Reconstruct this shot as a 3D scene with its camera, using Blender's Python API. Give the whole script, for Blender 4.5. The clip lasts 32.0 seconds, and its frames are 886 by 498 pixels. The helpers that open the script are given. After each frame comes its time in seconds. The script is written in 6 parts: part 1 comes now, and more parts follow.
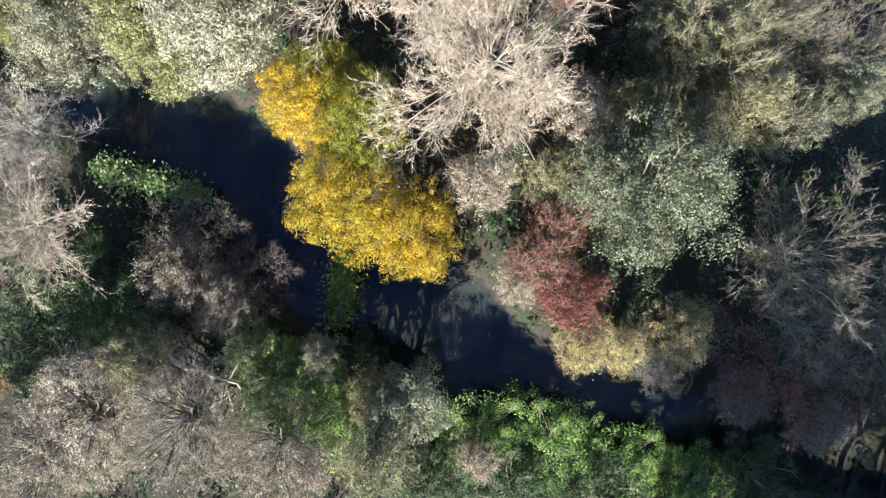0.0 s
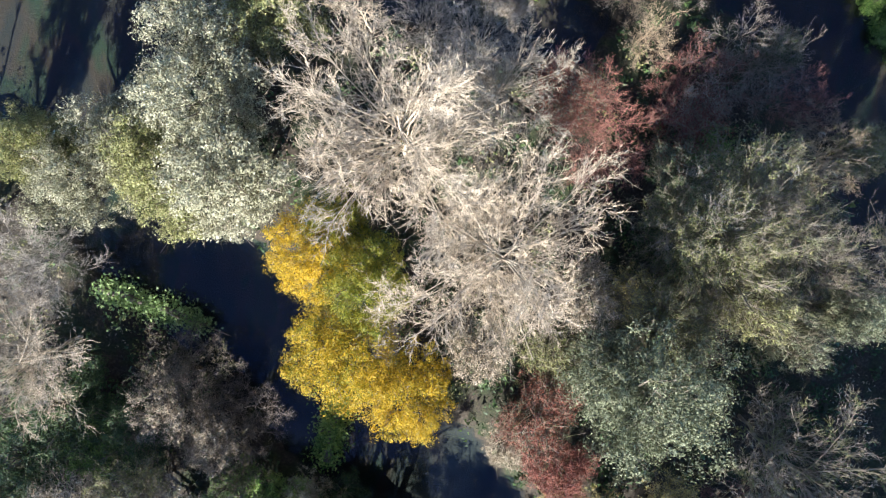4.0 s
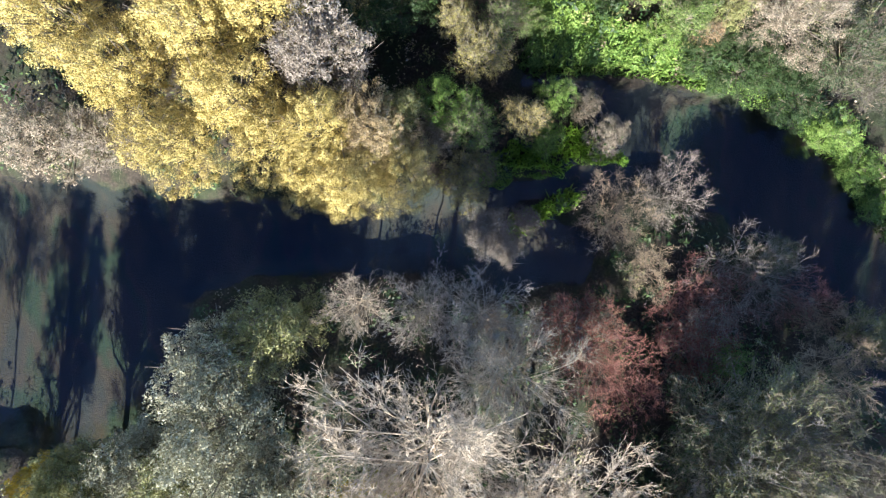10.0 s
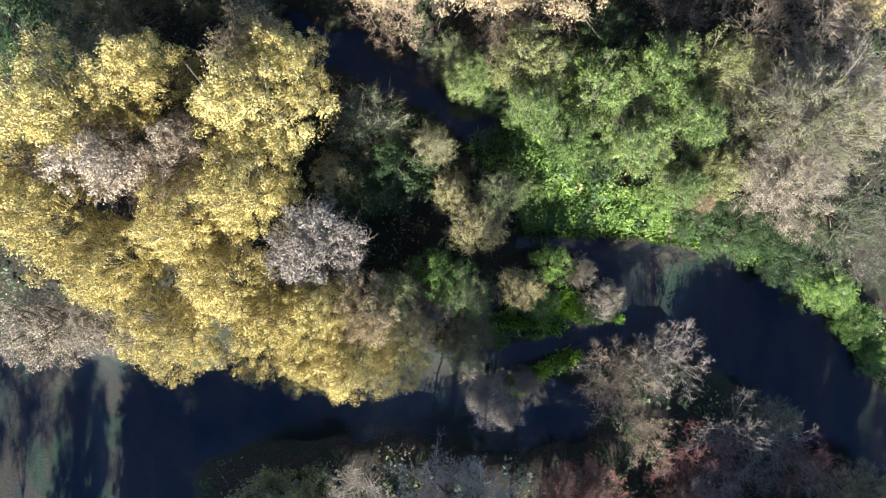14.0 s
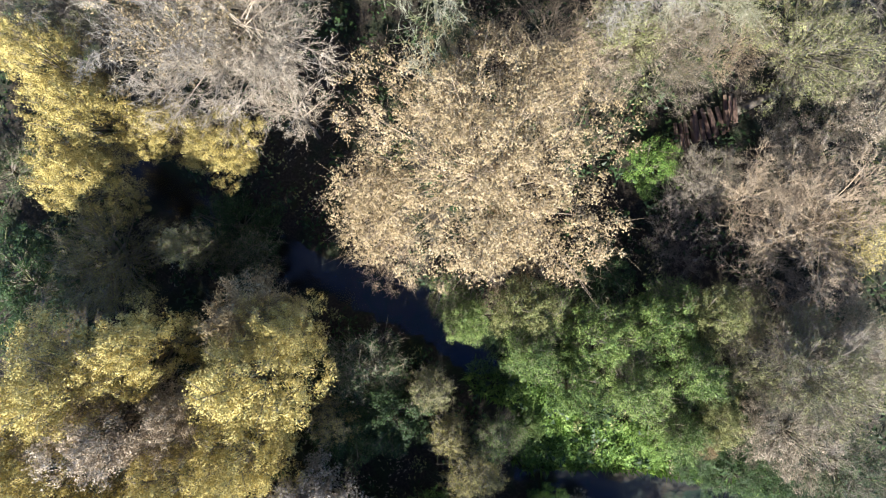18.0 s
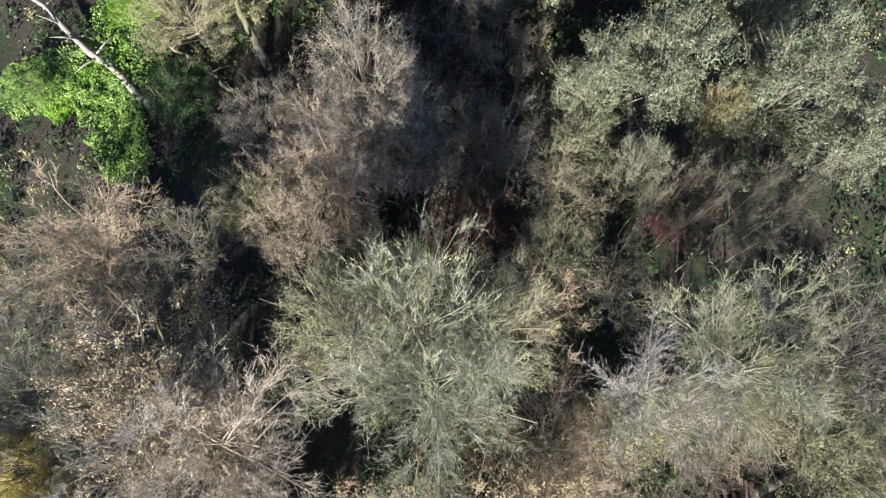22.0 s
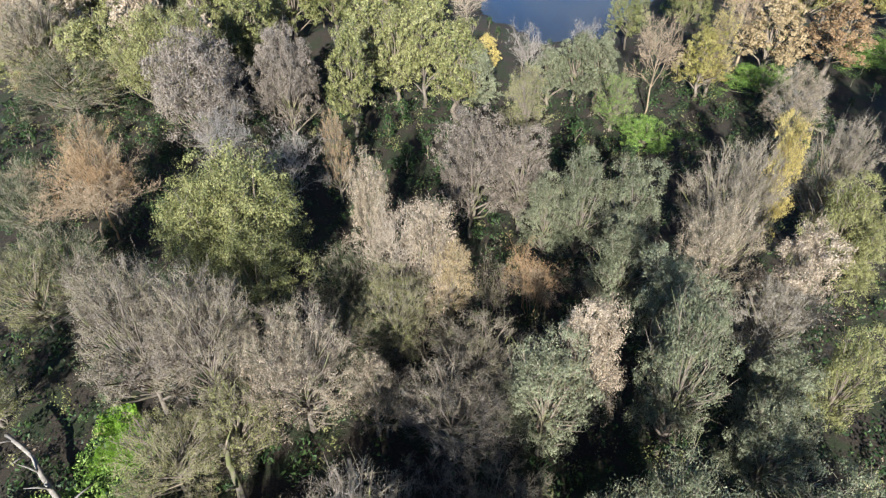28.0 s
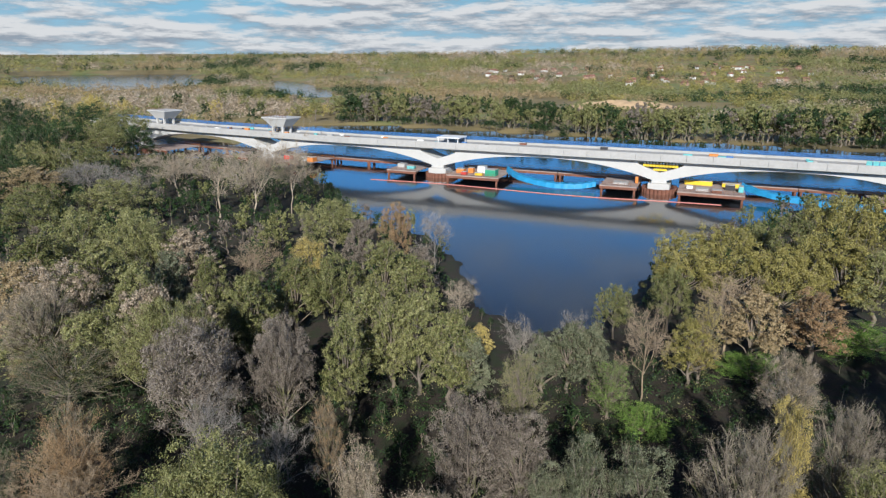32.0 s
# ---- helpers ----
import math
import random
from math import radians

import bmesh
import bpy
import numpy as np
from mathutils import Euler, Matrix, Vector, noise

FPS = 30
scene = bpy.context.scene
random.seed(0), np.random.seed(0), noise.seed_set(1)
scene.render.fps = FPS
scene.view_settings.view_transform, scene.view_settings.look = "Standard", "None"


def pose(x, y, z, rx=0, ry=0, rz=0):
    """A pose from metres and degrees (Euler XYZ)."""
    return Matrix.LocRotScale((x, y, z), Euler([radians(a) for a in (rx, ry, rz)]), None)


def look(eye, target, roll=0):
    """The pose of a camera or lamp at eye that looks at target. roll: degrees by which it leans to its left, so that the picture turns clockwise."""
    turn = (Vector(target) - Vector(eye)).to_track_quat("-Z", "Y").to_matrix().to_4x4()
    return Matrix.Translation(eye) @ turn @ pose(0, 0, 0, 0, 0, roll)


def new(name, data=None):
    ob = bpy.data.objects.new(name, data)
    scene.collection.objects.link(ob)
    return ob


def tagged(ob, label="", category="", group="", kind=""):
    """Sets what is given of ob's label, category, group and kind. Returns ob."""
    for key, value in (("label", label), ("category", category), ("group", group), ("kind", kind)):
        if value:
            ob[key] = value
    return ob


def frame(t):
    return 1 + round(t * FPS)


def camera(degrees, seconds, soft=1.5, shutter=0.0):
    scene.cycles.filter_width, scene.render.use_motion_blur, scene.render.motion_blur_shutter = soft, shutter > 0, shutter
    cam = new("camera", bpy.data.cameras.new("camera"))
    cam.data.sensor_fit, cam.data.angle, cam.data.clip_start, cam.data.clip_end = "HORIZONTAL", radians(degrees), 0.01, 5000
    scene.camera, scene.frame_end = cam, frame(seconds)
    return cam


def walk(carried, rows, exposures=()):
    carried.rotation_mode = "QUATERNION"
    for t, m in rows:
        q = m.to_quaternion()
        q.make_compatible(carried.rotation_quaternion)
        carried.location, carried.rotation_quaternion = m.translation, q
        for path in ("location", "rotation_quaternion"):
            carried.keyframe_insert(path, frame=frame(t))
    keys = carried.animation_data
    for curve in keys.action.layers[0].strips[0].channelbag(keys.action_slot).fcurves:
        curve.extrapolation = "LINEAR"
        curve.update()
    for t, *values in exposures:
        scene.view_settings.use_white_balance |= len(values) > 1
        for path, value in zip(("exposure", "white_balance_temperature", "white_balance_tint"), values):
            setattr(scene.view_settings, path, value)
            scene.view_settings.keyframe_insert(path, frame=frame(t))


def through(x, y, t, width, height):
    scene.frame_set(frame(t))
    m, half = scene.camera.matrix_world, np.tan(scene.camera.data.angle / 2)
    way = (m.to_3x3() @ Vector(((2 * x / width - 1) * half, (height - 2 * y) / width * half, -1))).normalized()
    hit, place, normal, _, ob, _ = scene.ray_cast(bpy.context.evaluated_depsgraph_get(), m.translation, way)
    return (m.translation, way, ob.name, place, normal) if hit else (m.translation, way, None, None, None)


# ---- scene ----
cam = camera(67.4, 32.0, soft=1.3)
PATH = [
    (0, 1.012, -2.105, 46.221, -4.26, 0.359, 1.611),
    (0.5, 0.94, -0.766, 46.171, -4.226, 0.427, 2.577),
    (1, 0.857, 0.581, 46.085, -4.211, 0.549, 4.247),
    (1.5, 0.757, 1.941, 45.999, -4.269, 0.648, 5.745),
    (2, 0.667, 3.209, 45.906, -4.283, 0.707, 6.546),
    (2.5, 0.559, 4.389, 45.826, -4.315, 0.734, 6.844),
    (4.5, 0.409, 9.184, 45.483, -3.78, 1.08, 6.794),
    (5, 0.279, 10.507, 45.413, -3.67, 1.117, 6.712),
    (5.5, 0.102, 11.891, 45.331, -3.696, 1.096, 6.739),
    (6, -0.133, 13.325, 45.232, -3.788, 0.979, 6.705),
    (6.5, -0.343, 14.776, 45.136, -3.891, 0.932, 6.746),
    (7, -0.557, 16.185, 45.02, -3.899, 0.862, 6.816),
    (7.5, -0.733, 17.549, 44.945, -3.828, 0.86, 6.874),
    (8, -0.879, 18.872, 44.882, -3.702, 0.798, 6.512),
    (8.5, -1.014, 20.145, 44.832, -3.627, 0.625, 4.757),
    (9, -1.098, 21.401, 44.745, -3.573, 0.394, 1.796),
    (9.5, -1.061, 22.57, 44.747, -3.427, 0.259, -1.113),
    (10, -0.949, 23.74, 44.748, -3.272, 0.275, -3.384),
    (10.5, -0.753, 24.993, 44.74, -3.204, 0.337, -4.56),
    (11, -0.521, 26.309, 44.729, -3.17, 0.451, -5.237),
    (11.5, -0.328, 27.556, 44.71, -3.007, 0.561, -5.271),
    (12, -0.188, 28.7, 44.703, -2.724, 0.622, -5.189),
    (12.5, -0.09, 29.841, 44.676, -2.409, 0.63, -5.111),
    (13, 0.019, 30.989, 44.665, -2.108, 0.644, -5.084),
    (13.5, 0.136, 32.178, 44.667, -1.905, 0.668, -5.015),
    (15.5, 0.294, 37.418, 44.365, -1.297, 0.186, -4.934),
    (16, 0.332, 38.813, 44.321, -0.92, 0.068, -4.93),
    (16.5, 0.413, 40.37, 44.316, -0.723, -0.001, -4.961),
    (17, 0.525, 41.931, 44.312, -0.366, -0.044, -4.91),
    (17.5, 0.664, 43.428, 44.302, 1.077, -0.094, -4.902),
    (18, 0.825, 44.962, 44.337, 2.961, -0.094, -4.818),
    (18.5, 1.036, 46.533, 44.378, 4.543, -0.031, -4.715),
    (19, 1.35, 48.209, 44.395, 6.279, 0.131, -4.605),
    (19.5, 1.709, 50.103, 44.425, 7.875, 0.269, -4.579),
    (20, 2.017, 52.124, 44.463, 9.138, 0.404, -4.47),
    (20.5, 2.193, 54.127, 44.386, 10.413, 0.429, -4.341),
    (21, 2.305, 55.891, 44.364, 12.104, 0.388, -4.185),
    (21.5, 2.38, 57.541, 44.296, 14.004, 0.206, -4.16),
    (22, 2.578, 59.025, 44.33, 16.247, 0.254, -4.084),
    (22.5, 2.786, 60.391, 44.357, 18.826, 0.296, -3.953),
    (23, 2.915, 61.583, 44.34, 21.573, 0.207, -3.78),
    (23.5, 3.015, 62.158, 44.324, 24.145, 0.197, -3.676),
    (24, 3.022, 62.238, 44.324, 26.6, 0.111, -3.697),
    (24.5, 3.014, 62.194, 44.321, 29.155, 0.023, -3.675),
    (26.5, 2.703, 63.062, 44.826, 38.951, 0.119, -4.668),
    (27, 2.679, 63.103, 44.84, 42.463, -0.075, -4.491),
    (27.5, 2.717, 63.148, 44.789, 45.877, -0.107, -4.41),
    (28, 2.721, 63.097, 44.678, 49.411, -0.118, -4.397),
    (28.5, 2.635, 62.974, 44.549, 52.908, -0.166, -4.433),
    (29, 2.599, 62.839, 44.5, 56.374, -0.269, -4.388),
    (29.5, 2.604, 62.823, 44.464, 59.85, -0.243, -4.465),
    (30, 2.649, 62.871, 44.432, 63.312, -0.239, -4.55),
    (30.5, 2.71, 62.946, 44.423, 66.596, -0.229, -4.611),
    (31, 2.738, 63.031, 44.41, 69.52, -0.276, -4.637),
    (31.5, 2.802, 63.103, 44.447, 71.83, -0.276, -4.685),
    (32, 2.764, 63.176, 44.502, 73.89, -0.262, -4.8),
]
walk(cam, [(t, pose(x, y, z, rx, ry, rz)) for t, x, y, z, rx, ry, rz in PATH],
     exposures=((0, 1.95), (2, 1.95), (8, 2.1), (14, 2.0), (18, 1.78), (20, 1.58), (22, 1.58), (24, 1.74), (27, 1.4), (28, 1.2), (29, 0.95), (30, 0.65), (31, 0.45), (32, 0.16)))

# ---- light ----
SUN_AZ, SUN_EL = radians(191), radians(27)      # the sun stands in the south, a little west of the walk's back
sun_from = Vector((math.sin(SUN_AZ) * math.cos(SUN_EL), math.cos(SUN_AZ) * math.cos(SUN_EL), math.sin(SUN_EL)))
sun = new("sun", bpy.data.lights.new("sun", "SUN"))
sun.data.energy, sun.data.angle, sun.data.color = 5.15, radians(0.6), (1.0, 0.975, 0.94)
sun.matrix_world = look(sun_from * 300, (0, 0, 0))


def build_world():
    world = bpy.data.worlds.new("sky")
    scene.world = world
    world.use_nodes = True
    nt = world.node_tree
    nt.nodes.clear()
    N, L = nt.nodes.new, nt.links.new
    out, back = N("ShaderNodeOutputWorld"), N("ShaderNodeBackground")
    sky = N("ShaderNodeTexSky")
    sky.sky_type, sky.sun_disc = "NISHITA", False
    sky.sun_elevation, sky.sun_rotation = SUN_EL, SUN_AZ
    sky.altitude, sky.air_density, sky.dust_density, sky.ozone_density = 60, 1.0, 0.3, 1.6
    # clouds: a flat layer, seen in perspective towards the horizon
    co, sep = N("ShaderNodeTexCoord"), N("ShaderNodeSeparateXYZ")
    L(co.outputs["Generated"], sep.inputs[0])
    up = N("ShaderNodeMath"); up.operation = "MAXIMUM"; up.inputs[1].default_value = 0.0
    L(sep.outputs["Z"], up.inputs[0])
    # heaped clouds, flat below, wider than high
    lay, raise_ = N("ShaderNodeMapping"), N("ShaderNodeMapping")
    lay.inputs["Scale"].default_value = raise_.inputs["Scale"].default_value = (9, 9, 50)
    lay.inputs["Location"].default_value, raise_.inputs["Location"].default_value = (3.1, 0.7, 0.2), (3.1, 0.7, 0.6)
    n1, n2 = N("ShaderNodeTexNoise"), N("ShaderNodeTexNoise")
    for n, mp in ((n1, lay), (n2, raise_)):
        L(co.outputs["Generated"], mp.inputs[0]); L(mp.outputs[0], n.inputs["Vector"])
        n.inputs["Scale"].default_value, n.inputs["Detail"].default_value, n.inputs["Roughness"].default_value = 1.0, 10, 0.62
    mask = N("ShaderNodeMapRange"); mask.interpolation_type = "SMOOTHSTEP"
    mask.inputs["From Min"].default_value, mask.inputs["From Max"].default_value = 0.34, 0.56
    L(n1.outputs["Fac"], mask.inputs["Value"])
    shade = N("ShaderNodeValToRGB")
    shade.color_ramp.elements[0].position, shade.color_ramp.elements[0].color = 0.25, (17, 20, 24, 1)
    shade.color_ramp.elements[1].position, shade.color_ramp.elements[1].color = 0.68, (40, 41.4, 43, 1)
    top = N("ShaderNodeMath"); top.operation = "SUBTRACT"
    L(n1.outputs["Fac"], top.inputs[0]); L(n2.outputs["Fac"], top.inputs[1])
    lit = N("ShaderNodeMath"); lit.operation = "MULTIPLY_ADD"; lit.inputs[1].default_value, lit.inputs[2].default_value = 2.6, 0.5
    L(top.outputs[0], lit.inputs[0]); L(lit.outputs[0], shade.inputs[0])
    mix = N("ShaderNodeMixRGB")
    blue = N("ShaderNodeMixRGB"); blue.blend_type = "MULTIPLY"; blue.inputs[0].default_value = 1.0
    blue.inputs[2].default_value = (0.4, 0.88, 2.0, 1)      # a clear, cold autumn blue
    L(sky.outputs[0], blue.inputs[1])
    def by_height(stops):
        r = N("ShaderNodeValToRGB")
        while len(r.color_ramp.elements) < len(stops):
            r.color_ramp.elements.new(0.5)
        for e, (p, c) in zip(r.color_ramp.elements, stops):
            e.position, e.color = p, (*c, 1)
        L(up.outputs[0], r.inputs[0])
        return r
    # a bank of cloud low down, a clear belt over it, broken cloud above
    thin = by_height(((0.08, (1, 1, 1)), (0.14, (0.12, 0.12, 0.12)), (0.2, (0.12, 0.12, 0.12)), (0.29, (0.6, 0.6, 0.6)), (0.42, (0.4, 0.4, 0.4)), (0.55, (0.04, 0.04, 0.04))))
    low = by_height(((0.0, (20, 31, 39)), (0.09, (12, 30, 43)), (0.15, (6, 40, 100)), (0.3, (6, 30, 78)), (0.4, (3, 17, 50))))
    pale, haze = N("ShaderNodeMapRange"), N("ShaderNodeMixRGB")
    pale.inputs["From Min"].default_value, pale.inputs["From Max"].default_value = 0.25, 0.48
    pale.inputs["To Min"].default_value, pale.inputs["To Max"].default_value = 0.95, 0.0
    L(low.outputs[0], haze.inputs[2])
    L(up.outputs[0], pale.inputs["Value"]); L(pale.outputs[0], haze.inputs[0]); L(blue.outputs[0], haze.inputs[1])
    cover = N("ShaderNodeMath"); cover.operation = "MULTIPLY"
    L(mask.outputs[0], cover.inputs[0]); L(thin.outputs[0], cover.inputs[1])
    L(cover.outputs[0], mix.inputs[0]); L(haze.outputs[0], mix.inputs[1]); L(shade.outputs[0], mix.inputs[2])
    L(mix.outputs[0], back.inputs["Color"])
    back.inputs["Strength"].default_value = 0.0155
    L(back.outputs[0], out.inputs["Surface"])


build_world()


# ---- materials ----
def material(name):
    m = bpy.data.materials.new(name)
    m.use_nodes = True
    nt = m.node_tree
    return m, nt, nt.nodes["Principled BSDF"]


def ramp(nt, source, stops):
    r = nt.nodes.new("ShaderNodeValToRGB")
    e = r.color_ramp.elements
    while len(e) < len(stops):
        e.new(0.5)
    for k, (p, c) in enumerate(stops):
        e[k].position, e[k].color = p, (*c, 1)
    nt.links.new(source, r.inputs[0])
    return r.outputs[0]


def noise_node(nt, scale, detail=4, rough=0.55, coords="Object", stretch=None):
    co = nt.nodes.new("ShaderNodeTexCoord")
    n = nt.nodes.new("ShaderNodeTexNoise")
    n.inputs["Scale"].default_value, n.inputs["Detail"].default_value, n.inputs["Roughness"].default_value = scale, detail, rough
    source = co.outputs[coords]
    if stretch:
        mp = nt.nodes.new("ShaderNodeMapping")
        mp.inputs["Scale"].default_value = stretch
        nt.links.new(source, mp.inputs[0])
        source = mp.outputs[0]
    nt.links.new(source, n.inputs["Vector"])
    return n.outputs["Fac"]


def blend(nt, fac, a, b, mode="MIX"):
    mx = nt.nodes.new("ShaderNodeMixRGB")
    mx.blend_type = mode
    for k, v in zip((0, 1, 2), (fac, a, b)):
        if isinstance(v, (int, float)):
            mx.inputs[k].default_value = v
        elif isinstance(v, tuple):
            mx.inputs[k].default_value = (*v, 1)
        else:
            nt.links.new(v, mx.inputs[k])
    return mx.outputs[0]


def bump(nt, bsdf, fac, strength, distance):
    b = nt.nodes.new("ShaderNodeBump")
    b.inputs["Strength"].default_value, b.inputs["Distance"].default_value = strength, distance
    nt.links.new(fac, b.inputs["Height"])
    nt.links.new(b.outputs[0], bsdf.inputs["Normal"])


def leaf_material(name, stops, through=0.13, rough=0.55):
    """Leaves: each leaf and each tree differs; a little light shines through."""
    m, nt, bsdf = material(name)
    geo, info = nt.nodes.new("ShaderNodeNewGeometry"), nt.nodes.new("ShaderNodeObjectInfo")
    patch = noise_node(nt, 0.55, 3)
    s1 = nt.nodes.new("ShaderNodeMath"); s1.operation = "MULTIPLY_ADD"
    nt.links.new(geo.outputs["Random Per Island"], s1.inputs[0]); s1.inputs[1].default_value = 0.58
    s2 = nt.nodes.new("ShaderNodeMath"); s2.operation = "MULTIPLY_ADD"
    nt.links.new(patch, s2.inputs[0]); s2.inputs[1].default_value = 0.85; s2.inputs[2].default_value = -0.28
    nt.links.new(s2.outputs[0], s1.inputs[2])
    s3 = nt.nodes.new("ShaderNodeMath"); s3.operation = "MULTIPLY_ADD"
    nt.links.new(info.outputs["Random"], s3.inputs[0]); s3.inputs[1].default_value = 0.2
    nt.links.new(s1.outputs[0], s3.inputs[2])
    col = ramp(nt, s3.outputs[0], stops)
    nt.links.new(col, bsdf.inputs["Base Color"])
    bsdf.inputs["Roughness"].default_value = rough
    bsdf.inputs["Specular IOR Level"].default_value = 0.3
    tr = nt.nodes.new("ShaderNodeBsdfTranslucent")
    nt.links.new(col, tr.inputs["Color"])
    mx = nt.nodes.new("ShaderNodeMixShader")
    mx.inputs[0].default_value = through
    nt.links.new(bsdf.outputs[0], mx.inputs[1]); nt.links.new(tr.outputs[0], mx.inputs[2])
    nt.links.new(mx.outputs[0], nt.nodes["Material Output"].inputs["Surface"])
    return m


def bark_material(name, dark, light, moss=None):
    m, nt, bsdf = material(name)
    fac = noise_node(nt, 3.0, 6, 0.65, stretch=(1, 1, 0.35))
    col = ramp(nt, fac, ((0.32, dark), (0.62, light)))
    if moss:
        col = blend(nt, ramp(nt, noise_node(nt, 0.9, 3), ((0.5, (0, 0, 0)), (0.62, (1, 1, 1)))), col, moss)
    info = nt.nodes.new("ShaderNodeObjectInfo")
    col = blend(nt, 1.0, col, ramp(nt, info.outputs["Random"], ((0, (0.82, 0.82, 0.82)), (1, (1.1, 1.06, 1.0)))), "MULTIPLY")
    nt.links.new(col, bsdf.inputs["Base Color"])
    bsdf.inputs["Roughness"].default_value = 0.85
    bump(nt, bsdf, fac, 0.4, 0.03)
    return m


def plain_material(name, base, rough=0.6, metal=0.0, vary=0.18, scale=0.8, grain=14, relief=0.1):
    m, nt, bsdf = material(name)
    a, b = noise_node(nt, scale, 5), noise_node(nt, grain, 3)
    low, high = tuple(c * (1 - vary) for c in base), tuple(min(1, c * (1 + vary)) for c in base)
    col = ramp(nt, a, ((0.3, low), (0.7, high)))
    col = blend(nt, 0.35, col, ramp(nt, b, ((0.35, low), (0.65, high))))
    nt.links.new(col, bsdf.inputs["Base Color"])
    bsdf.inputs["Roughness"].default_value, bsdf.inputs["Metallic"].default_value = rough, metal
    bump(nt, bsdf, b, relief, 0.02)
    return m


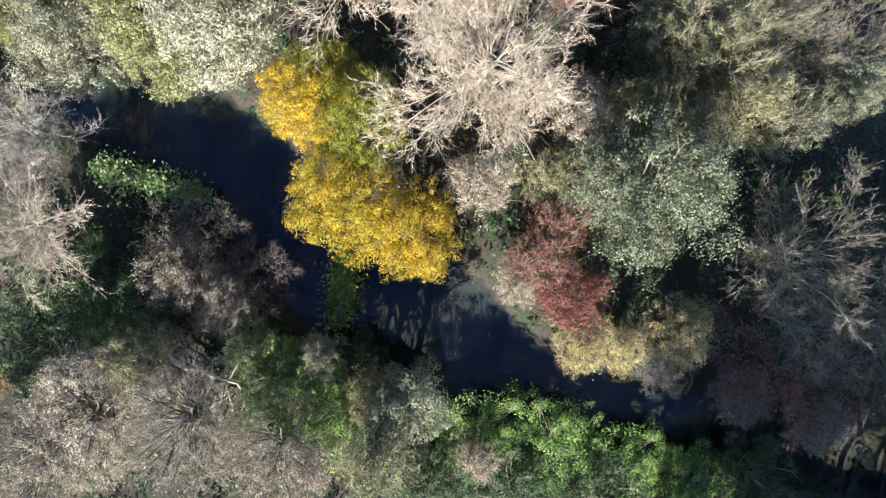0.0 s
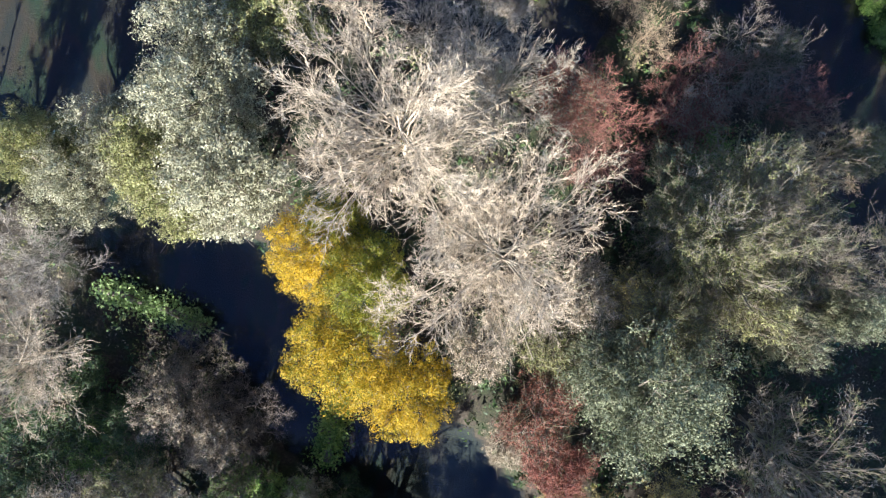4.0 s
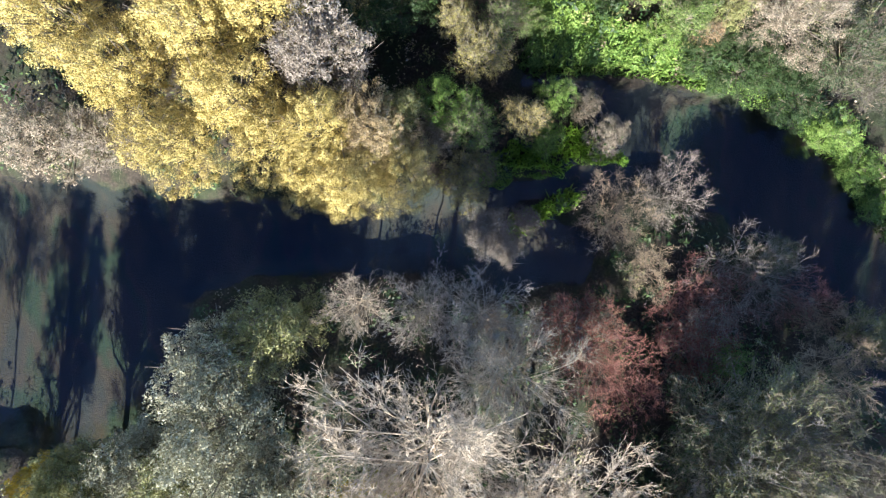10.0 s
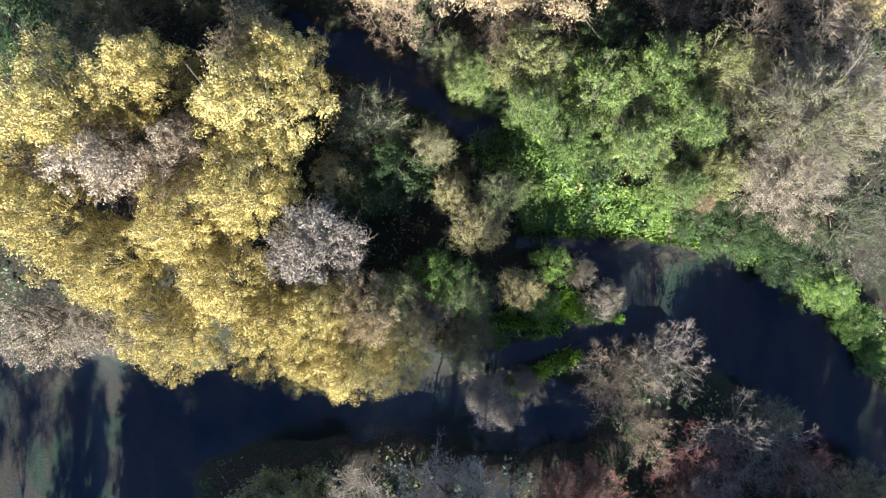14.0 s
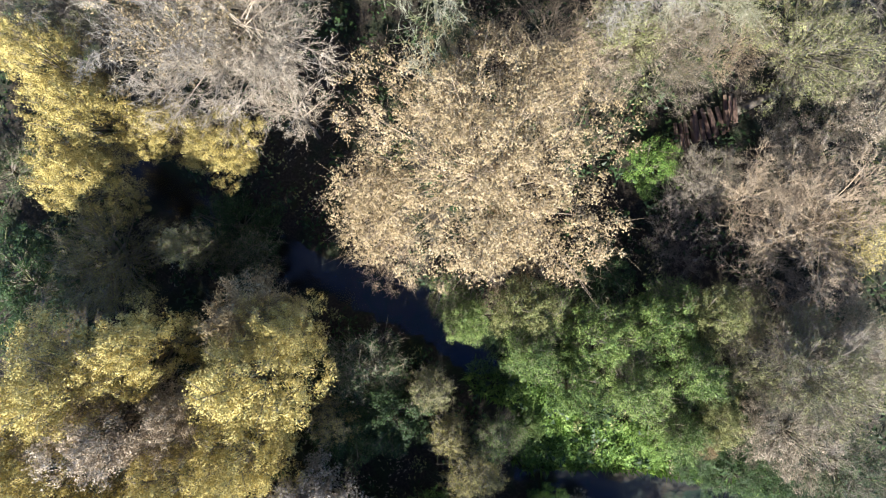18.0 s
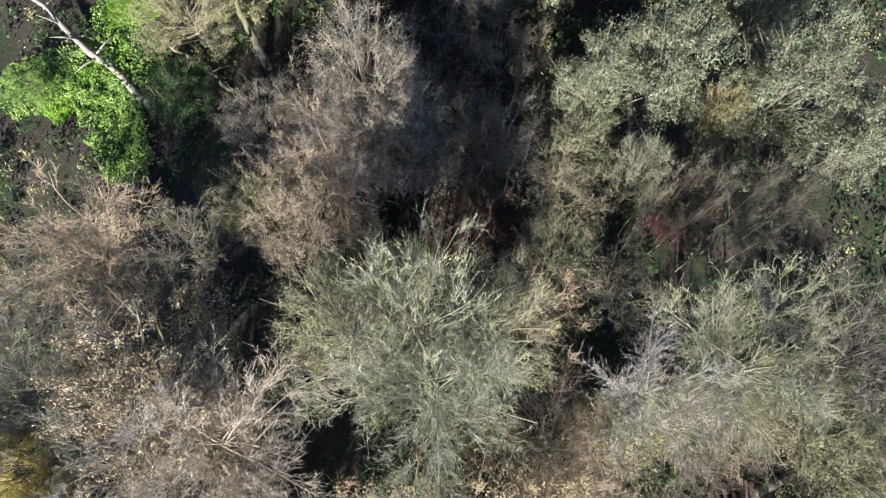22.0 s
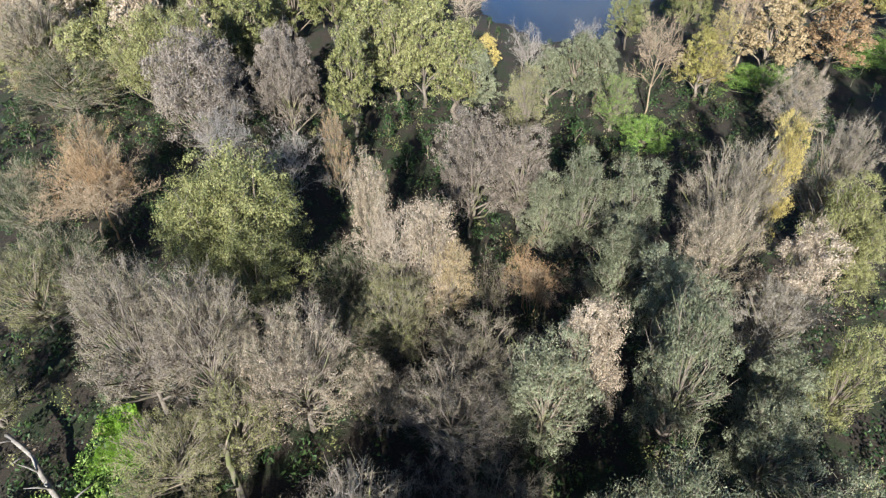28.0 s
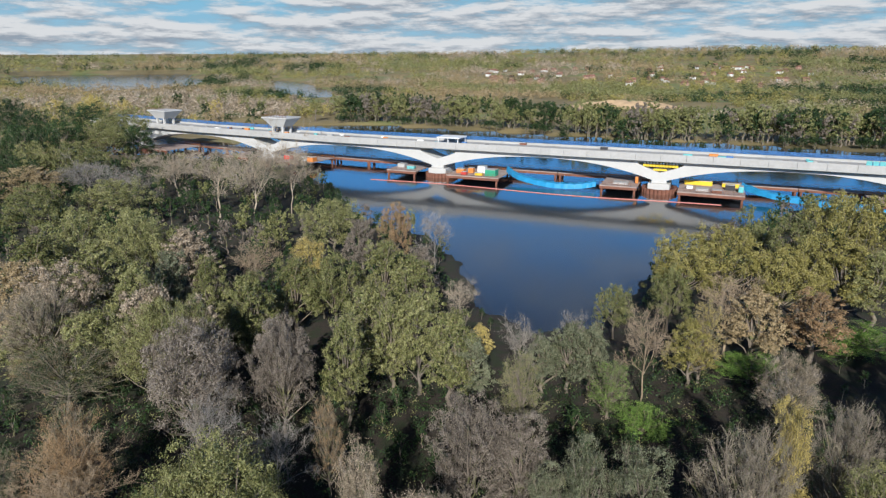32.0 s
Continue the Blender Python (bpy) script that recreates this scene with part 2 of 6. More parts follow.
M = {
    "yellow": leaf_material("maple_leaf_yellow", ((0.15, (0.16, 0.19, 0.02)), (0.45, (0.4, 0.28, 0.02)), (0.85, (0.64, 0.42, 0.03))), 0.35),
    "yellowgreen": leaf_material("maple_leaf_turning", ((0.15, (0.09, 0.13, 0.02)), (0.5, (0.2, 0.21, 0.025)), (0.9, (0.42, 0.34, 0.04))), 0.35),
    "gold": leaf_material("oak_leaf_gold", ((0.15, (0.24, 0.19, 0.07)), (0.5, (0.46, 0.37, 0.115)), (0.9, (0.66, 0.55, 0.215)))),
    "ochre": leaf_material("oak_leaf_ochre", ((0.15, (0.22, 0.165, 0.085)), (0.5, (0.35, 0.265, 0.14)), (0.9, (0.47, 0.37, 0.22)))),
    "olive": leaf_material("willow_leaf_olive", ((0.15, (0.07, 0.085, 0.026)), (0.5, (0.18, 0.19, 0.066)), (0.9, (0.37, 0.36, 0.16))), 0.16),
    "silver": leaf_material("willow_leaf_silver", ((0.15, (0.13, 0.135, 0.075)), (0.5, (0.29, 0.285, 0.185)), (0.9, (0.48, 0.46, 0.33))), 0.16),
    "sage": leaf_material("alder_leaf_sage", ((0.15, (0.05, 0.062, 0.032)), (0.5, (0.135, 0.15, 0.085)), (0.9, (0.28, 0.3, 0.19))), 0.16),
    "willow": leaf_material("willow_leaf_golden_olive", ((0.15, (0.12, 0.115, 0.03)), (0.5, (0.25, 0.225, 0.065)), (0.9, (0.42, 0.37, 0.13)))),
    "green": leaf_material("bramble_leaf_green", ((0.15, (0.035, 0.085, 0.015)), (0.5, (0.12, 0.225, 0.04)), (0.9, (0.32, 0.44, 0.11)))),
    "bramble": leaf_material("bramble_leaf", ((0.15, (0.022, 0.05, 0.012)), (0.5, (0.085, 0.145, 0.033)), (0.9, (0.3, 0.38, 0.11)))),
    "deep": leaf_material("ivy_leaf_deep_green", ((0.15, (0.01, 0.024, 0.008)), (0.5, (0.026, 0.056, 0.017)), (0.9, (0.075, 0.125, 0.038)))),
    "mint": leaf_material("ivy_leaf_pale_green", ((0.15, (0.1, 0.17, 0.05)), (0.5, (0.22, 0.33, 0.11)), (0.9, (0.42, 0.54, 0.24))), 0.3),
    "lime": leaf_material("reed_leaf_lime", ((0.15, (0.10, 0.21, 0.02)), (0.5, (0.19, 0.36, 0.035)), (0.9, (0.34, 0.52, 0.09))), 0.4),
    "tan": leaf_material("dry_leaf_tan", ((0.15, (0.17, 0.135, 0.09)), (0.5, (0.34, 0.27, 0.19)), (0.9, (0.55, 0.46, 0.35)))),
    "mauve": leaf_material("catkin_twig_mauve", ((0.15, (0.085, 0.07, 0.055)), (0.5, (0.185, 0.155, 0.125)), (0.9, (0.33, 0.285, 0.235)))),
    "red": leaf_material("dogwood_leaf_red", ((0.15, (0.08, 0.03, 0.026)), (0.5, (0.19, 0.06, 0.045)), (0.9, (0.36, 0.14, 0.085)))),
    "rust": leaf_material("beech_leaf_rust", ((0.15, (0.18, 0.12, 0.065)), (0.5, (0.32, 0.21, 0.11)), (0.9, (0.46, 0.31, 0.17)))),
    "bark": bark_material("bark_brown", (0.09, 0.075, 0.06), (0.23, 0.195, 0.16), (0.12, 0.13, 0.05)),
    "pale": bark_material("bark_pale", (0.26, 0.21, 0.155), (0.5, 0.43, 0.33)),
    "grey": bark_material("bark_grey", (0.16, 0.148, 0.13), (0.34, 0.315, 0.28)),
    "moss": bark_material("bark_mossy", (0.17, 0.165, 0.11), (0.33, 0.32, 0.23), (0.17, 0.19, 0.08)),
    "mauve_twig": bark_material("twig_grey_brown", (0.12, 0.105, 0.07), (0.29, 0.26, 0.19)),
    "wine": bark_material("twig_wine", (0.11, 0.046, 0.038), (0.3, 0.14, 0.11)),
    "sand_twig": bark_material("twig_sand", (0.21, 0.16, 0.105), (0.42, 0.33, 0.225)),
    "concrete": plain_material("pale_concrete", (0.5, 0.495, 0.47), 0.75, 0, 0.07, 0.12, 1.4),
    "fascia": plain_material("weathered_concrete", (0.4, 0.395, 0.375), 0.8, 0, 0.14, 0.2, 1.2),
    "rust_steel": plain_material("rusty_steel", (0.20, 0.085, 0.055), 0.8, 0.2, 0.35, 0.6, 4),
    "deck_wood": plain_material("worn_decking", (0.36, 0.28, 0.24), 0.85, 0, 0.3, 0.4, 3),
    "blue": plain_material("blue_sheeting", (0.02, 0.27, 0.52), 0.5, 0, 0.2),
    "rail_blue": plain_material("blue_rail_paint", (0.04, 0.16, 0.4), 0.5, 0, 0.2),
    "orange": plain_material("orange_paint", (0.62, 0.22, 0.05), 0.5),
    "yellow_paint": plain_material("yellow_paint", (0.72, 0.5, 0.03), 0.5),
    "green_paint": plain_material("green_paint", (0.03, 0.28, 0.16), 0.5),
    "teal_paint": plain_material("teal_paint", (0.12, 0.45, 0.46), 0.5),
    "red_paint": plain_material("red_paint", (0.55, 0.05, 0.04), 0.5),
    "white_paint": plain_material("white_paint", (0.78, 0.78, 0.76), 0.5, 0, 0.06),
    "dark": plain_material("dark_rubber", (0.035, 0.035, 0.038), 0.7),
    "boom": plain_material("floating_boom_pink", (0.62, 0.24, 0.2), 0.6),
    "sand": plain_material("heaped_sand", (0.52, 0.37, 0.22), 0.95, 0, 0.15, 0.1, 1.5),
    "roof_tile": plain_material("roof_tiles_brown", (0.22, 0.11, 0.08), 0.85, 0, 0.3, 0.3, 3),
    "brick": plain_material("brick_wall", (0.42, 0.27, 0.2), 0.85, 0, 0.2, 0.4, 3),
    "cutwood": plain_material("split_wood_red_brown", (0.22, 0.14, 0.105), 0.9, 0, 0.35, 1.5, 9, 0.4),
}


def ground_material():
    """Leaf litter, moss and soil near by; meadow, scrub and hedged fields further off; weed and silt on the river's
    bed, darkened with depth for light lost in the water.
    """
    m, nt, bsdf = material("ground_litter")
    big, mid, fine = noise_node(nt, 0.09, 5), noise_node(nt, 0.55, 5), noise_node(nt, 6.0, 5, 0.7)
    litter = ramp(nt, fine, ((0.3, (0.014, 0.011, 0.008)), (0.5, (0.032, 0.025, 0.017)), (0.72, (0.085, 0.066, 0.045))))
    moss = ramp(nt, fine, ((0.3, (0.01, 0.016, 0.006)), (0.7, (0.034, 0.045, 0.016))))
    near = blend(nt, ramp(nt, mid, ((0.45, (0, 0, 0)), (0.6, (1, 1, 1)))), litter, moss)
    field = ramp(nt, noise_node(nt, 0.0045, 2), ((0.42, (0.2, 0.16, 0.07)), (0.5, (0.32, 0.24, 0.105)), (0.55, (0.13, 0.25, 0.05)), (0.62, (0.26, 0.21, 0.085))))
    field = blend(nt, 0.5, field, ramp(nt, noise_node(nt, 0.03, 5, 0.7), ((0.35, (0.09, 0.085, 0.035)), (0.65, (0.30, 0.23, 0.105)))))
    co, sep = nt.nodes.new("ShaderNodeTexCoord"), nt.nodes.new("ShaderNodeSeparateXYZ")
    nt.links.new(co.outputs["Object"], sep.inputs[0])
    far = nt.nodes.new("ShaderNodeMapRange")
    far.inputs["From Min"].default_value, far.inputs["From Max"].default_value = 330, 420
    nt.links.new(sep.outputs["Y"], far.inputs["Value"])
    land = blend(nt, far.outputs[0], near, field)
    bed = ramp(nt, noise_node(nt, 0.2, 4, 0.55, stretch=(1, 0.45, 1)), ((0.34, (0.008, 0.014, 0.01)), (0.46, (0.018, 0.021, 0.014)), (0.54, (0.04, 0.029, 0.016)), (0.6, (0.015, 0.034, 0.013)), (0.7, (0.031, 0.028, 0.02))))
    # the bed's colour darkens with depth, standing in for light the water absorbs
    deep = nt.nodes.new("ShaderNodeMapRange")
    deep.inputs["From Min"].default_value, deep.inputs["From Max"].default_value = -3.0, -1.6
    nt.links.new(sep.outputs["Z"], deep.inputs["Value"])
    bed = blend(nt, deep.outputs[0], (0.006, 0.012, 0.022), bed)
    wet = nt.nodes.new("ShaderNodeMapRange")
    wet.inputs["From Min"].default_value, wet.inputs["From Max"].default_value = -0.25, 0.15
    nt.links.new(sep.outputs["Z"], wet.inputs["Value"])
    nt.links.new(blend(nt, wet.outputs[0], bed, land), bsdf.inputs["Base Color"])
    bsdf.inputs["Roughness"].default_value = 0.95
    bump(nt, bsdf, fine, 0.6, 0.12)
    return m


def water_material():
    """Clear, dark water: the bed shows through, the sky mirrors in it."""
    m, nt, bsdf = material("river_water")
    nt.nodes.remove(bsdf)
    clear, gloss = nt.nodes.new("ShaderNodeBsdfTransparent"), nt.nodes.new("ShaderNodeBsdfGlossy")
    clear.inputs["Color"].default_value = (0.8, 0.88, 0.9, 1)
    gloss.inputs["Roughness"].default_value = 0.09
    fr = nt.nodes.new("ShaderNodeFresnel")
    fr.inputs["IOR"].default_value = 1.75
    b = nt.nodes.new("ShaderNodeBump")
    b.inputs["Strength"].default_value, b.inputs["Distance"].default_value = 0.05, 0.1
    nt.links.new(noise_node(nt, 1.1, 4, 0.5), b.inputs["Height"])
    nt.links.new(b.outputs[0], gloss.inputs["Normal"])
    mx = nt.nodes.new("ShaderNodeMixShader")
    nt.links.new(fr.outputs[0], mx.inputs[0])
    murk, body = nt.nodes.new("ShaderNodeBsdfDiffuse"), nt.nodes.new("ShaderNodeMixShader")
    nt.links.new(ramp(nt, noise_node(nt, 0.16, 4, 0.6, stretch=(1, 0.5, 1)), ((0.35, (0.004, 0.014, 0.04)), (0.65, (0.012, 0.03, 0.05)))), murk.inputs["Color"])
    body.inputs[0].default_value = 0.1
    nt.links.new(clear.outputs[0], body.inputs[1]); nt.links.new(murk.outputs[0], body.inputs[2])
    nt.links.new(body.outputs[0], mx.inputs[1]); nt.links.new(gloss.outputs[0], mx.inputs[2])
    nt.links.new(mx.outputs[0], nt.nodes["Material Output"].inputs["Surface"])
    return m


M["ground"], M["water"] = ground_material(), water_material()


# ---- helpers for meshes ----
def mesh_from(name, verts, faces, mat=None, smooth=False):
    """A mesh from vertices and faces; quick where the faces are one array."""
    me = bpy.data.meshes.new(name)
    if isinstance(faces, np.ndarray):
        n, k = faces.shape
        verts = np.ascontiguousarray(verts, np.float32)
        me.vertices.add(len(verts)); me.loops.add(n * k); me.polygons.add(n)
        me.vertices.foreach_set("co", verts.ravel())
        me.loops.foreach_set("vertex_index", np.ascontiguousarray(faces, np.int32).ravel())
        me.polygons.foreach_set("loop_start", np.arange(0, n * k, k, dtype=np.int32))
    else:
        me.from_pydata([tuple(v) for v in verts], [], [tuple(f) for f in faces])
    if mat:
        me.materials.append(mat)
    me.polygons.foreach_set("use_smooth", np.full(len(me.polygons), smooth))
    me.update(calc_edges=True)
    me.validate()
    return me


def part(name, bm, mat, parent, label=""):
    """Links a bmesh as one mesh object under a thing or a part."""
    me = bpy.data.meshes.new(name)
    bm.to_mesh(me)
    bm.free()
    me.materials.append(mat)
    ob = new(name, me)
    ob.parent = parent
    return tagged(ob, label)


def box(bm, x0, x1, y0, y1, z0, z1, bevel=0.0):
    made = bmesh.ops.create_cube(bm, size=1.0, matrix=Matrix.Translation(((x0 + x1) / 2, (y0 + y1) / 2, (z0 + z1) / 2)) @ Matrix.Diagonal((abs(x1 - x0), abs(y1 - y0), abs(z1 - z0), 1)))
    if bevel:
        edges = list({e for v in made["verts"] for e in v.link_edges})
        bmesh.ops.bevel(bm, geom=edges, offset=bevel, segments=1, affect="EDGES")
    return bm


def a_box(*spans, bevel=0.0):
    return box(bmesh.new(), *spans, bevel=bevel)


def empty(name, m, label, category, group="", kind=""):
    ob = new(name)
    ob.matrix_world = m
    return tagged(ob, label, category, group, kind)


# ---- ground and water ----
RIVER_WEST = ((-60, 20, 9), (-40, 19, 9), (-28, 18, 9), (-25, 9, 5), (-21, 4, 4.2), (-14, -1, 4.8), (-7, -7, 4.4), (1, -11.6, 4.6), (7, -15, 2.9), (14, -17.2, 2.5), (22, -18.2, 2.6), (33, -21, 2.6), (60, -30, 3))
RIVER_NORTH = ((-40, 22, 6), (-26, 22, 5.4), (-20, 22.2, 4), (-14, 22.7, 2.6), (-9, 22.3, 2.7), (-3, 22.6, 3.0), (2, 21.2, 3.4), (6.5, 20.4, 2.2), (8.6, 20.8, 1.0))
RIVER_EAST = ((5, 32.1, 0.4), (9, 30.8, 1.1), (13, 28.4, 3.0), (18, 26.2, 3.6), (23, 22.6, 4.2), (28, 16.8, 4.4), (34, 9, 5), (48, 0, 5), (80, -12, 6))
RILL_NORTH = ((1.5, 27.3, 0.25), (3.6, 27.2, 0.3), (5.4, 27.3, 0.3), (7.0, 26.5, 0.35), (7.6, 25.4, 0.7))
RILL_SOUTH = ((0.5, 24.6, 0.4), (4, 24.8, 0.45), (7.5, 24.9, 0.65), (10, 25.2, 1.0))
RILL = ((0.5, 25.7, 0.45), (5, 26.1, 0.5), (9, 25.4, 1.0), (12, 26.6, 2))
BROOK = ((-22, 56, 1.2), (-12, 49, 1.2), (-8, 46.4, 1.4), (-4, 45.2, 1.5), (0, 42.8, 1.7), (3, 40.0, 1.5))
LAKE = ((-40, 330), (-18, 305), (-8, 262), (-3, 245), (12, 231), (19, 205), (19, 178), (27, 165), (39, 168), (51, 185), (84, 221), (128, 253), (220, 225), (460, 110), (480, 280), (246, 369), (188, 404), (107, 447), (-14, 520), (-60, 500), (-75, 420), (-140, 420), (-150, 395), (-60, 372))
FAR_LAKE = ((-760, 1420), (-600, 1240), (-372, 995), (-300, 1150), (-330, 1400), (-400, 1580), (-470, 1880), (-820, 1700))
FAR_MERE = ((-228, 1470), (-150, 1040), (-95, 844), (-57, 844), (-70, 980), (-150, 1300))


def chain_distance(X, Y, chain):
    """Distance beyond the edge of a channel of varying width (negative in the water)."""
    best = np.full(X.shape, 1e9)
    for (x0, y0, w0), (x1, y1, w1) in zip(chain, chain[1:]):
        dx, dy = x1 - x0, y1 - y0
        k = np.clip(((X - x0) * dx + (Y - y0) * dy) / (dx * dx + dy * dy), 0, 1)
        best = np.minimum(best, np.hypot(X - x0 - k * dx, Y - y0 - k * dy) - (w0 + k * (w1 - w0)))
    return best


def polygon_distance(X, Y, poly):
    best, inside = np.full(X.shape, 1e9), np.zeros(X.shape, bool)
    for (x0, y0), (x1, y1) in zip(poly, (*poly[1:], poly[0])):
        dx, dy = x1 - x0, y1 - y0
        k = np.clip(((X - x0) * dx + (Y - y0) * dy) / (dx * dx + dy * dy), 0, 1)
        best = np.minimum(best, np.hypot(X - x0 - k * dx, Y - y0 - k * dy))
        if dy:
            inside ^= ((y0 > Y) != (y1 > Y)) & (X < dx * (Y - y0) / dy + x0)
    return np.where(inside, -best, best)


def wobble(X, Y, size, seed):
    r = np.random.RandomState(seed)
    total = np.zeros(X.shape)
    for k in range(7):
        a, p, f = r.uniform(0, 6.283), r.uniform(0, 6.283), r.uniform(0.6, 1.8) / size
        total += np.sin((X * math.cos(a) + Y * math.sin(a)) * f * 6.283 + p)
    return total / 7


def shore(X, Y):
    d = np.minimum.reduce([chain_distance(X, Y, c) for c in (RIVER_WEST, RIVER_NORTH, RIVER_EAST, RILL, RILL_NORTH, RILL_SOUTH, BROOK)])
    d = d + 0.55 * wobble(X, Y, 5, 3) + 0.3 * wobble(X, Y, 1.7, 4)
    big = np.minimum.reduce([polygon_distance(X, Y, p) for p in (LAKE, FAR_LAKE, FAR_MERE)])
    return np.minimum(d, big + 2.0 * wobble(X, Y, 16, 5))


def ground_height(X, Y):
    X, Y = np.asarray(X, float), np.asarray(Y, float)
    d = shore(X, Y)
    land = 0.15 + 0.75 * (1 - np.exp(-np.maximum(d, 0) / 1.6)) + 0.35 * wobble(X, Y, 11, 6) * np.clip(d / 5, 0, 1)
    bed = -0.35 - 1.1 * (1 - np.exp(np.minimum(d, 0) / 1.5))
    lake = np.minimum.reduce([polygon_distance(X, Y, p) for p in (LAKE, FAR_LAKE, FAR_MERE)])
    bed = bed - 3.0 * np.clip(-lake / 4, 0, 1)
    z = np.where(d > 0, land, np.where(d > -0.4, 0.15 + (d / 0.4) * 0.5, bed))
    far = np.hypot(X, Y - 60)
    east = np.clip((X / np.maximum(far, 1) + 0.35) / 0.8, 0, 1)
    rise = np.clip((far - 1000) / (3400 - 1500 * east), 0, 1)
    hills = rise * rise * (3 - 2 * rise) * (44 + 30 * east + 12 * wobble(X, Y, 1400, 8))
    return np.where(d > 0, z + hills, np.where(far > 700, np.minimum(z, -0.3), z))


def build_ground():
    def axis(lo, hi, step, reach, grow):
        mid = list(np.arange(lo, hi + 1e-6, step))
        out, a, s = [], hi, step
        while a < reach[1]:
            s *= grow; a += s; out.append(a)
        back, a, s = [], lo, step
        while a > reach[0]:
            s *= grow; a -= s; back.append(a)
        return np.array(back[::-1] + mid + out)
    xs = axis(-48, 52, 0.8, (-4000, 4000), 1.06)
    ys = axis(-36, 100, 0.8, (-900, 4700), 1.045)
    X, Y = np.meshgrid(xs, ys)
    Z = ground_height(X, Y)
    n, k = X.shape
    idx = np.arange(n * k).reshape(n, k)
    faces = np.stack([idx[:-1, :-1], idx[:-1, 1:], idx[1:, 1:], idx[1:, :-1]], -1).reshape(-1, 4)
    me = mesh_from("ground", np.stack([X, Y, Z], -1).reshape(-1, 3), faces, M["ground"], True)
    tagged(new("ground", me), "leaf-strewn woodland floor with mossy soil and muddy river banks", "ground", kind="structure")
    r = 4600
    me = mesh_from("water", ((-r, -r, 0), (r, -r, 0), (r, r, 0), (-r, r, 0)), ((0, 1, 2, 3),), M["water"])
    sheet = new("water", me)
    sheet.visible_shadow = False          # clear water lets the sun down to the bed
    tagged(sheet, "dark clear water of river and lake mirroring the sky", "water", kind="structure")


build_ground()


def ground_z(x, y):
    return float(ground_height(np.array([x]), np.array([y]))[0])


# ---- trees ----
def tube_rows(P0, P1, R0, R1, sides):
    """Tapered tubes for limbs, from arrays of starts, ends and radii; three-cornered faces."""
    D = P1 - P0
    D /= np.maximum(np.linalg.norm(D, axis=1, keepdims=True), 1e-6)
    ref = np.where(np.abs(D[:, 2:3]) > 0.9, np.array([[1.0, 0, 0]]), np.array([[0, 0, 1.0]]))
    U = np.cross(D, ref)
    U /= np.linalg.norm(U, axis=1, keepdims=True)
    V = np.cross(D, U)
    ang = np.arange(sides) * 2 * math.pi / sides
    ring = U[:, None] * np.cos(ang)[None, :, None] + V[:, None] * np.sin(ang)[None, :, None]
    verts = np.concatenate([P0[:, None] + ring * R0[:, None, None], P1[:, None] + ring * R1[:, None, None]], 1)
    base = (np.arange(len(P0)) * 2 * sides)[:, None, None]
    k = np.arange(sides)
    tri = np.concatenate([np.stack([k, (k + 1) % sides, (k + 1) % sides + sides], -1), np.stack([k, (k + 1) % sides + sides, k + sides], -1)])
    return verts.reshape(-1, 3), (base + tri[None]).reshape(-1, 3)


def tubes(segments, sides):
    """The same for a list of rows of start, end and two radii."""
    P0, P1 = np.array([s[0] for s in segments], float), np.array([s[1] for s in segments], float)
    return tube_rows(P0, P1, np.array([s[2] for s in segments]), np.array([s[3] for s in segments]), sides)


def merged(pieces):
    """Several vertex and face arrays as one."""
    V, F, at = [], [], 0
    for v, f in pieces:
        V.append(v); F.append(f + at); at += len(v)
    return np.concatenate(V), np.concatenate(F)


def limb_tube(points, radii, sides):
    """One unbroken tapering tube along a bent line."""
    pts = np.array([tuple(p) for p in points], float)
    D = np.gradient(pts, axis=0)
    D /= np.linalg.norm(D, axis=1, keepdims=True)
    U = np.cross(D, np.array([[0.31, 0.52, 0.79]]))
    U /= np.linalg.norm(U, axis=1, keepdims=True)
    V = np.cross(D, U)
    ang = np.arange(sides) * 2 * math.pi / sides
    ring = pts[:, None] + (U[:, None] * np.cos(ang)[None, :, None] + V[:, None] * np.sin(ang)[None, :, None]) * np.array(radii)[:, None, None]
    n, k = len(pts), np.arange(sides)
    quad = np.stack([k, (k + 1) % sides, (k + 1) % sides + sides, k + sides], -1)
    faces = [tuple(f) for f in ((np.arange(n - 1) * sides)[:, None, None] + quad[None]).reshape(-1, 4)]
    return ring.reshape(-1, 3), faces + [tuple(k[::-1]), tuple(k + (n - 1) * sides)]


def spikes(P0, P1, R0):
    """Fine twigs: three-sided, running out to a point."""
    D = P1 - P0
    D /= np.maximum(np.linalg.norm(D, axis=1, keepdims=True), 1e-6)
    U = np.cross(D, np.array([[0.31, 0.52, 0.79]]))
    U /= np.linalg.norm(U, axis=1, keepdims=True)
    V = np.cross(D, U)
    ring = [U * math.cos(q) + V * math.sin(q) for q in (0, 2.094, 4.189)]
    verts = np.stack([P0 + r * R0[:, None] for r in ring] + [P1], 1).reshape(-1, 3)
    tri = np.array([(0, 1, 3), (1, 2, 3), (2, 0, 3)])
    return verts, (np.arange(len(P0))[:, None, None] * 4 + tri[None]).reshape(-1, 3)


def unit(v):
    return v / np.maximum(np.linalg.norm(v, axis=-1, keepdims=True), 1e-6)


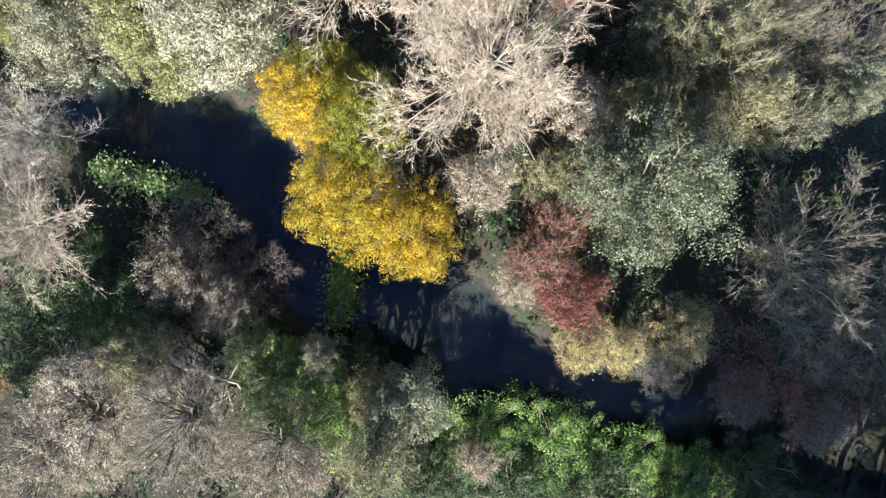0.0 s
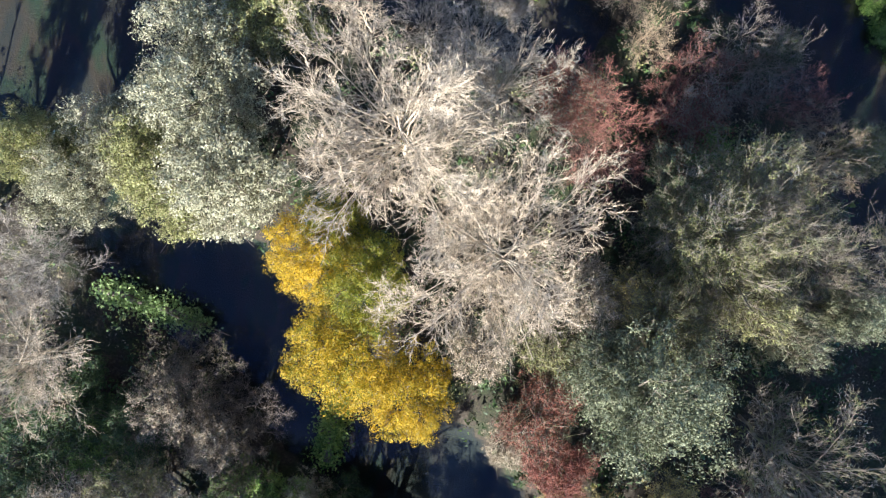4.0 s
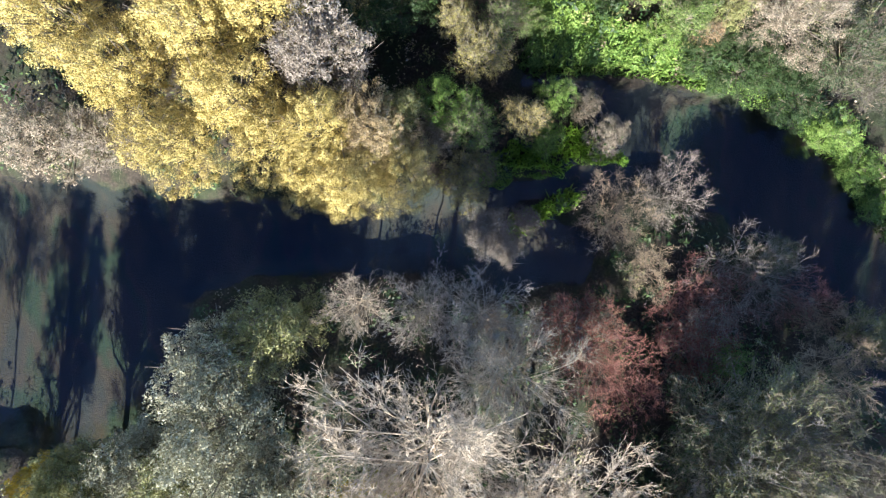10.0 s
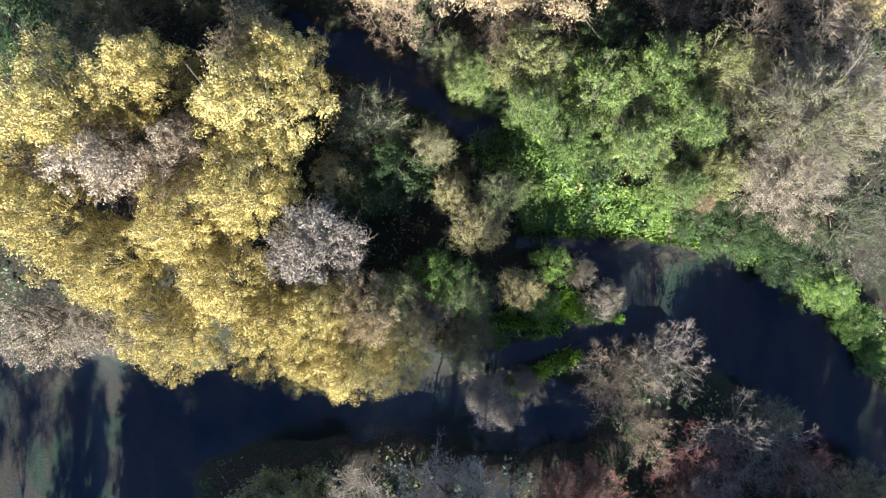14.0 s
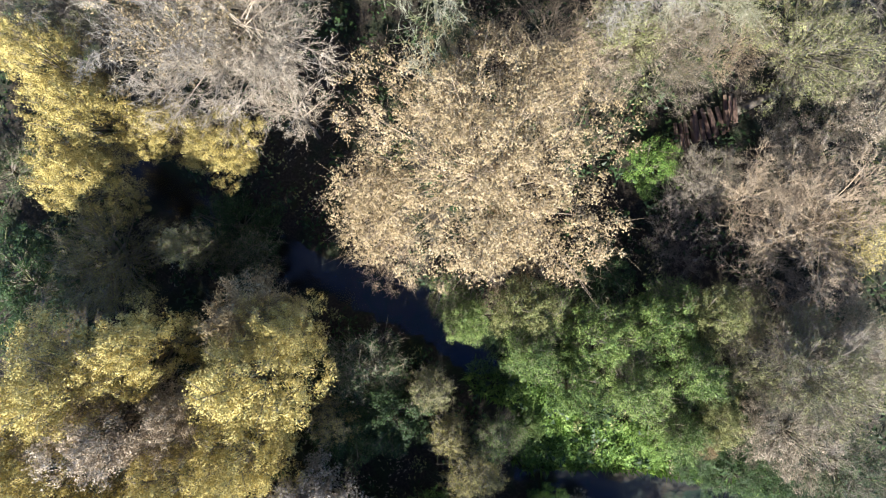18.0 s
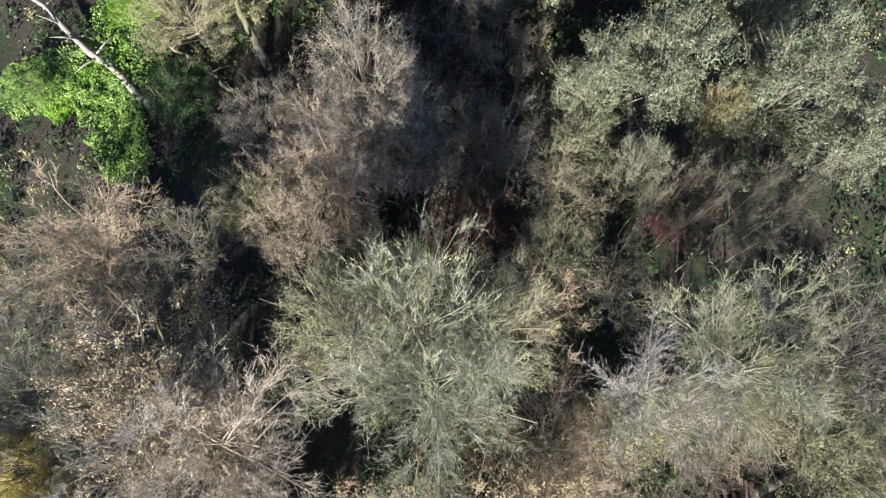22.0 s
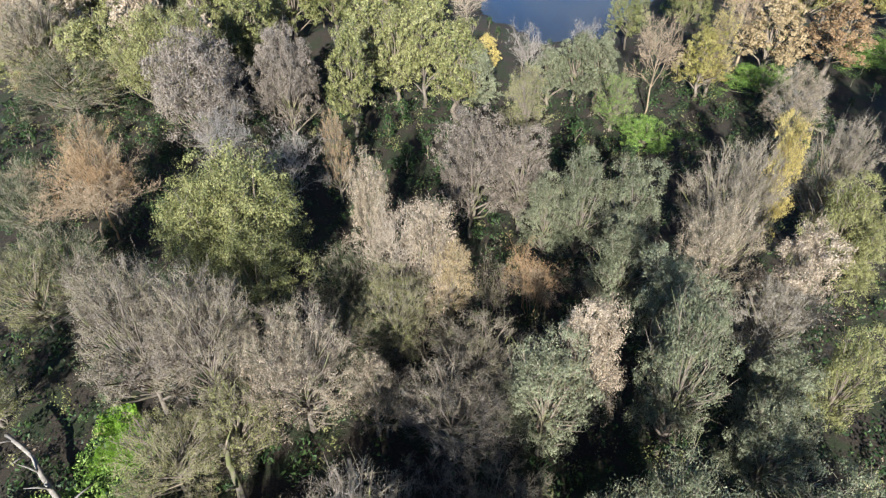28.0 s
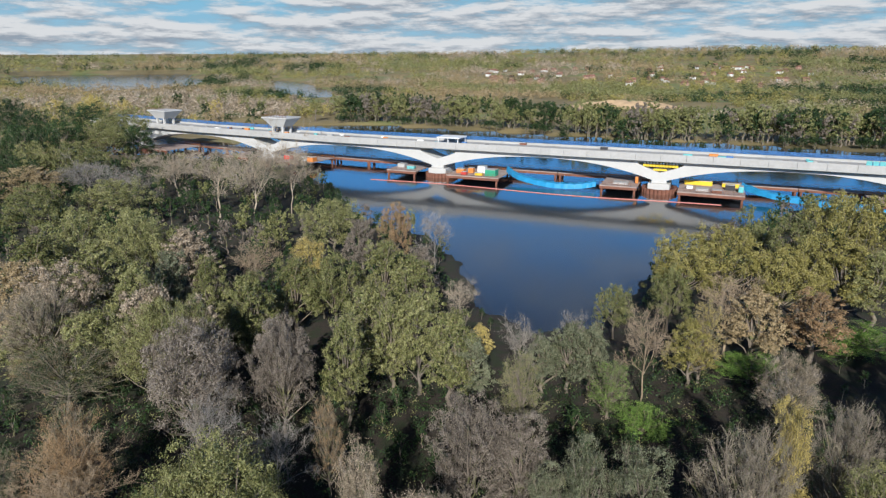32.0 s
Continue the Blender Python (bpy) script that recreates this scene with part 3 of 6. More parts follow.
def grow(rng, P, D, L, R0, R1, pieces, lift, sway=0.1):
    """Curved branches from starts P in directions D: their points, and the radii along them."""
    n = len(P)
    t = np.linspace(0, 1, pieces + 1)[None, :, None]
    bend = rng.normal(0, sway, (n, 1, 3)) + np.array([0, 0, lift])
    wave = rng.normal(0, sway * 0.45, (n, 1, 3)) * np.sin(t * rng.uniform(4, 8, (n, 1, 1)))
    pts = P[:, None] + (D[:, None] * t + bend * t * t + wave * t) * L[:, None, None]
    return pts, R0[:, None] + (R1 - R0)[:, None] * t[:, :, 0] ** 0.8


def branch_off(rng, pts, radii, many, early, wide, up):
    """Starts, directions and radii of side branches on given branches."""
    n, k = pts.shape[:2]
    who = np.repeat(np.arange(n), many)
    u = rng.uniform(early, 0.98, len(who)) * (k - 1)
    i = np.minimum(u.astype(int), k - 2)
    f = (u - i)[:, None]
    P = pts[who, i] * (1 - f) + pts[who, i + 1] * f
    T = unit(pts[who, i + 1] - pts[who, i])
    side = unit(np.cross(T, rng.normal(0, 1, T.shape)))
    D = unit(T + side * (wide * rng.uniform(0.6, 1.3, len(who)))[:, None] + np.array([0, 0, up]))
    return P, D, radii[who, i] * (1 - f[:, 0]) + radii[who, i + 1] * f[:, 0], u / (k - 1)


def along_tubes(pts, radii, sides):
    return tube_rows(pts[:, :-1].reshape(-1, 3), pts[:, 1:].reshape(-1, 3), radii[:, :-1].ravel(), radii[:, 1:].ravel(), sides)


def bare_tree(seed, limbs_n, rise, stems, thick, twig_n, low=0.25, dome=0.8, fine=0.012):
    """Limb and twig meshes of a leafless tree, 7 m in crown radius and 14 m high: limbs arch out from the trunk, branches and fine twigs follow them."""
    rng = np.random.RandomState(seed)
    wood, P, tip, R = [], [], [], []
    for st in range(stems):
        a0 = rng.uniform(0, 6.283)
        off = np.array([math.cos(a0 + st * 2.4), math.sin(a0 + st * 2.4), 0]) * (0.5 if stems > 1 else 0)
        foot = off + np.array([0, 0, -0.3])
        fork = foot + off * 1.6 + np.array([*rng.normal(0, 0.3, 2), 14 * low])
        top = fork + off * 3 + np.array([*rng.normal(0, 0.5, 2), 14 * (0.8 - low)])
        line = np.concatenate([foot + (fork - foot) * np.linspace(0, 1, 4)[:, None], fork + (top - fork) * np.linspace(0.2, 1, 5)[:, None]])
        line[1:-1] += rng.normal(0, 0.12, (7, 3)) * np.array([1, 1, 0.2])
        wood.append(along_tubes(line[None], thick * np.concatenate([np.linspace(1, 0.75, 4), np.linspace(0.6, 0.14, 5)])[None], 7))
        for k in range(limbs_n):
            a, f, u = k * 2.39996 + rng.uniform(-0.4, 0.4), rng.uniform(0, 0.75), rng.uniform(0.2, 1.0)
            p = fork + (top - fork) * f
            reach = 6.0 * math.sqrt(1 - (u * 0.85) ** 2) * rng.uniform(0.75, 1.05) / (1 if stems == 1 else 1.35)
            zz = 14 * (low + 0.1) + 14 * (0.9 - low) * u * dome * rng.uniform(0.85, 1.1)
            P.append(p); tip.append((p[0] + reach * math.cos(a), p[1] + reach * math.sin(a), max(zz, p[2] + rise)))
            R.append(thick * rng.uniform(0.24, 0.42) * (1 - 0.4 * f))
    P, tip, R = np.array(P), np.array(tip), np.array(R)
    L = np.linalg.norm(tip - P, axis=1)
    p1, r1 = grow(rng, P, unit(tip - P + np.array([0, 0, 0.25]) * L[:, None]), L, R, np.full(len(P), 0.016), 8, -0.14, 0.11)
    wood.append(along_tubes(p1, r1, 5))
    P, D, R, u = branch_off(rng, p1, r1, 11, 0.12, 0.95, 0.1)
    p2, r2 = grow(rng, P, D, (0.18 + 0.26 * rng.uniform(0, 1, len(P))) * np.repeat(L, 11) * (1.15 - 0.5 * u), R * 0.42, np.full(len(P), 0.009), 4, 0.1, 0.16)
    wood.append(along_tubes(p2, r2, 4))
    P, D, R, u = branch_off(rng, p2, r2, 6, 0.12, 0.95, 0.12)
    p3, r3 = grow(rng, P, D, rng.uniform(0.5, 1.25, len(P)), np.minimum(R * 0.6, fine * 1.7), np.full(len(P), fine * 0.6), 3, 0.1, 0.2)
    many = max(1, round(twig_n / (len(p3) + len(p2))))
    sprays = [along_tubes(p3, r3, 3)]
    for pts, rad in ((p3, r3), (p2[:, 1:], r2[:, 1:])):
        P, D, R, u = branch_off(rng, pts, rad, many, 0.1, 0.8, 0.12)
        sprays.append(spikes(P, P + D * rng.uniform(0.2, 0.6, (len(P), 1)), np.full(len(P), fine)))
    return mesh_from("limb", *merged(wood), M["bark"], True), mesh_from("twig_crown", *merged(sprays), M["bark"]), None


def leaf_quads(rng, centres, normals, size, slim=0.6):
    """Pointed leaves at given places, one face each."""
    n = len(centres)
    nrm = normals + rng.normal(0, 0.42, (n, 3))
    nrm /= np.linalg.norm(nrm, axis=1, keepdims=True)
    a = np.cross(nrm, rng.normal(0, 1, (n, 3)))
    a /= np.linalg.norm(a, axis=1, keepdims=True)
    b = np.cross(nrm, a)
    L = (size * rng.uniform(0.65, 1.2, n))[:, None]
    W = L * slim
    verts = np.stack([centres + a * L, centres - a * L * 0.55 + b * W * 0.62 + nrm * L * 0.1, centres - a * L * 0.55 - b * W * 0.62], 1).reshape(-1, 3)
    faces = np.arange(n * 3).reshape(n, 3)
    return verts, faces


def leafy_tree(seed, clumps, per, size, form, bare=0.0, slim=0.75, reach=26, puff=(0.3, 0.85), twigs=1, girth=1.0):
    """Limb and leaf meshes of a tree 5 m in crown radius and 10 m high. form: round, upright, weeping or mound."""
    rnd, rng = random.Random(seed), np.random.RandomState(seed)
    lo, hi = {"round": (1.8, 10), "upright": (0.9, 10), "weeping": (1.0, 10), "mound": (0.2, 10)}[form]
    mid, half = (lo + hi) / 2, (hi - lo) / 2
    slim_form = form in ("upright", "weeping")
    wide = 3.6 if slim_form else 5.0
    # the crown billows: large lobes, and clumps of leaves on each of them
    lobes = []
    for k in range(17 if slim_form else 20):
        u, a = -0.7 + 1.65 * ((k + rnd.random()) / (17 if slim_form else 20)), k * 2.39996 + rnd.uniform(-0.5, 0.5)
        rr = (0.35 + 0.65 * ((1 - u) / 2) ** 0.6) if slim_form else math.sqrt(max(0.0, 1 - max(u, -0.3) ** 2))
        k_ = rnd.uniform(0.4, 0.74)
        lobes.append((Vector((wide * rr * k_ * math.cos(a), wide * rr * k_ * math.sin(a), mid + half * 0.78 * u)), wide * rnd.uniform(0.24, 0.4)))
    lobes.append((Vector((0, 0, mid + half * 0.62)), wide * 0.3))
    centres, spread = [], []
    while len(centres) < clumps:
        c, size_ = rnd.choice(lobes)
        d = Vector((rnd.gauss(0, 1), rnd.gauss(0, 1), rnd.gauss(0.25, 1))).normalized()
        p = c + d * size_ * (rnd.uniform(0.75, 1.0) if rnd.random() < 0.8 else rnd.uniform(0.2, 0.75))
        if lo * 0.6 < p.z < hi:
            centres.append(tuple(p))
            spread.append(rnd.uniform(*puff) * (0.8 if slim_form else 1.0))
    C, S = np.array(centres), np.array(spread)
    who = rng.randint(0, clumps, clumps * per)
    off = rng.normal(0, 1, (len(who), 3))
    off /= np.linalg.norm(off, axis=1, keepdims=True)
    off *= (rng.uniform(0, 1, len(who)) ** 0.45 * S[who])[:, None]
    off[:, 2] *= {"round": 0.75, "upright": 0.75, "weeping": 1.2, "mound": 0.7}[form]
    P = C[who] + off
    if form == "weeping":
        P[:, 2] -= 0.5 * np.abs(off[:, 2])
    keep = (rng.uniform(0, 1, len(P)) > bare * 0.5) & (P[:, 2] > 0.25)
    P, off = P[keep], off[keep]
    outward = off / np.maximum(np.linalg.norm(off, axis=1, keepdims=True), 1e-6) * 0.85 + np.array([0, 0, 0.4])
    v, f = leaf_quads(rng, P, outward, size, slim)
    crown = mesh_from("crown", v, f, M["olive"])
    # limbs reach into the clumps
    segs = []
    top = Vector((0, 0, lo + (hi - lo) * 0.3))
    p, d = Vector((0, 0, -0.3)), Vector((0, 0, 1))
    for k in range(4):
        q = Vector((rnd.gauss(0, 0.15), rnd.gauss(0, 0.15), top.z * (k + 1) / 4))
        segs.append((tuple(p), tuple(q), 0.26 - 0.03 * k, 0.23 - 0.03 * k))
        p = q
    for c in rnd.sample(centres, min(len(centres), reach)):
        c = Vector(c)
        base = Vector((0, 0, min(top.z, max(0.4, c.z * rnd.uniform(0.35, 0.6)))))
        bend = base.lerp(c, 0.5) + Vector((rnd.gauss(0, 0.3), rnd.gauss(0, 0.3), rnd.uniform(-0.3, 0.2)))
        end = c + Vector((rnd.gauss(0, 0.3), rnd.gauss(0, 0.3), 0.45))
        segs += [(tuple(base), tuple(bend), 0.11, 0.07), (tuple(bend), tuple(c), 0.07, 0.035), (tuple(c), tuple(end), 0.035, 0.012)]
        for _ in range(2 if reach > 12 else 0):
            tip = c + Vector((rnd.gauss(0, 0.6), rnd.gauss(0, 0.6), rnd.uniform(0.1, 1.0)))
            segs.append((tuple(bend.lerp(c, 0.7)), tuple(tip), 0.03, 0.01))
    spray = None
    if twigs:          # fine twigs spray through the clumps
        C4 = np.repeat(C, twigs, axis=0)
        way = unit(C4 - np.array([0, 0, mid - half * 0.6])) + rng.normal(0, 0.55, C4.shape)
        start = C4 - way * rng.uniform(0.2, 0.5, (len(C4), 1))
        spray = mesh_from("twig_spray", *spikes(start, start + unit(way) * rng.uniform(0.7, 1.5, (len(C4), 1)), np.full(len(C4), 0.013 * girth)), M["bark"])
    segs = [(a, b, ra * girth, rb * girth) for a, b, ra, rb in segs]
    return mesh_from("trunk", *tubes(segs, 5), M["bark"], True), crown, spray


SHAPES = {
    "round": leafy_tree(11, 400, 80, 0.088, "round", twigs=2),
    "round2": leafy_tree(12, 420, 76, 0.088, "round", twigs=2),
    "dense": leafy_tree(17, 480, 80, 0.085, "round"),
    "upright": leafy_tree(13, 380, 66, 0.094, "upright", 0.2, 0.55, reach=34, twigs=2),
    "weeping": leafy_tree(14, 300, 60, 0.1, "weeping", 0.3, 0.45, reach=34, twigs=4),
    "mound": leafy_tree(15, 300, 60, 0.115, "mound", puff=(0.35, 0.9)),
    "thin": leafy_tree(16, 300, 40, 0.088, "upright", 0.4, 0.6, reach=44, puff=(0.25, 0.75), twigs=7),
    "fine": leafy_tree(19, 420, 84, 0.078, "round", reach=40, puff=(0.3, 0.8)),
    "oak": leafy_tree(26, 1700, 44, 0.05, "round", 0.1, 0.8, reach=50, puff=(0.14, 0.4), twigs=2, girth=0.4),
    "bush": leafy_tree(18, 460, 44, 0.075, "round", 0.4, 0.6, reach=50, puff=(0.25, 0.7), twigs=8),
    "far": leafy_tree(21, 230, 56, 0.135, "round", reach=16, twigs=2),
    "far2": leafy_tree(22, 230, 50, 0.135, "upright", reach=20, twigs=3),
    "far3": leafy_tree(23, 220, 60, 0.13, "weeping", slim=0.5, twigs=2),
    "mini": leafy_tree(24, 46, 22, 0.36, "round", reach=5, puff=(0.45, 1.0), twigs=0),
    "mini2": leafy_tree(25, 46, 22, 0.32, "upright", reach=5, puff=(0.45, 1.0), twigs=0),
    "bare": bare_tree(31, 28, 0.6, 1, 0.17, 15000, fine=0.01),
    "bare2": bare_tree(32, 20, 0.6, 1, 0.14, 9000, fine=0.0115),
    "bare3": bare_tree(34, 13, 1.4, 1, 0.17, 4200, 0.3, 1.0, fine=0.0135),
    "pole": bare_tree(35, 9, 1.6, 1, 0.3, 900, 0.35, 1.0, fine=0.02),
    "brush": bare_tree(33, 6, 1.2, 4, 0.08, 5600, 0.12, 0.95, 0.0125),
}
SIZE = {k: ((7.0, 14.0) if k[:3] in ("bar", "bru", "pol") else (3.6, 10.0) if k in ("upright", "thin", "weeping", "far2", "far3", "mini2") else (5.0, 10.0)) for k in SHAPES}
WORDS = {
    "yellowgreen": "field maple with leaves turning yellow",
    "yellow": "field maple with golden yellow autumn leaves", "gold": "sallow with yellow-olive autumn leaves", "ochre": "broad oak with ochre-brown autumn leaves",
    "willow": "willow with golden-olive autumn leaves", "olive": "alder with dull olive green leaves", "silver": "willow with silvery grey-green leaves", "sage": "alder with grey-green leaves", "green": "leafy shrub with fresh green leaves",
    "bramble": "bramble-covered shrub with mid-green leaves",
    "deep": "ivy-clad shrub with deep green leaves", "lime": "low bush with vivid lime green leaves", "tan": "tree with sparse dry tan leaves",
    "mauve": "half-bare alder with mauve-grey twigs", "red": "dogwood with dark red leaves", "rust": "tree with rusty orange leaves",
    "pale": "leafless tree with pale sunlit twigs", "grey": "leafless tree with grey twigs", "moss": "tall leafless tree with greenish mossy limbs",
    "mauve_twig": "leafless shrub with grey-brown twigs", "wine": "leafless shrub with wine-red twigs", "sand_twig": "leafless shrub with sandy tan twigs", "bark": "leafless tree with brown twigs",
}
random.seed(5)


def tree(shape, look_, x, y, h, r, where="in the woodland", bark="bark", spin=None, lift=0.0):
    """One tree or shrub: height and crown radius in metres."""
    low = h < 5.0
    name = ("shrub" if low else "tree")
    R, H = SIZE[shape]
    z = max(ground_z(x, y), -0.5) - 0.05 + lift
    ob = new(name)
    a = random.uniform(0, 360) if spin is None else spin
    ob.matrix_world = pose(x, y, z, 0, 0, a) @ Matrix.Diagonal((r / R, r / R, h / H, 1))
    label = WORDS[look_] + " " + where
    tagged(ob, label, "shrub" if low else "tree", "woodland shrubs" if low else "woodland trees")
    wood, leaf, spray = SHAPES[shape]
    bare = SIZE[shape][0] > 6
    for nm, me, mat in (("trunk", wood, M[look_] if bare else M[bark]), ("bare_crown" if bare else "crown", leaf, M[look_]), ("twig_spray", spray, M["mauve_twig" if bark == "bark" else bark])):
        if me:
            c = new(nm, me)
            c.parent = ob
            c.material_slots[0].link = "OBJECT"
            c.material_slots[0].material = mat
            if nm == "twig_spray":
                c["kind"] = "stuff"
    return ob


# ---- the viaduct over the lake ----
SPAN = 81.7
VIADUCT = Matrix.Translation((21.1, 315.0, 0)) @ Matrix.Rotation(math.atan2(-37.1, 72.8), 4, "Z")


def along(s):
    """The place on the viaduct's line at s metres: straight in the east, bending away in the west."""
    s_west = -SPAN / 2
    if s >= s_west:
        return Matrix.Translation((s, 0, 0))
    m, left = Matrix.Translation((s_west, 0, 0)), s - s_west
    while left < -1e-6:
        step = max(left, -SPAN)
        m = m @ Matrix.Rotation(radians(-5.0), 4, "Z") @ Matrix.Translation((step, 0, 0))
        left -= step
    return m


def prism(bm, s, low, high, y0, y1):
    """A solid along s between two height curves, from y0 to y1."""
    n = len(s)
    rows = [[bm.verts.new((s[k], y, z[k])) for k in range(n)] for y, z in ((y0, low), (y0, high), (y1, high), (y1, low))]
    for k in range(n - 1):
        for a, b in ((0, 1), (1, 2), (2, 3), (3, 0)):
            bm.faces.new((rows[a][k], rows[a][k + 1], rows[b][k + 1], rows[b][k]))
    bm.faces.new([r[0] for r in rows]); bm.faces.new([r[-1] for r in reversed(rows)])
    return bm


def soffit(s):
    return 9.9 - 6.2 * ((SPAN / 2 - abs(s)) / (SPAN / 2)) ** 2.3


def build_viaduct():
    viaduct = empty("viaduct", VIADUCT, "new white concrete viaduct with arched spans over the lake", "bridge")
    S = np.linspace(-SPAN / 2, SPAN / 2, 65)
    eye = 7.6
    girder = bmesh.new()
    left, right, midst = S[S <= -eye], S[S >= eye], np.linspace(-eye, eye, 19)
    for run in (np.append(left, -eye), np.insert(right, 0, eye)):
        prism(girder, run, [soffit(v) for v in run], [11.35] * len(run), 2.4, 11.6)
    prism(girder, midst, [soffit(v) for v in midst], [10.1 - 3.0 * (1 - abs(v) / eye) ** 0.75 - 0.001 for v in midst], 2.4, 11.6)
    prism(girder, midst, [10.102 + 0.85 * (1 - (v / eye) ** 2) for v in midst], [11.35] * len(midst), 2.4, 11.6)
    bmesh.ops.recalc_face_normals(girder, faces=girder.faces)
    deck = prism(bmesh.new(), S, [11.36] * 65, [12.7] * 65, 0.32, 13.7)
    first = None
    for k in range(-2, 4):
        whole = along(k * SPAN)
        x = 0.0
        before = set(viaduct.children)
        if first is None:
            first = (part("span_girder", girder, M["concrete"], viaduct, "white arched concrete girder"), part("deck_slab", deck, M["fascia"], viaduct))
        else:
            for f in first:
                c = new(f.name.split(".")[0], f.data)
                c.parent = viaduct
        for j in range(10):            # parapet panels with open joints
            a = x - SPAN / 2 + j * SPAN / 10
            part("parapet_panel", a_box(a + 0.03, a + SPAN / 10 - 0.03, 0, 0.3, 11.2, 13.75, bevel=0.06), M["fascia"], viaduct)
            part("far_parapet", a_box(a + 0.03, a + SPAN / 10 - 0.03, 13.72, 14.0, 11.4, 13.5), M["fascia"], viaduct)
            rail = bmesh.new()
            
            for z in (13.62, 13.9, 14.18, 14.46, 14.74):
                box(rail, a, a + SPAN / 10, 13.82, 13.9, z, z + 0.15)
            for q in range(5):
                box(rail, a + q * SPAN / 50, a + q * SPAN / 50 + 0.08, 13.8, 13.92, 13.5, 14.85)
            part("edge_rail", rail, M["rail_blue"], viaduct, "blue edge protection rail")
        bm = bmesh.new()
        box(bm, x - 3.6, x + 3.6, 1.6, 12.4, 0.9, 3.4, bevel=0.25)
        box(bm, x - 2.6, x + 2.6, 2.0, 12.0, 3.3, 4.4, bevel=0.3)
        part("pier_base", bm, M["concrete"], viaduct, "white concrete pier foot")
        for q in range(26):
            ang = q / 26 * 6.283
            bm = bmesh.new()
            bmesh.ops.create_cone(bm, segments=8, radius1=0.75, radius2=0.75, depth=3.4, cap_ends=True, matrix=Matrix.Translation((x + 5.4 * math.cos(ang), 7 + 7.0 * math.sin(ang), -0.1)))
            part("sheet_segment", bm, M["rust_steel"], viaduct, "rusty steel sheet pile" if q == 0 else "")
        for c in set(viaduct.children) - before:
            c.matrix_local = whole
    return viaduct


build_viaduct()


def on_deck(name, mat, s0, s1, y0, y1, z0, z1, label, category, bevel=0.08):
    ob = empty(name, VIADUCT @ along((s0 + s1) / 2) @ Matrix.Translation((0, (y0 + y1) / 2, z0)), label, category)
    w, d, h = (s1 - s0) / 2, (y1 - y0) / 2, z1 - z0
    part("body", a_box(-w, w, -d, d, 0, h, bevel=min(bevel, w * 0.4, d * 0.4, h * 0.4)), M[mat], ob)
    if h > 0.8:
        part("lid", a_box(-w * 0.96, w * 0.96, -d * 0.96, d * 0.96, h, h + 0.12), M["fascia"], ob)
        for q in range(3):
            part("rib", a_box(-w + (q + 0.5) * w * 2 / 3 - 0.06, -w + (q + 0.5) * w * 2 / 3 + 0.06, -d - 0.05, -d, h * 0.08, h * 0.92), M[mat], ob)
    return ob


def pier_head(s):
    """A flared white segment on four legs, standing on the deck."""
    ob = empty("bridge_segment", VIADUCT @ along(s) @ Matrix.Translation((0, 7.0, 12.7)), "flared white concrete segment on legs standing on the bridge deck", "bridge segment", "segments on the deck")
    for sx in (-2.6, 2.6):
        for sy in (-2.5, 2.5):
            part("leg", a_box(sx - 0.45, sx + 0.45, sy - 0.45, sy + 0.45, 0, 3.1, bevel=0.05), M["concrete"], ob)
    bm = bmesh.new()
    vs = [bm.verts.new(v) for v in ((-3.4, -3, 2.9), (3.4, -3, 2.9), (3.4, 3, 2.9), (-3.4, 3, 2.9), (-6.4, -4.6, 6.2), (6.4, -4.6, 6.2), (6.4, 4.6, 6.2), (-6.4, 4.6, 6.2))]
    for f in ((3, 2, 1, 0), (0, 1, 5, 4), (1, 2, 6, 5), (2, 3, 7, 6), (3, 0, 4, 7), (4, 5, 6, 7)):
        bm.faces.new([vs[i] for i in f])
    part("trough", bm, M["concrete"], ob)
    part("cap", a_box(-6.8, 6.8, -4.9, 4.9, 6.22, 6.85, bevel=0.08), M["concrete"], ob)
    for q in range(9):
        part("post", a_box(-6.5 + q * 1.6, -6.38 + q * 1.6, -4.7, -4.6, 6.85, 8.0), M["rust_steel"], ob)
    part("guard_rail", a_box(-6.5, 6.5, -4.68, -4.62, 7.8, 7.9), M["rust_steel"], ob)


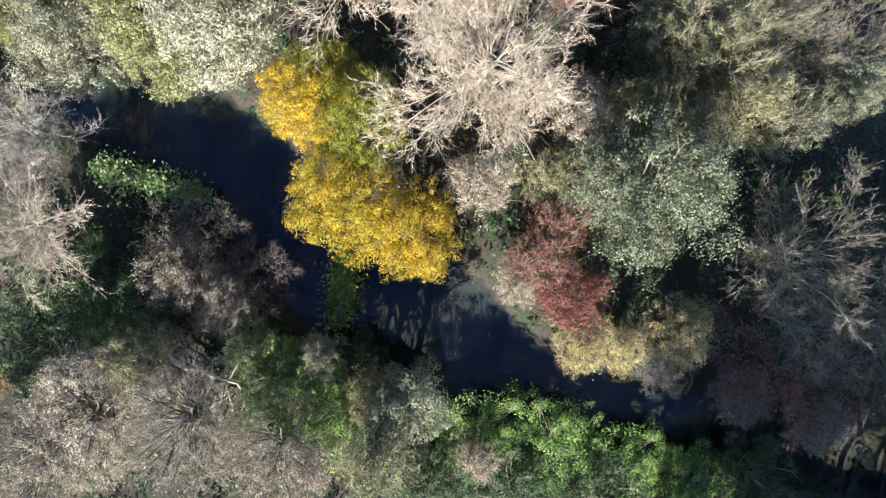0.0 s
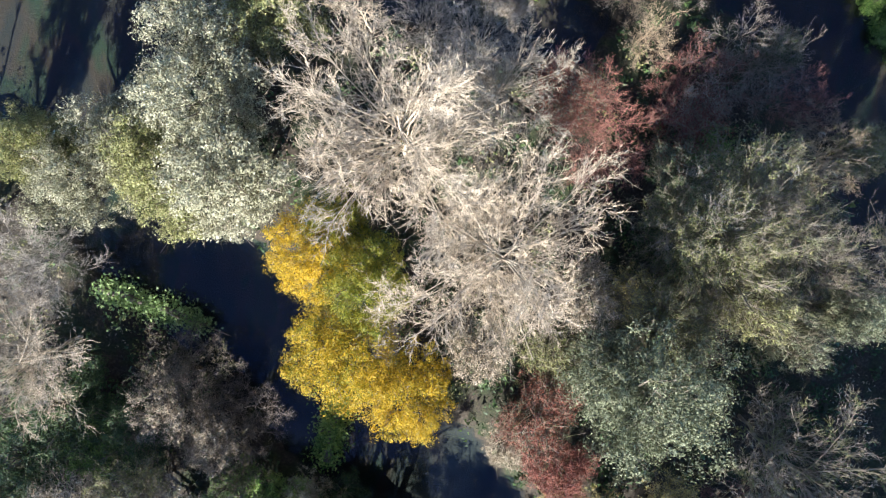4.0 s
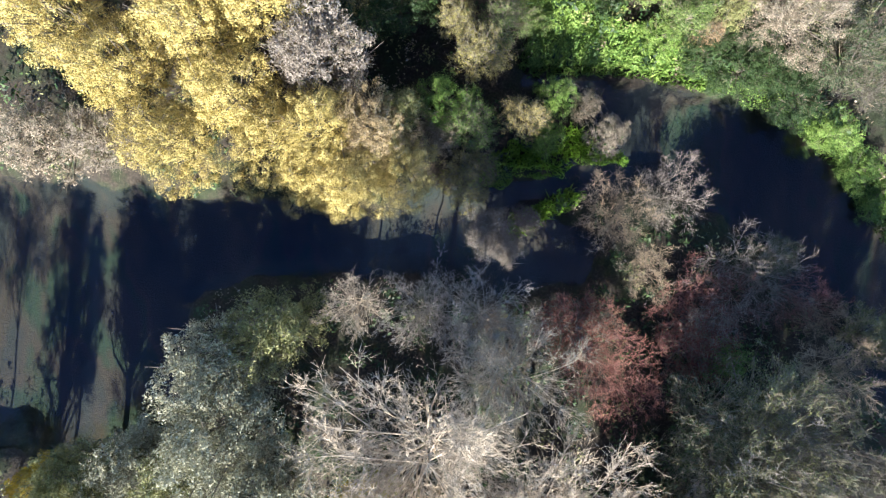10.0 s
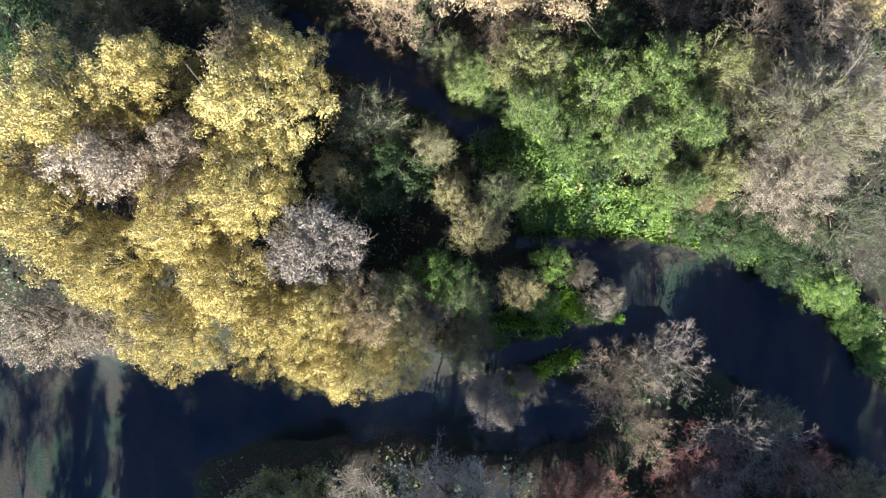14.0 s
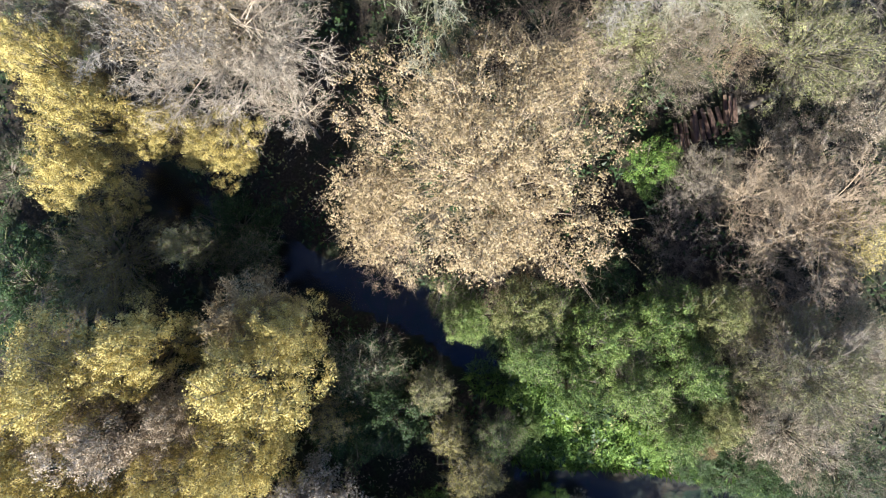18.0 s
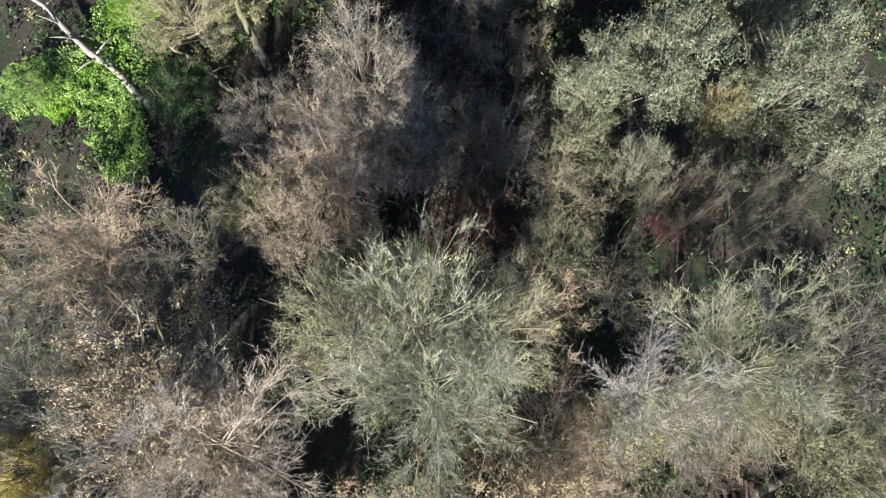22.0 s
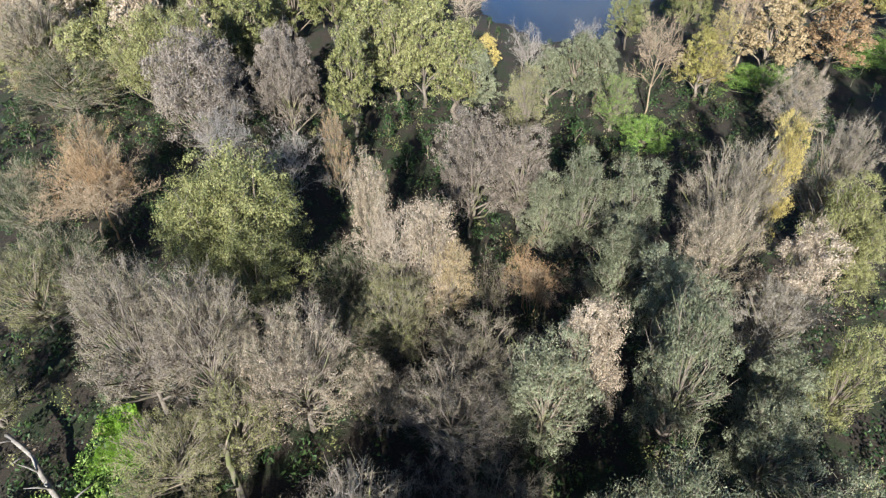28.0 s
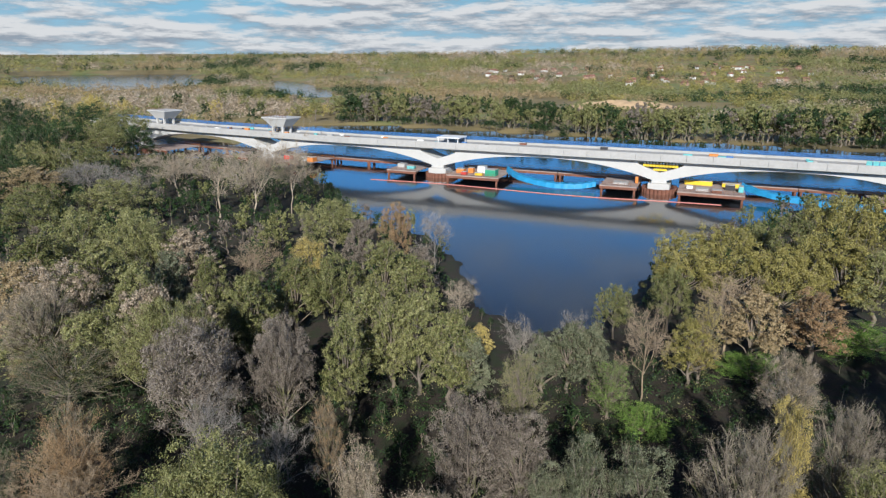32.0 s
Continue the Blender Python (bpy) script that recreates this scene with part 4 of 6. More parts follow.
def platform(s0, s1, y0, y1, z=2.6):
    """Part of a temporary jetty: plank deck on steel beams and piles."""
    ob = empty("jetty_platform", VIADUCT @ along((s0 + s1) / 2) @ Matrix.Translation((0, (y0 + y1) / 2, 0)), "work jetty with worn decking on rusty steel piles", "jetty", "work jetties")
    w, d = (s1 - s0) / 2, (y1 - y0) / 2
    n = max(2, int(w * 2 / 3))
    for k in range(n):
        a = -w + k * 2 * w / n
        part("deck_panel", a_box(a + 0.03, a + 2 * w / n - 0.03, -d, d, z - 0.3, z + 0.012 * (k % 3)), M["deck_wood"], ob)
    for y in (-d + 0.3, d - 0.3):
        part("beam", a_box(-w, w, y - 0.25, y + 0.25, z - 1.15, z - 0.3), M["rust_steel"], ob)
    m = max(2, int(w / 3.5))
    for k in range(m):
        x = -w + 0.8 + k * (2 * w - 1.6) / (m - 1)
        for y in (-d + 0.3, d - 0.3):
            bm = bmesh.new()
            bmesh.ops.create_cone(bm, segments=10, radius1=0.42, radius2=0.42, depth=z + 0.6, cap_ends=True, matrix=Matrix.Translation((x, y, (z - 3.0) / 2)))
            part("steel_post", bm, M["rust_steel"], ob)
    for y in (-d + 0.1, d - 0.1):
        bm = bmesh.new()
        for k in range(int(w) + 1):
            x = -w + 0.1 + k * (2 * w - 0.2) / int(w)
            box(bm, x - 0.04, x + 0.04, y - 0.04, y + 0.04, z, z + 1.1)
        box(bm, -w, w, y - 0.03, y + 0.03, z + 1.03, z + 1.11); box(bm, -w, w, y - 0.03, y + 0.03, z + 0.5, z + 0.56)
        part("hand_rail", bm, M["orange"] if y > 0 else M["rust_steel"], ob)
    return ob


def sheet_band(points, label):
    """A long blue sheet slung in a curve beside the jetty."""
    ob = empty("blue_sheeting", VIADUCT, label, "sheeting", "blue sheets by the jetty")
    pts = [Vector(p) for p in points]
    bm = bmesh.new()
    rows = []
    for k in range(41):
        u = k / 40 * (len(pts) - 1)
        i = min(int(u), len(pts) - 2)
        f = u - i
        a, b, c, d = pts[max(i - 1, 0)], pts[i], pts[i + 1], pts[min(i + 2, len(pts) - 1)]
        p = 0.5 * ((2 * b) + (c - a) * f + (2 * a - 5 * b + 4 * c - d) * f * f + (3 * b - a - 3 * c + d) * f ** 3)
        wob = 0.15 * math.sin(k * 1.9)
        rows.append([bm.verts.new(p + Vector(o)) for o in ((0, -0.2 + wob, -1.15), (0, wob * 0.5, 0.55 + wob), (0, 2.2, 0.75 + wob), (0, 2.25, 0.65 + wob), (0, 0.1 + wob * 0.5, 0.45 + wob), (0, -0.1 + wob, -1.15))])
    for r, q in zip(rows, rows[1:]):
        for k in range(6):
            bm.faces.new((r[k], q[k], q[(k + 1) % 6], r[(k + 1) % 6]))
    bmesh.ops.recalc_face_normals(bm, faces=bm.faces)
    part("sheet", bm, M["blue"], ob)


def build_site():
    pier_head(-152.0); pier_head(-77.0)
    for k in range(-2, 4):
        x = k * SPAN
        platform(x + 6.5, x + 27, -5.5, 13.5); platform(x - 19, x - 6.5, -3.5, 13.5)
        for j in range(4):
            platform(x + 6 + j * 19, x + 24.8 + j * 19, 15.5, 20.5, 2.7)
    for x in (0, SPAN, 2 * SPAN):
        sheet_band(((x + 26, 8, 4.0), (x + 33, 1, 2.5), (x + 45, -3.5, 1.5), (x + 55, -3, 1.6), (x + 61, 0, 2.4)) if x < SPAN else ((x + 26, 7, 3.8), (x + 36, 0, 2.4), (x + 52, -4, 1.6), (x + 66, -3, 1.6), (x + 80, -1, 2.0)), "blue sheeting slung in a curve beside the work jetty")
    # plant and stores on the platforms
    items = (("orange", 9, 12, -1, 2, 1.6), ("orange", 13, 15, 1, 3, 1.9), ("white_paint", 16, 19, 3, 6, 2.4), ("green_paint", 21, 25, -3, 1, 2.3), ("red_paint", 12, 14, -4, -2, 1.1), ("yellow_paint", 17, 20, -3, -1.5, 0.9), ("teal_paint", -12, -9, 0, 2, 1.2), ("fascia", -17, -14, 2, 5, 1.5))
    for m, a, b, y0, y1, h in items:
        on_deck("storage_box", m, a, b, y0, y1, 2.62, 2.62 + h, m.replace("_paint", "").replace("fascia", "grey") + " steel storage box on the work jetty", "container")
    items = (("yellow_paint", 8, 17, 9, 11, 1.5), ("yellow_paint", 20, 26, 9, 11, 1.2), ("dark", 21, 24, 3, 5, 1.7), ("teal_paint", 25, 26.5, 0, 3, 1.9), ("white_paint", 9, 11, 1, 3, 1.0), ("fascia", 12, 16, -2, 2, 0.7), ("rust_steel", 17, 20, -4, -1, 0.9), ("orange", -8, -7, 4, 8, 2.4), ("fascia", -15, -10, 0, 4, 0.6))
    for m, a, b, y0, y1, h in items:
        on_deck("storage_box", m, SPAN + a, SPAN + b, y0, y1, 2.62, 2.62 + h, m.replace("_paint", "").replace("fascia", "grey").replace("_steel", "y steel").replace("dark", "black") + " stack of site material on the work jetty", "container")
    for a, m in ((-70, "red_paint"), (-62, "white_paint"), (-58, "orange")):
        on_deck("storage_box", m, a, a + 3, -1, 2, 2.62, 4.4, "site container on the work jetty", "container")
    # yellow formwork inside the opening over a pier
    fw = empty("formwork", VIADUCT @ Matrix.Translation((SPAN, 0, 0)), "yellow formwork with pale rollers in the opening over the pier", "formwork")
    for k in range(-5, 6):
        part("panel", a_box(k * 1.05 - 0.48, k * 1.05 + 0.48, 3.0, 3.5, 8.9, 9.85, bevel=0.05), M["yellow_paint"], fw)
        bm = bmesh.new()
        bmesh.ops.create_uvsphere(bm, u_segments=10, v_segments=6, radius=0.38, matrix=Matrix.Translation((k * 1.05, 3.2, 10.2)))
        part("roller", bm, M["white_paint"], fw)
    part("tray", a_box(-2.2, 2.2, 2.9, 4.2, 7.7, 8.3), M["yellow_paint"], fw)
    # clutter on the deck
    random.seed(8)
    for k in range(46):
        s, y = random.uniform(-150, 190), random.uniform(1.5, 12.5)
        m = random.choice(("fascia", "white_paint", "rail_blue", "teal_paint", "orange", "rust_steel", "dark"))
        w, h = random.uniform(0.6, 3.2), random.uniform(0.3, 1.0)
        on_deck("material_stack", m, s, s + w, y, y + random.uniform(0.5, 1.5), 12.702, 12.702 + h, {"fascia": "grey concrete blocks", "white_paint": "white sacks", "rail_blue": "blue steel frames", "teal_paint": "teal crates", "orange": "orange barriers", "rust_steel": "rusty steel bars", "dark": "black pipes"}[m] + " stacked on the bridge deck", "material stack")
    for k in range(8):
        on_deck("barrier_panel", "teal_paint", 141 + k * 1.75, 142.5 + k * 1.75, 0.6, 1.0, 12.702, 15.0, "pale teal screen panel standing on the bridge deck", "screen", 0.03)
    # a gantry frame on the deck
    g = empty("gantry_frame", VIADUCT @ Matrix.Translation((4.0, 7, 12.702)), "low white steel gantry frame on the bridge deck", "gantry")
    for sx in (-4, 0, 4):
        for sy in (-4, 4):
            part("post", a_box(sx - 0.15, sx + 0.15, sy - 0.15, sy + 0.15, 0, 2.2), M["white_paint"], g)
    part("top_frame", a_box(-4.6, 4.6, -4.3, 4.3, 2.2, 2.6, bevel=0.05), M["white_paint"], g)
    # floating boom
    boom = empty("floating_boom", VIADUCT @ Matrix.Translation((0, -13, 0)), "long pink floating boom lying on the lake", "boom")
    for k in range(60):
        bm = bmesh.new()
        a = -20 + k * 2.05
        y = 1.6 * math.sin(k * 0.13) + 0.03 * k
        bmesh.ops.create_cone(bm, segments=6, radius1=0.16, radius2=0.16, depth=1.98, cap_ends=True, matrix=Matrix.Translation((a, y, 0.05)) @ Matrix.Rotation(math.pi / 2, 4, "Y"))
        part("float", bm, M["boom"], boom)


build_site()

# south wood and the lower river
tree("dense", "yellow", -7.7, 3.5, 7, 3.7, "on the river bank")
tree("dense", "yellow", -5.2, -2.2, 7.5, 4.4, "on the river bank")
tree("round2", "yellow", -1.3, -4.4, 7, 3.8, "on the river bank")
tree("dense", "yellowgreen", -4.3, 2.6, 8.5, 3.7, "on the river bank")
tree("round2", "yellowgreen", -6.8, 5.5, 6.5, 2.8, "on the river bank")
tree("bare", "pale", 3.1, 5.6, 16, 8.0, "in the woodland", "pale", spin=20)
tree("round", "silver", -22.2, 6.5, 10, 3.7, "on the river bank")
tree("upright", "silver", -13.6, 7.2, 9.5, 4.2, "on the river bank")
tree("upright", "olive", -18.1, 8.6, 9.5, 3.3, "on the river bank")
tree("round2", "olive", -24.9, 8.3, 10, 2.9, "on the river bank")
tree("bare2", "grey", -25.0, 1.6, 9, 5.0, "on the river bank")
tree("bare2", "pale", -23.8, -4.2, 10, 5.8, "on the river bank")
tree("brush", "bark", -15.4, -5.2, 6, 4.0, "on the river bank")
tree("brush", "mauve", -11.9, -7.9, 6, 4.0, "on the river bank")
tree("thin", "tan", -13.2, -9.2, 5, 3.0, "on the river bank")
tree("thin", "tan", -16.2, -7.6, 5, 3.7, "on the river bank")
tree("mound", "deep", -23.7, -8.3, 4.5, 4.2, "in the woodland")
tree("mound", "deep", -26.0, -12.4, 4, 4.2, "in the woodland")
tree("mound", "deep", -18.8, -9.5, 4, 3.4, "in the woodland")
tree("mound", "green", -21.2, -11.3, 3.5, 3.1, "in the woodland")
tree("bush", "tan", -21.3, -16.5, 8, 5.4, "in the woodland")
tree("bush", "mauve", -15.1, -16.7, 8, 5.1, "in the woodland")
tree("bush", "tan", -9.2, -18.1, 8, 4.3, "in the woodland")
tree("bush", "tan", -24.5, -19.3, 8, 4.7, "in the woodland")
tree("brush", "grey", -16.4, -14.6, 6, 4.1, "in the woodland")
tree("thin", "olive", -18.1, -13.1, 7, 3.3, "in the woodland")
tree("thin", "green", -11.6, -12.7, 5, 2.6, "on the river bank")
tree("mound", "green", -8.1, -13.9, 5.5, 3.2, "on the river bank")
tree("thin", "silver", -6.9, -12.4, 6, 2.2, "on the river bank")
tree("thin", "green", -9.0, -14.4, 6, 2.2, "on the river bank")
tree("mound", "green", -9.9, -16.0, 5, 3.0, "on the river bank")
tree("mound", "deep", -4.8, -13.0, 4.5, 2.3, "on the river bank")
tree("mound", "green", -5.7, -16.5, 5, 3.4, "on the river bank")
tree("upright", "sage", -1.2, -15.0, 9, 3.7, "on the river bank")
tree("thin", "willow", -3.7, -14.6, 7, 2.6, "on the river bank")
tree("thin", "olive", -3.3, -17.8, 9, 3.6, "in the woodland")
tree("mound", "rust", -28.3, -14.5, 4, 1.9, "in the woodland")
tree("thin", "red", 7.4, -5.4, 6, 3.0, "on the river bank")
tree("round2", "red", 9.1, -8.0, 5.5, 2.8, "on the river bank")
tree("thin", "red", 8.1, -3.1, 6, 2.6, "on the river bank")
tree("thin", "gold", 10.0, -11.5, 4, 2.3, "on the river bank")
tree("thin", "gold", 12.6, -11.3, 4, 2.3, "on the river bank")
tree("thin", "gold", 16.7, -10.6, 4.5, 3.0, "on the river bank")
tree("thin", "tan", 5.8, -7.6, 4, 2.1, "on the river bank")
tree("round", "sage", 12.9, -1.2, 13, 5.3, "in the woodland")
tree("upright", "sage", 10.6, -0.8, 11, 3.6, "in the woodland")
tree("brush", "grey", 15.9, 7.9, 10, 5.4, "in the woodland")
tree("bush", "olive", 16.0, 6.7, 11, 4.5, "in the woodland")
tree("bush", "deep", 14.1, 10.0, 8, 3.8, "in the woodland")
tree("bare2", "bark", 18.4, 8.3, 12, 4.2, "in the woodland")
tree("bare2", "bark", 21.5, -4.1, 14, 6.5, "in the woodland")
tree("bare3", "bark", 26.5, -8.7, 12, 5.5, "in the woodland")
tree("bare3", "bark", 22.7, -9.4, 10, 4.5, "in the woodland")
tree("upright", "sage", 23.4, 4.3, 11, 2.4, "in the woodland")
tree("bare3", "bark", 22.1, 7.1, 11, 4.3, "in the woodland")
tree("thin", "sage", 20.3, 2.5, 11, 2.6, "in the woodland")
tree("thin", "olive", 18.2, 4.0, 11, 2.6, "in the woodland")
tree("thin", "tan", 3.3, -0.9, 7, 2.8, "in the woodland")
tree("thin", "tan", 9.2, 3.1, 8, 3.1, "in the woodland")
tree("thin", "gold", 11.3, 3.6, 8, 2.4, "in the woodland")
tree("thin", "olive", 7.7, -0.6, 6, 2.9, "in the woodland")
tree("brush", "wine", 22.5, -12.3, 3, 5.4, "on the river bank")
tree("brush", "wine", 27.4, -14.3, 3, 5.4, "on the river bank")
tree("thin", "tan", 21.9, -15.3, 1.8, 2.7, "on the river bank")
tree("thin", "tan", 27.2, -17.0, 1.8, 3.1, "on the river bank")
tree("brush", "grey", 15.1, -13.1, 4, 2.3, "on the river bank")
tree("mound", "green", 3.8, -18.3, 2.6, 4.3, "on the river bank")
tree("mound", "green", 8.9, -18.9, 2.6, 4.3, "on the river bank")
tree("mound", "green", 13.6, -20.0, 2.6, 3.9, "on the river bank")
tree("mound", "green", 18.4, -21.1, 2.4, 3.5, "on the river bank")
tree("mound", "deep", 5.8, -21.8, 3, 3.9, "on the river bank")
tree("mound", "deep", 0.3, -21.4, 3.5, 3.5, "on the river bank")
tree("thin", "tan", 3.4, -19.2, 4, 2.3, "on the river bank")
tree("mound", "deep", 22.2, -20.2, 5, 3.4, "on the river bank")
tree("mound", "deep", 12.1, -22.4, 3, 4.3, "on the river bank")

# the great bare trees and the willows by the northern channel
tree("bare", "pale", -2.9, 10.8, 18.5, 8.0, "in the woodland", "pale", spin=110)
tree("upright", "silver", -14.3, 15.8, 12, 3.7, "on the river bank")
tree("round", "silver", -14.0, 12.1, 13, 4.0, "on the river bank")
tree("upright", "silver", -12.2, 8.0, 12.5, 4.1, "on the river bank")
tree("upright", "olive", -11.5, 17.4, 10, 3.5, "on the river bank")
tree("upright", "silver", -20.1, 9.6, 9, 3.7, "on the river bank")
tree("upright", "olive", -16.5, 6.3, 8.5, 3.7, "on the river bank")
tree("upright", "olive", -24.7, 8.8, 9, 2.7, "on the river bank")
tree("upright", "yellow", -28.2, 8.4, 7, 1.4, "on the river bank")
tree("bare3", "pale", -6.4, 18.6, 9.5, 3.2, "on the river bank", "pale")
tree("bare2", "grey", -2.7, 18.0, 9, 3.8, "on the river bank")
tree("bare2", "grey", 0.9, 17.6, 10, 4.0, "on the river bank")
tree("bare2", "pale", 2.6, 14.4, 13, 5.2, "in the woodland", "pale")
tree("brush", "wine", 7.7, 15.2, 5, 3.9, "in the woodland")
tree("brush", "wine", 9.1, 12.8, 5, 4.3, "in the woodland")
tree("brush", "sand_twig", 11.0, 19.3, 6, 2.3, "in the woodland")
tree("brush", "wine", 14.5, 17.1, 4.5, 4.0, "in the woodland")
tree("thin", "red", 7.1, 15.6, 4, 3.3, "in the woodland")
tree("thin", "red", 14.7, 14.6, 3.5, 3.7, "in the woodland")
tree("mound", "green", 16.2, 13.3, 3.5, 1.9, "in the woodland")
tree("brush", "mauve", 17.0, 18.6, 6, 4.5, "on the river bank")
tree("thin", "deep", 19.2, 19.7, 5, 2.1, "on the river bank")
tree("brush", "wine", 20.7, 17.0, 5, 2.8, "on the river bank")
tree("brush", "sand_twig", 22.4, 15.8, 4.5, 2.1, "on the river bank")
tree("bush", "olive", 17.1, 9.0, 9, 5.7, "in the woodland")
tree("brush", "bark", 19.2, 9.0, 10, 5.2, "in the woodland")
tree("brush", "moss", 17.8, 7.5, 10, 4.9, "in the woodland")
tree("thin", "deep", 14.7, 6.8, 8, 3.5, "in the woodland")
tree("bare3", "bark", 24.7, 6.9, 10, 5.6, "in the woodland")
tree("thin", "olive", 25.4, 14.0, 6, 2.5, "on the river bank")
tree("bush", "olive", 14.1, 2.3, 9, 4.1, "in the woodland")
tree("brush", "sand_twig", 21.8, 12.5, 8, 3.1, "in the woodland")

# reedy islets and the golden trees on the far side of the channel
tree("weeping", "mauve", 1.7, 22.5, 3.2, 2.0, "on the reedy islet", "grey")
tree("weeping", "mauve", 2.8, 21.1, 3, 1.6, "on the reedy islet", "grey")
tree("weeping", "mauve", 4.3, 22.9, 2.6, 1.3, "on the reedy islet", "grey")
tree("bare3", "grey", 2.1, 21.8, 3.5, 2.8, "on the reedy islet")
tree("brush", "sand_twig", 9.7, 23.1, 5, 3.2, "on the reedy islet")
tree("brush", "mauve", 13.2, 23.9, 5, 3.2, "on the river bank")
tree("thin", "gold", 4.4, 29.2, 4.5, 1.9, "on the reedy islet")
tree("mound", "green", 6.4, 30.5, 3.5, 1.6, "on the reedy islet")
tree("thin", "tan", 8.4, 30.0, 3.5, 1.4, "on the reedy islet")
tree("thin", "tan", 9.5, 27.8, 3, 1.8, "on the reedy islet")
tree("thin", "green", 0.7, 29.2, 4, 2.3, "on the reedy islet")
tree("mound", "green", 5.7, 28.1, 2.5, 1.5, "on the reedy islet")
tree("thin", "willow", 0.5, 25.7, 3, 2.6, "on the reedy islet")
tree("thin", "willow", 1.6, 33.3, 5, 2.3, "on the reedy islet")
tree("mound", "green", -0.6, 30.6, 4, 2.2, "on the reedy islet")
tree("thin", "tan", -1.2, 28.8, 3, 1.8, "on the reedy islet")
tree("fine", "gold", -19.5, 41.3, 13, 4.1, "on the river bank")
tree("fine", "gold", -9.7, 40.7, 13, 4.1, "on the river bank")
tree("fine", "gold", -10.7, 36.4, 12, 3.6, "on the river bank")
tree("fine", "gold", -21.5, 35.9, 12, 3.8, "on the river bank")
tree("fine", "gold", -18.8, 32.9, 11, 3.3, "on the river bank")
tree("fine", "gold", -14.3, 35.0, 11.5, 3.4, "on the river bank")
tree("fine", "gold", -16.7, 28.7, 8.5, 3.5, "on the river bank")
tree("upright", "mauve", -7.4, 33.1, 10.5, 3.6, "on the river bank")
tree("fine", "gold", -10.8, 28.5, 8, 3.5, "on the river bank")
tree("fine", "gold", -6.4, 26.1, 7.5, 3.5, "on the river bank")
tree("fine", "ochre", -4.8, 28.7, 8, 2.8, "on the river bank")
tree("fine", "gold", -8.8, 26.3, 7, 3.0, "on the river bank")
tree("fine", "gold", -3.4, 26.4, 6.5, 2.6, "on the river bank")
tree("thin", "tan", -24.7, 29.3, 7, 3.4, "on the river bank")
tree("thin", "mauve", -21.8, 29.4, 6.5, 2.8, "on the river bank")
tree("fine", "gold", -7.9, 43.1, 12, 2.7, "on the river bank")
tree("fine", "gold", -15.3, 42.8, 12.5, 3.3, "on the river bank")
tree("fine", "tan", -13.8, 39.0, 11, 2.8, "on the river bank")
tree("fine", "gold", -23.3, 39.1, 12, 3.3, "on the river bank")
tree("upright", "tan", -17.3, 38.5, 12.5, 3.3, "on the river bank")
tree("fine", "gold", -13.0, 31.4, 9, 3.6, "on the river bank")
tree("upright", "olive", -3.5, 29.8, 6, 2.1, "on the river bank")
tree("fine", "gold", -7.9, 29.3, 9, 2.9, "on the river bank")
tree("thin", "deep", -4.7, 40.2, 5, 3.3, "on the river bank")
tree("mound", "deep", -2.9, 37.3, 4, 3.0, "on the river bank")
tree("thin", "olive", -0.3, 38.4, 5, 1.9, "on the river bank")
tree("mound", "deep", -5.9, 36.5, 4, 2.9, "on the river bank")
tree("thin", "bramble", 3.3, 35.2, 4.5, 2.1, "on the reedy islet")
tree("thin", "willow", 0.5, 35.5, 4, 1.8, "on the reedy islet")
tree("thin", "gold", -6.4, 37.1, 5, 2.1, "on the river bank")

# east bank
# the low dark mounds between the green shrubs stand in for shaded gaps
tree("upright", "bramble", 2.2, 42.5, 5.75, 2.0, "on the east bank")
tree("mound", "deep", 4.0, 41.4, 2.2, 1.6, "on the east bank")
tree("upright", "bramble", 5.7, 40.3, 6.325, 2.3, "on the east bank")
tree("mound", "deep", 7.8, 39.2, 2.2, 1.7, "on the east bank")
tree("mound", "bramble", 9.8, 40.9, 6.6, 2.7, "on the east bank")
tree("mound", "deep", 12.3, 39.9, 2.2, 1.6, "on the east bank")
tree("mound", "bramble", 13.6, 41.6, 6.6, 2.7, "on the east bank")
tree("mound", "deep", 16.4, 40.6, 2.2, 1.6, "on the east bank")
tree("upright", "bramble", 15.3, 38.4, 6.9, 2.3, "on the east bank")
tree("mound", "deep", 18.3, 37.2, 2.2, 1.6, "on the east bank")
tree("upright", "bramble", 12.0, 37.4, 6.325, 2.5, "on the east bank")
tree("mound", "deep", 14.6, 36.1, 2.2, 1.7, "on the east bank")
tree("mound", "bramble", 8.0, 38.2, 5.5, 2.3, "on the east bank")
tree("mound", "deep", 10.2, 36.8, 2.2, 1.7, "on the east bank")
tree("mound", "olive", 5.6, 43.0, 6.6, 2.4, "on the east bank")
tree("mound", "deep", 7.7, 42.2, 2.2, 1.6, "on the east bank")
tree("mound", "olive", 16.7, 41.6, 6.6, 2.4, "on the east bank")
tree("mound", "deep", 19.7, 40.7, 2.2, 1.6, "on the east bank")
tree("upright", "bramble", 14.3, 34.8, 5.75, 2.1, "on the east bank")
tree("mound", "deep", 16.9, 33.3, 2.2, 1.7, "on the east bank")
tree("mound", "olive", 16.8, 35.3, 5.5, 1.9, "on the east bank")
tree("mound", "deep", 19.5, 33.8, 2.2, 1.7, "on the east bank")
tree("mound", "deep", 18.3, 31.5, 2.2, 2.6, "on the east bank")
tree("mound", "deep", 21.8, 29.7, 2.2, 2.6, "on the east bank")
tree("mound", "green", 24.2, 27.3, 2.2, 2.0, "on the east bank")
tree("mound", "green", 26.3, 24.9, 2, 1.8, "on the east bank")
tree("mound", "green", 27.6, 22.5, 2, 1.7, "on the east bank")
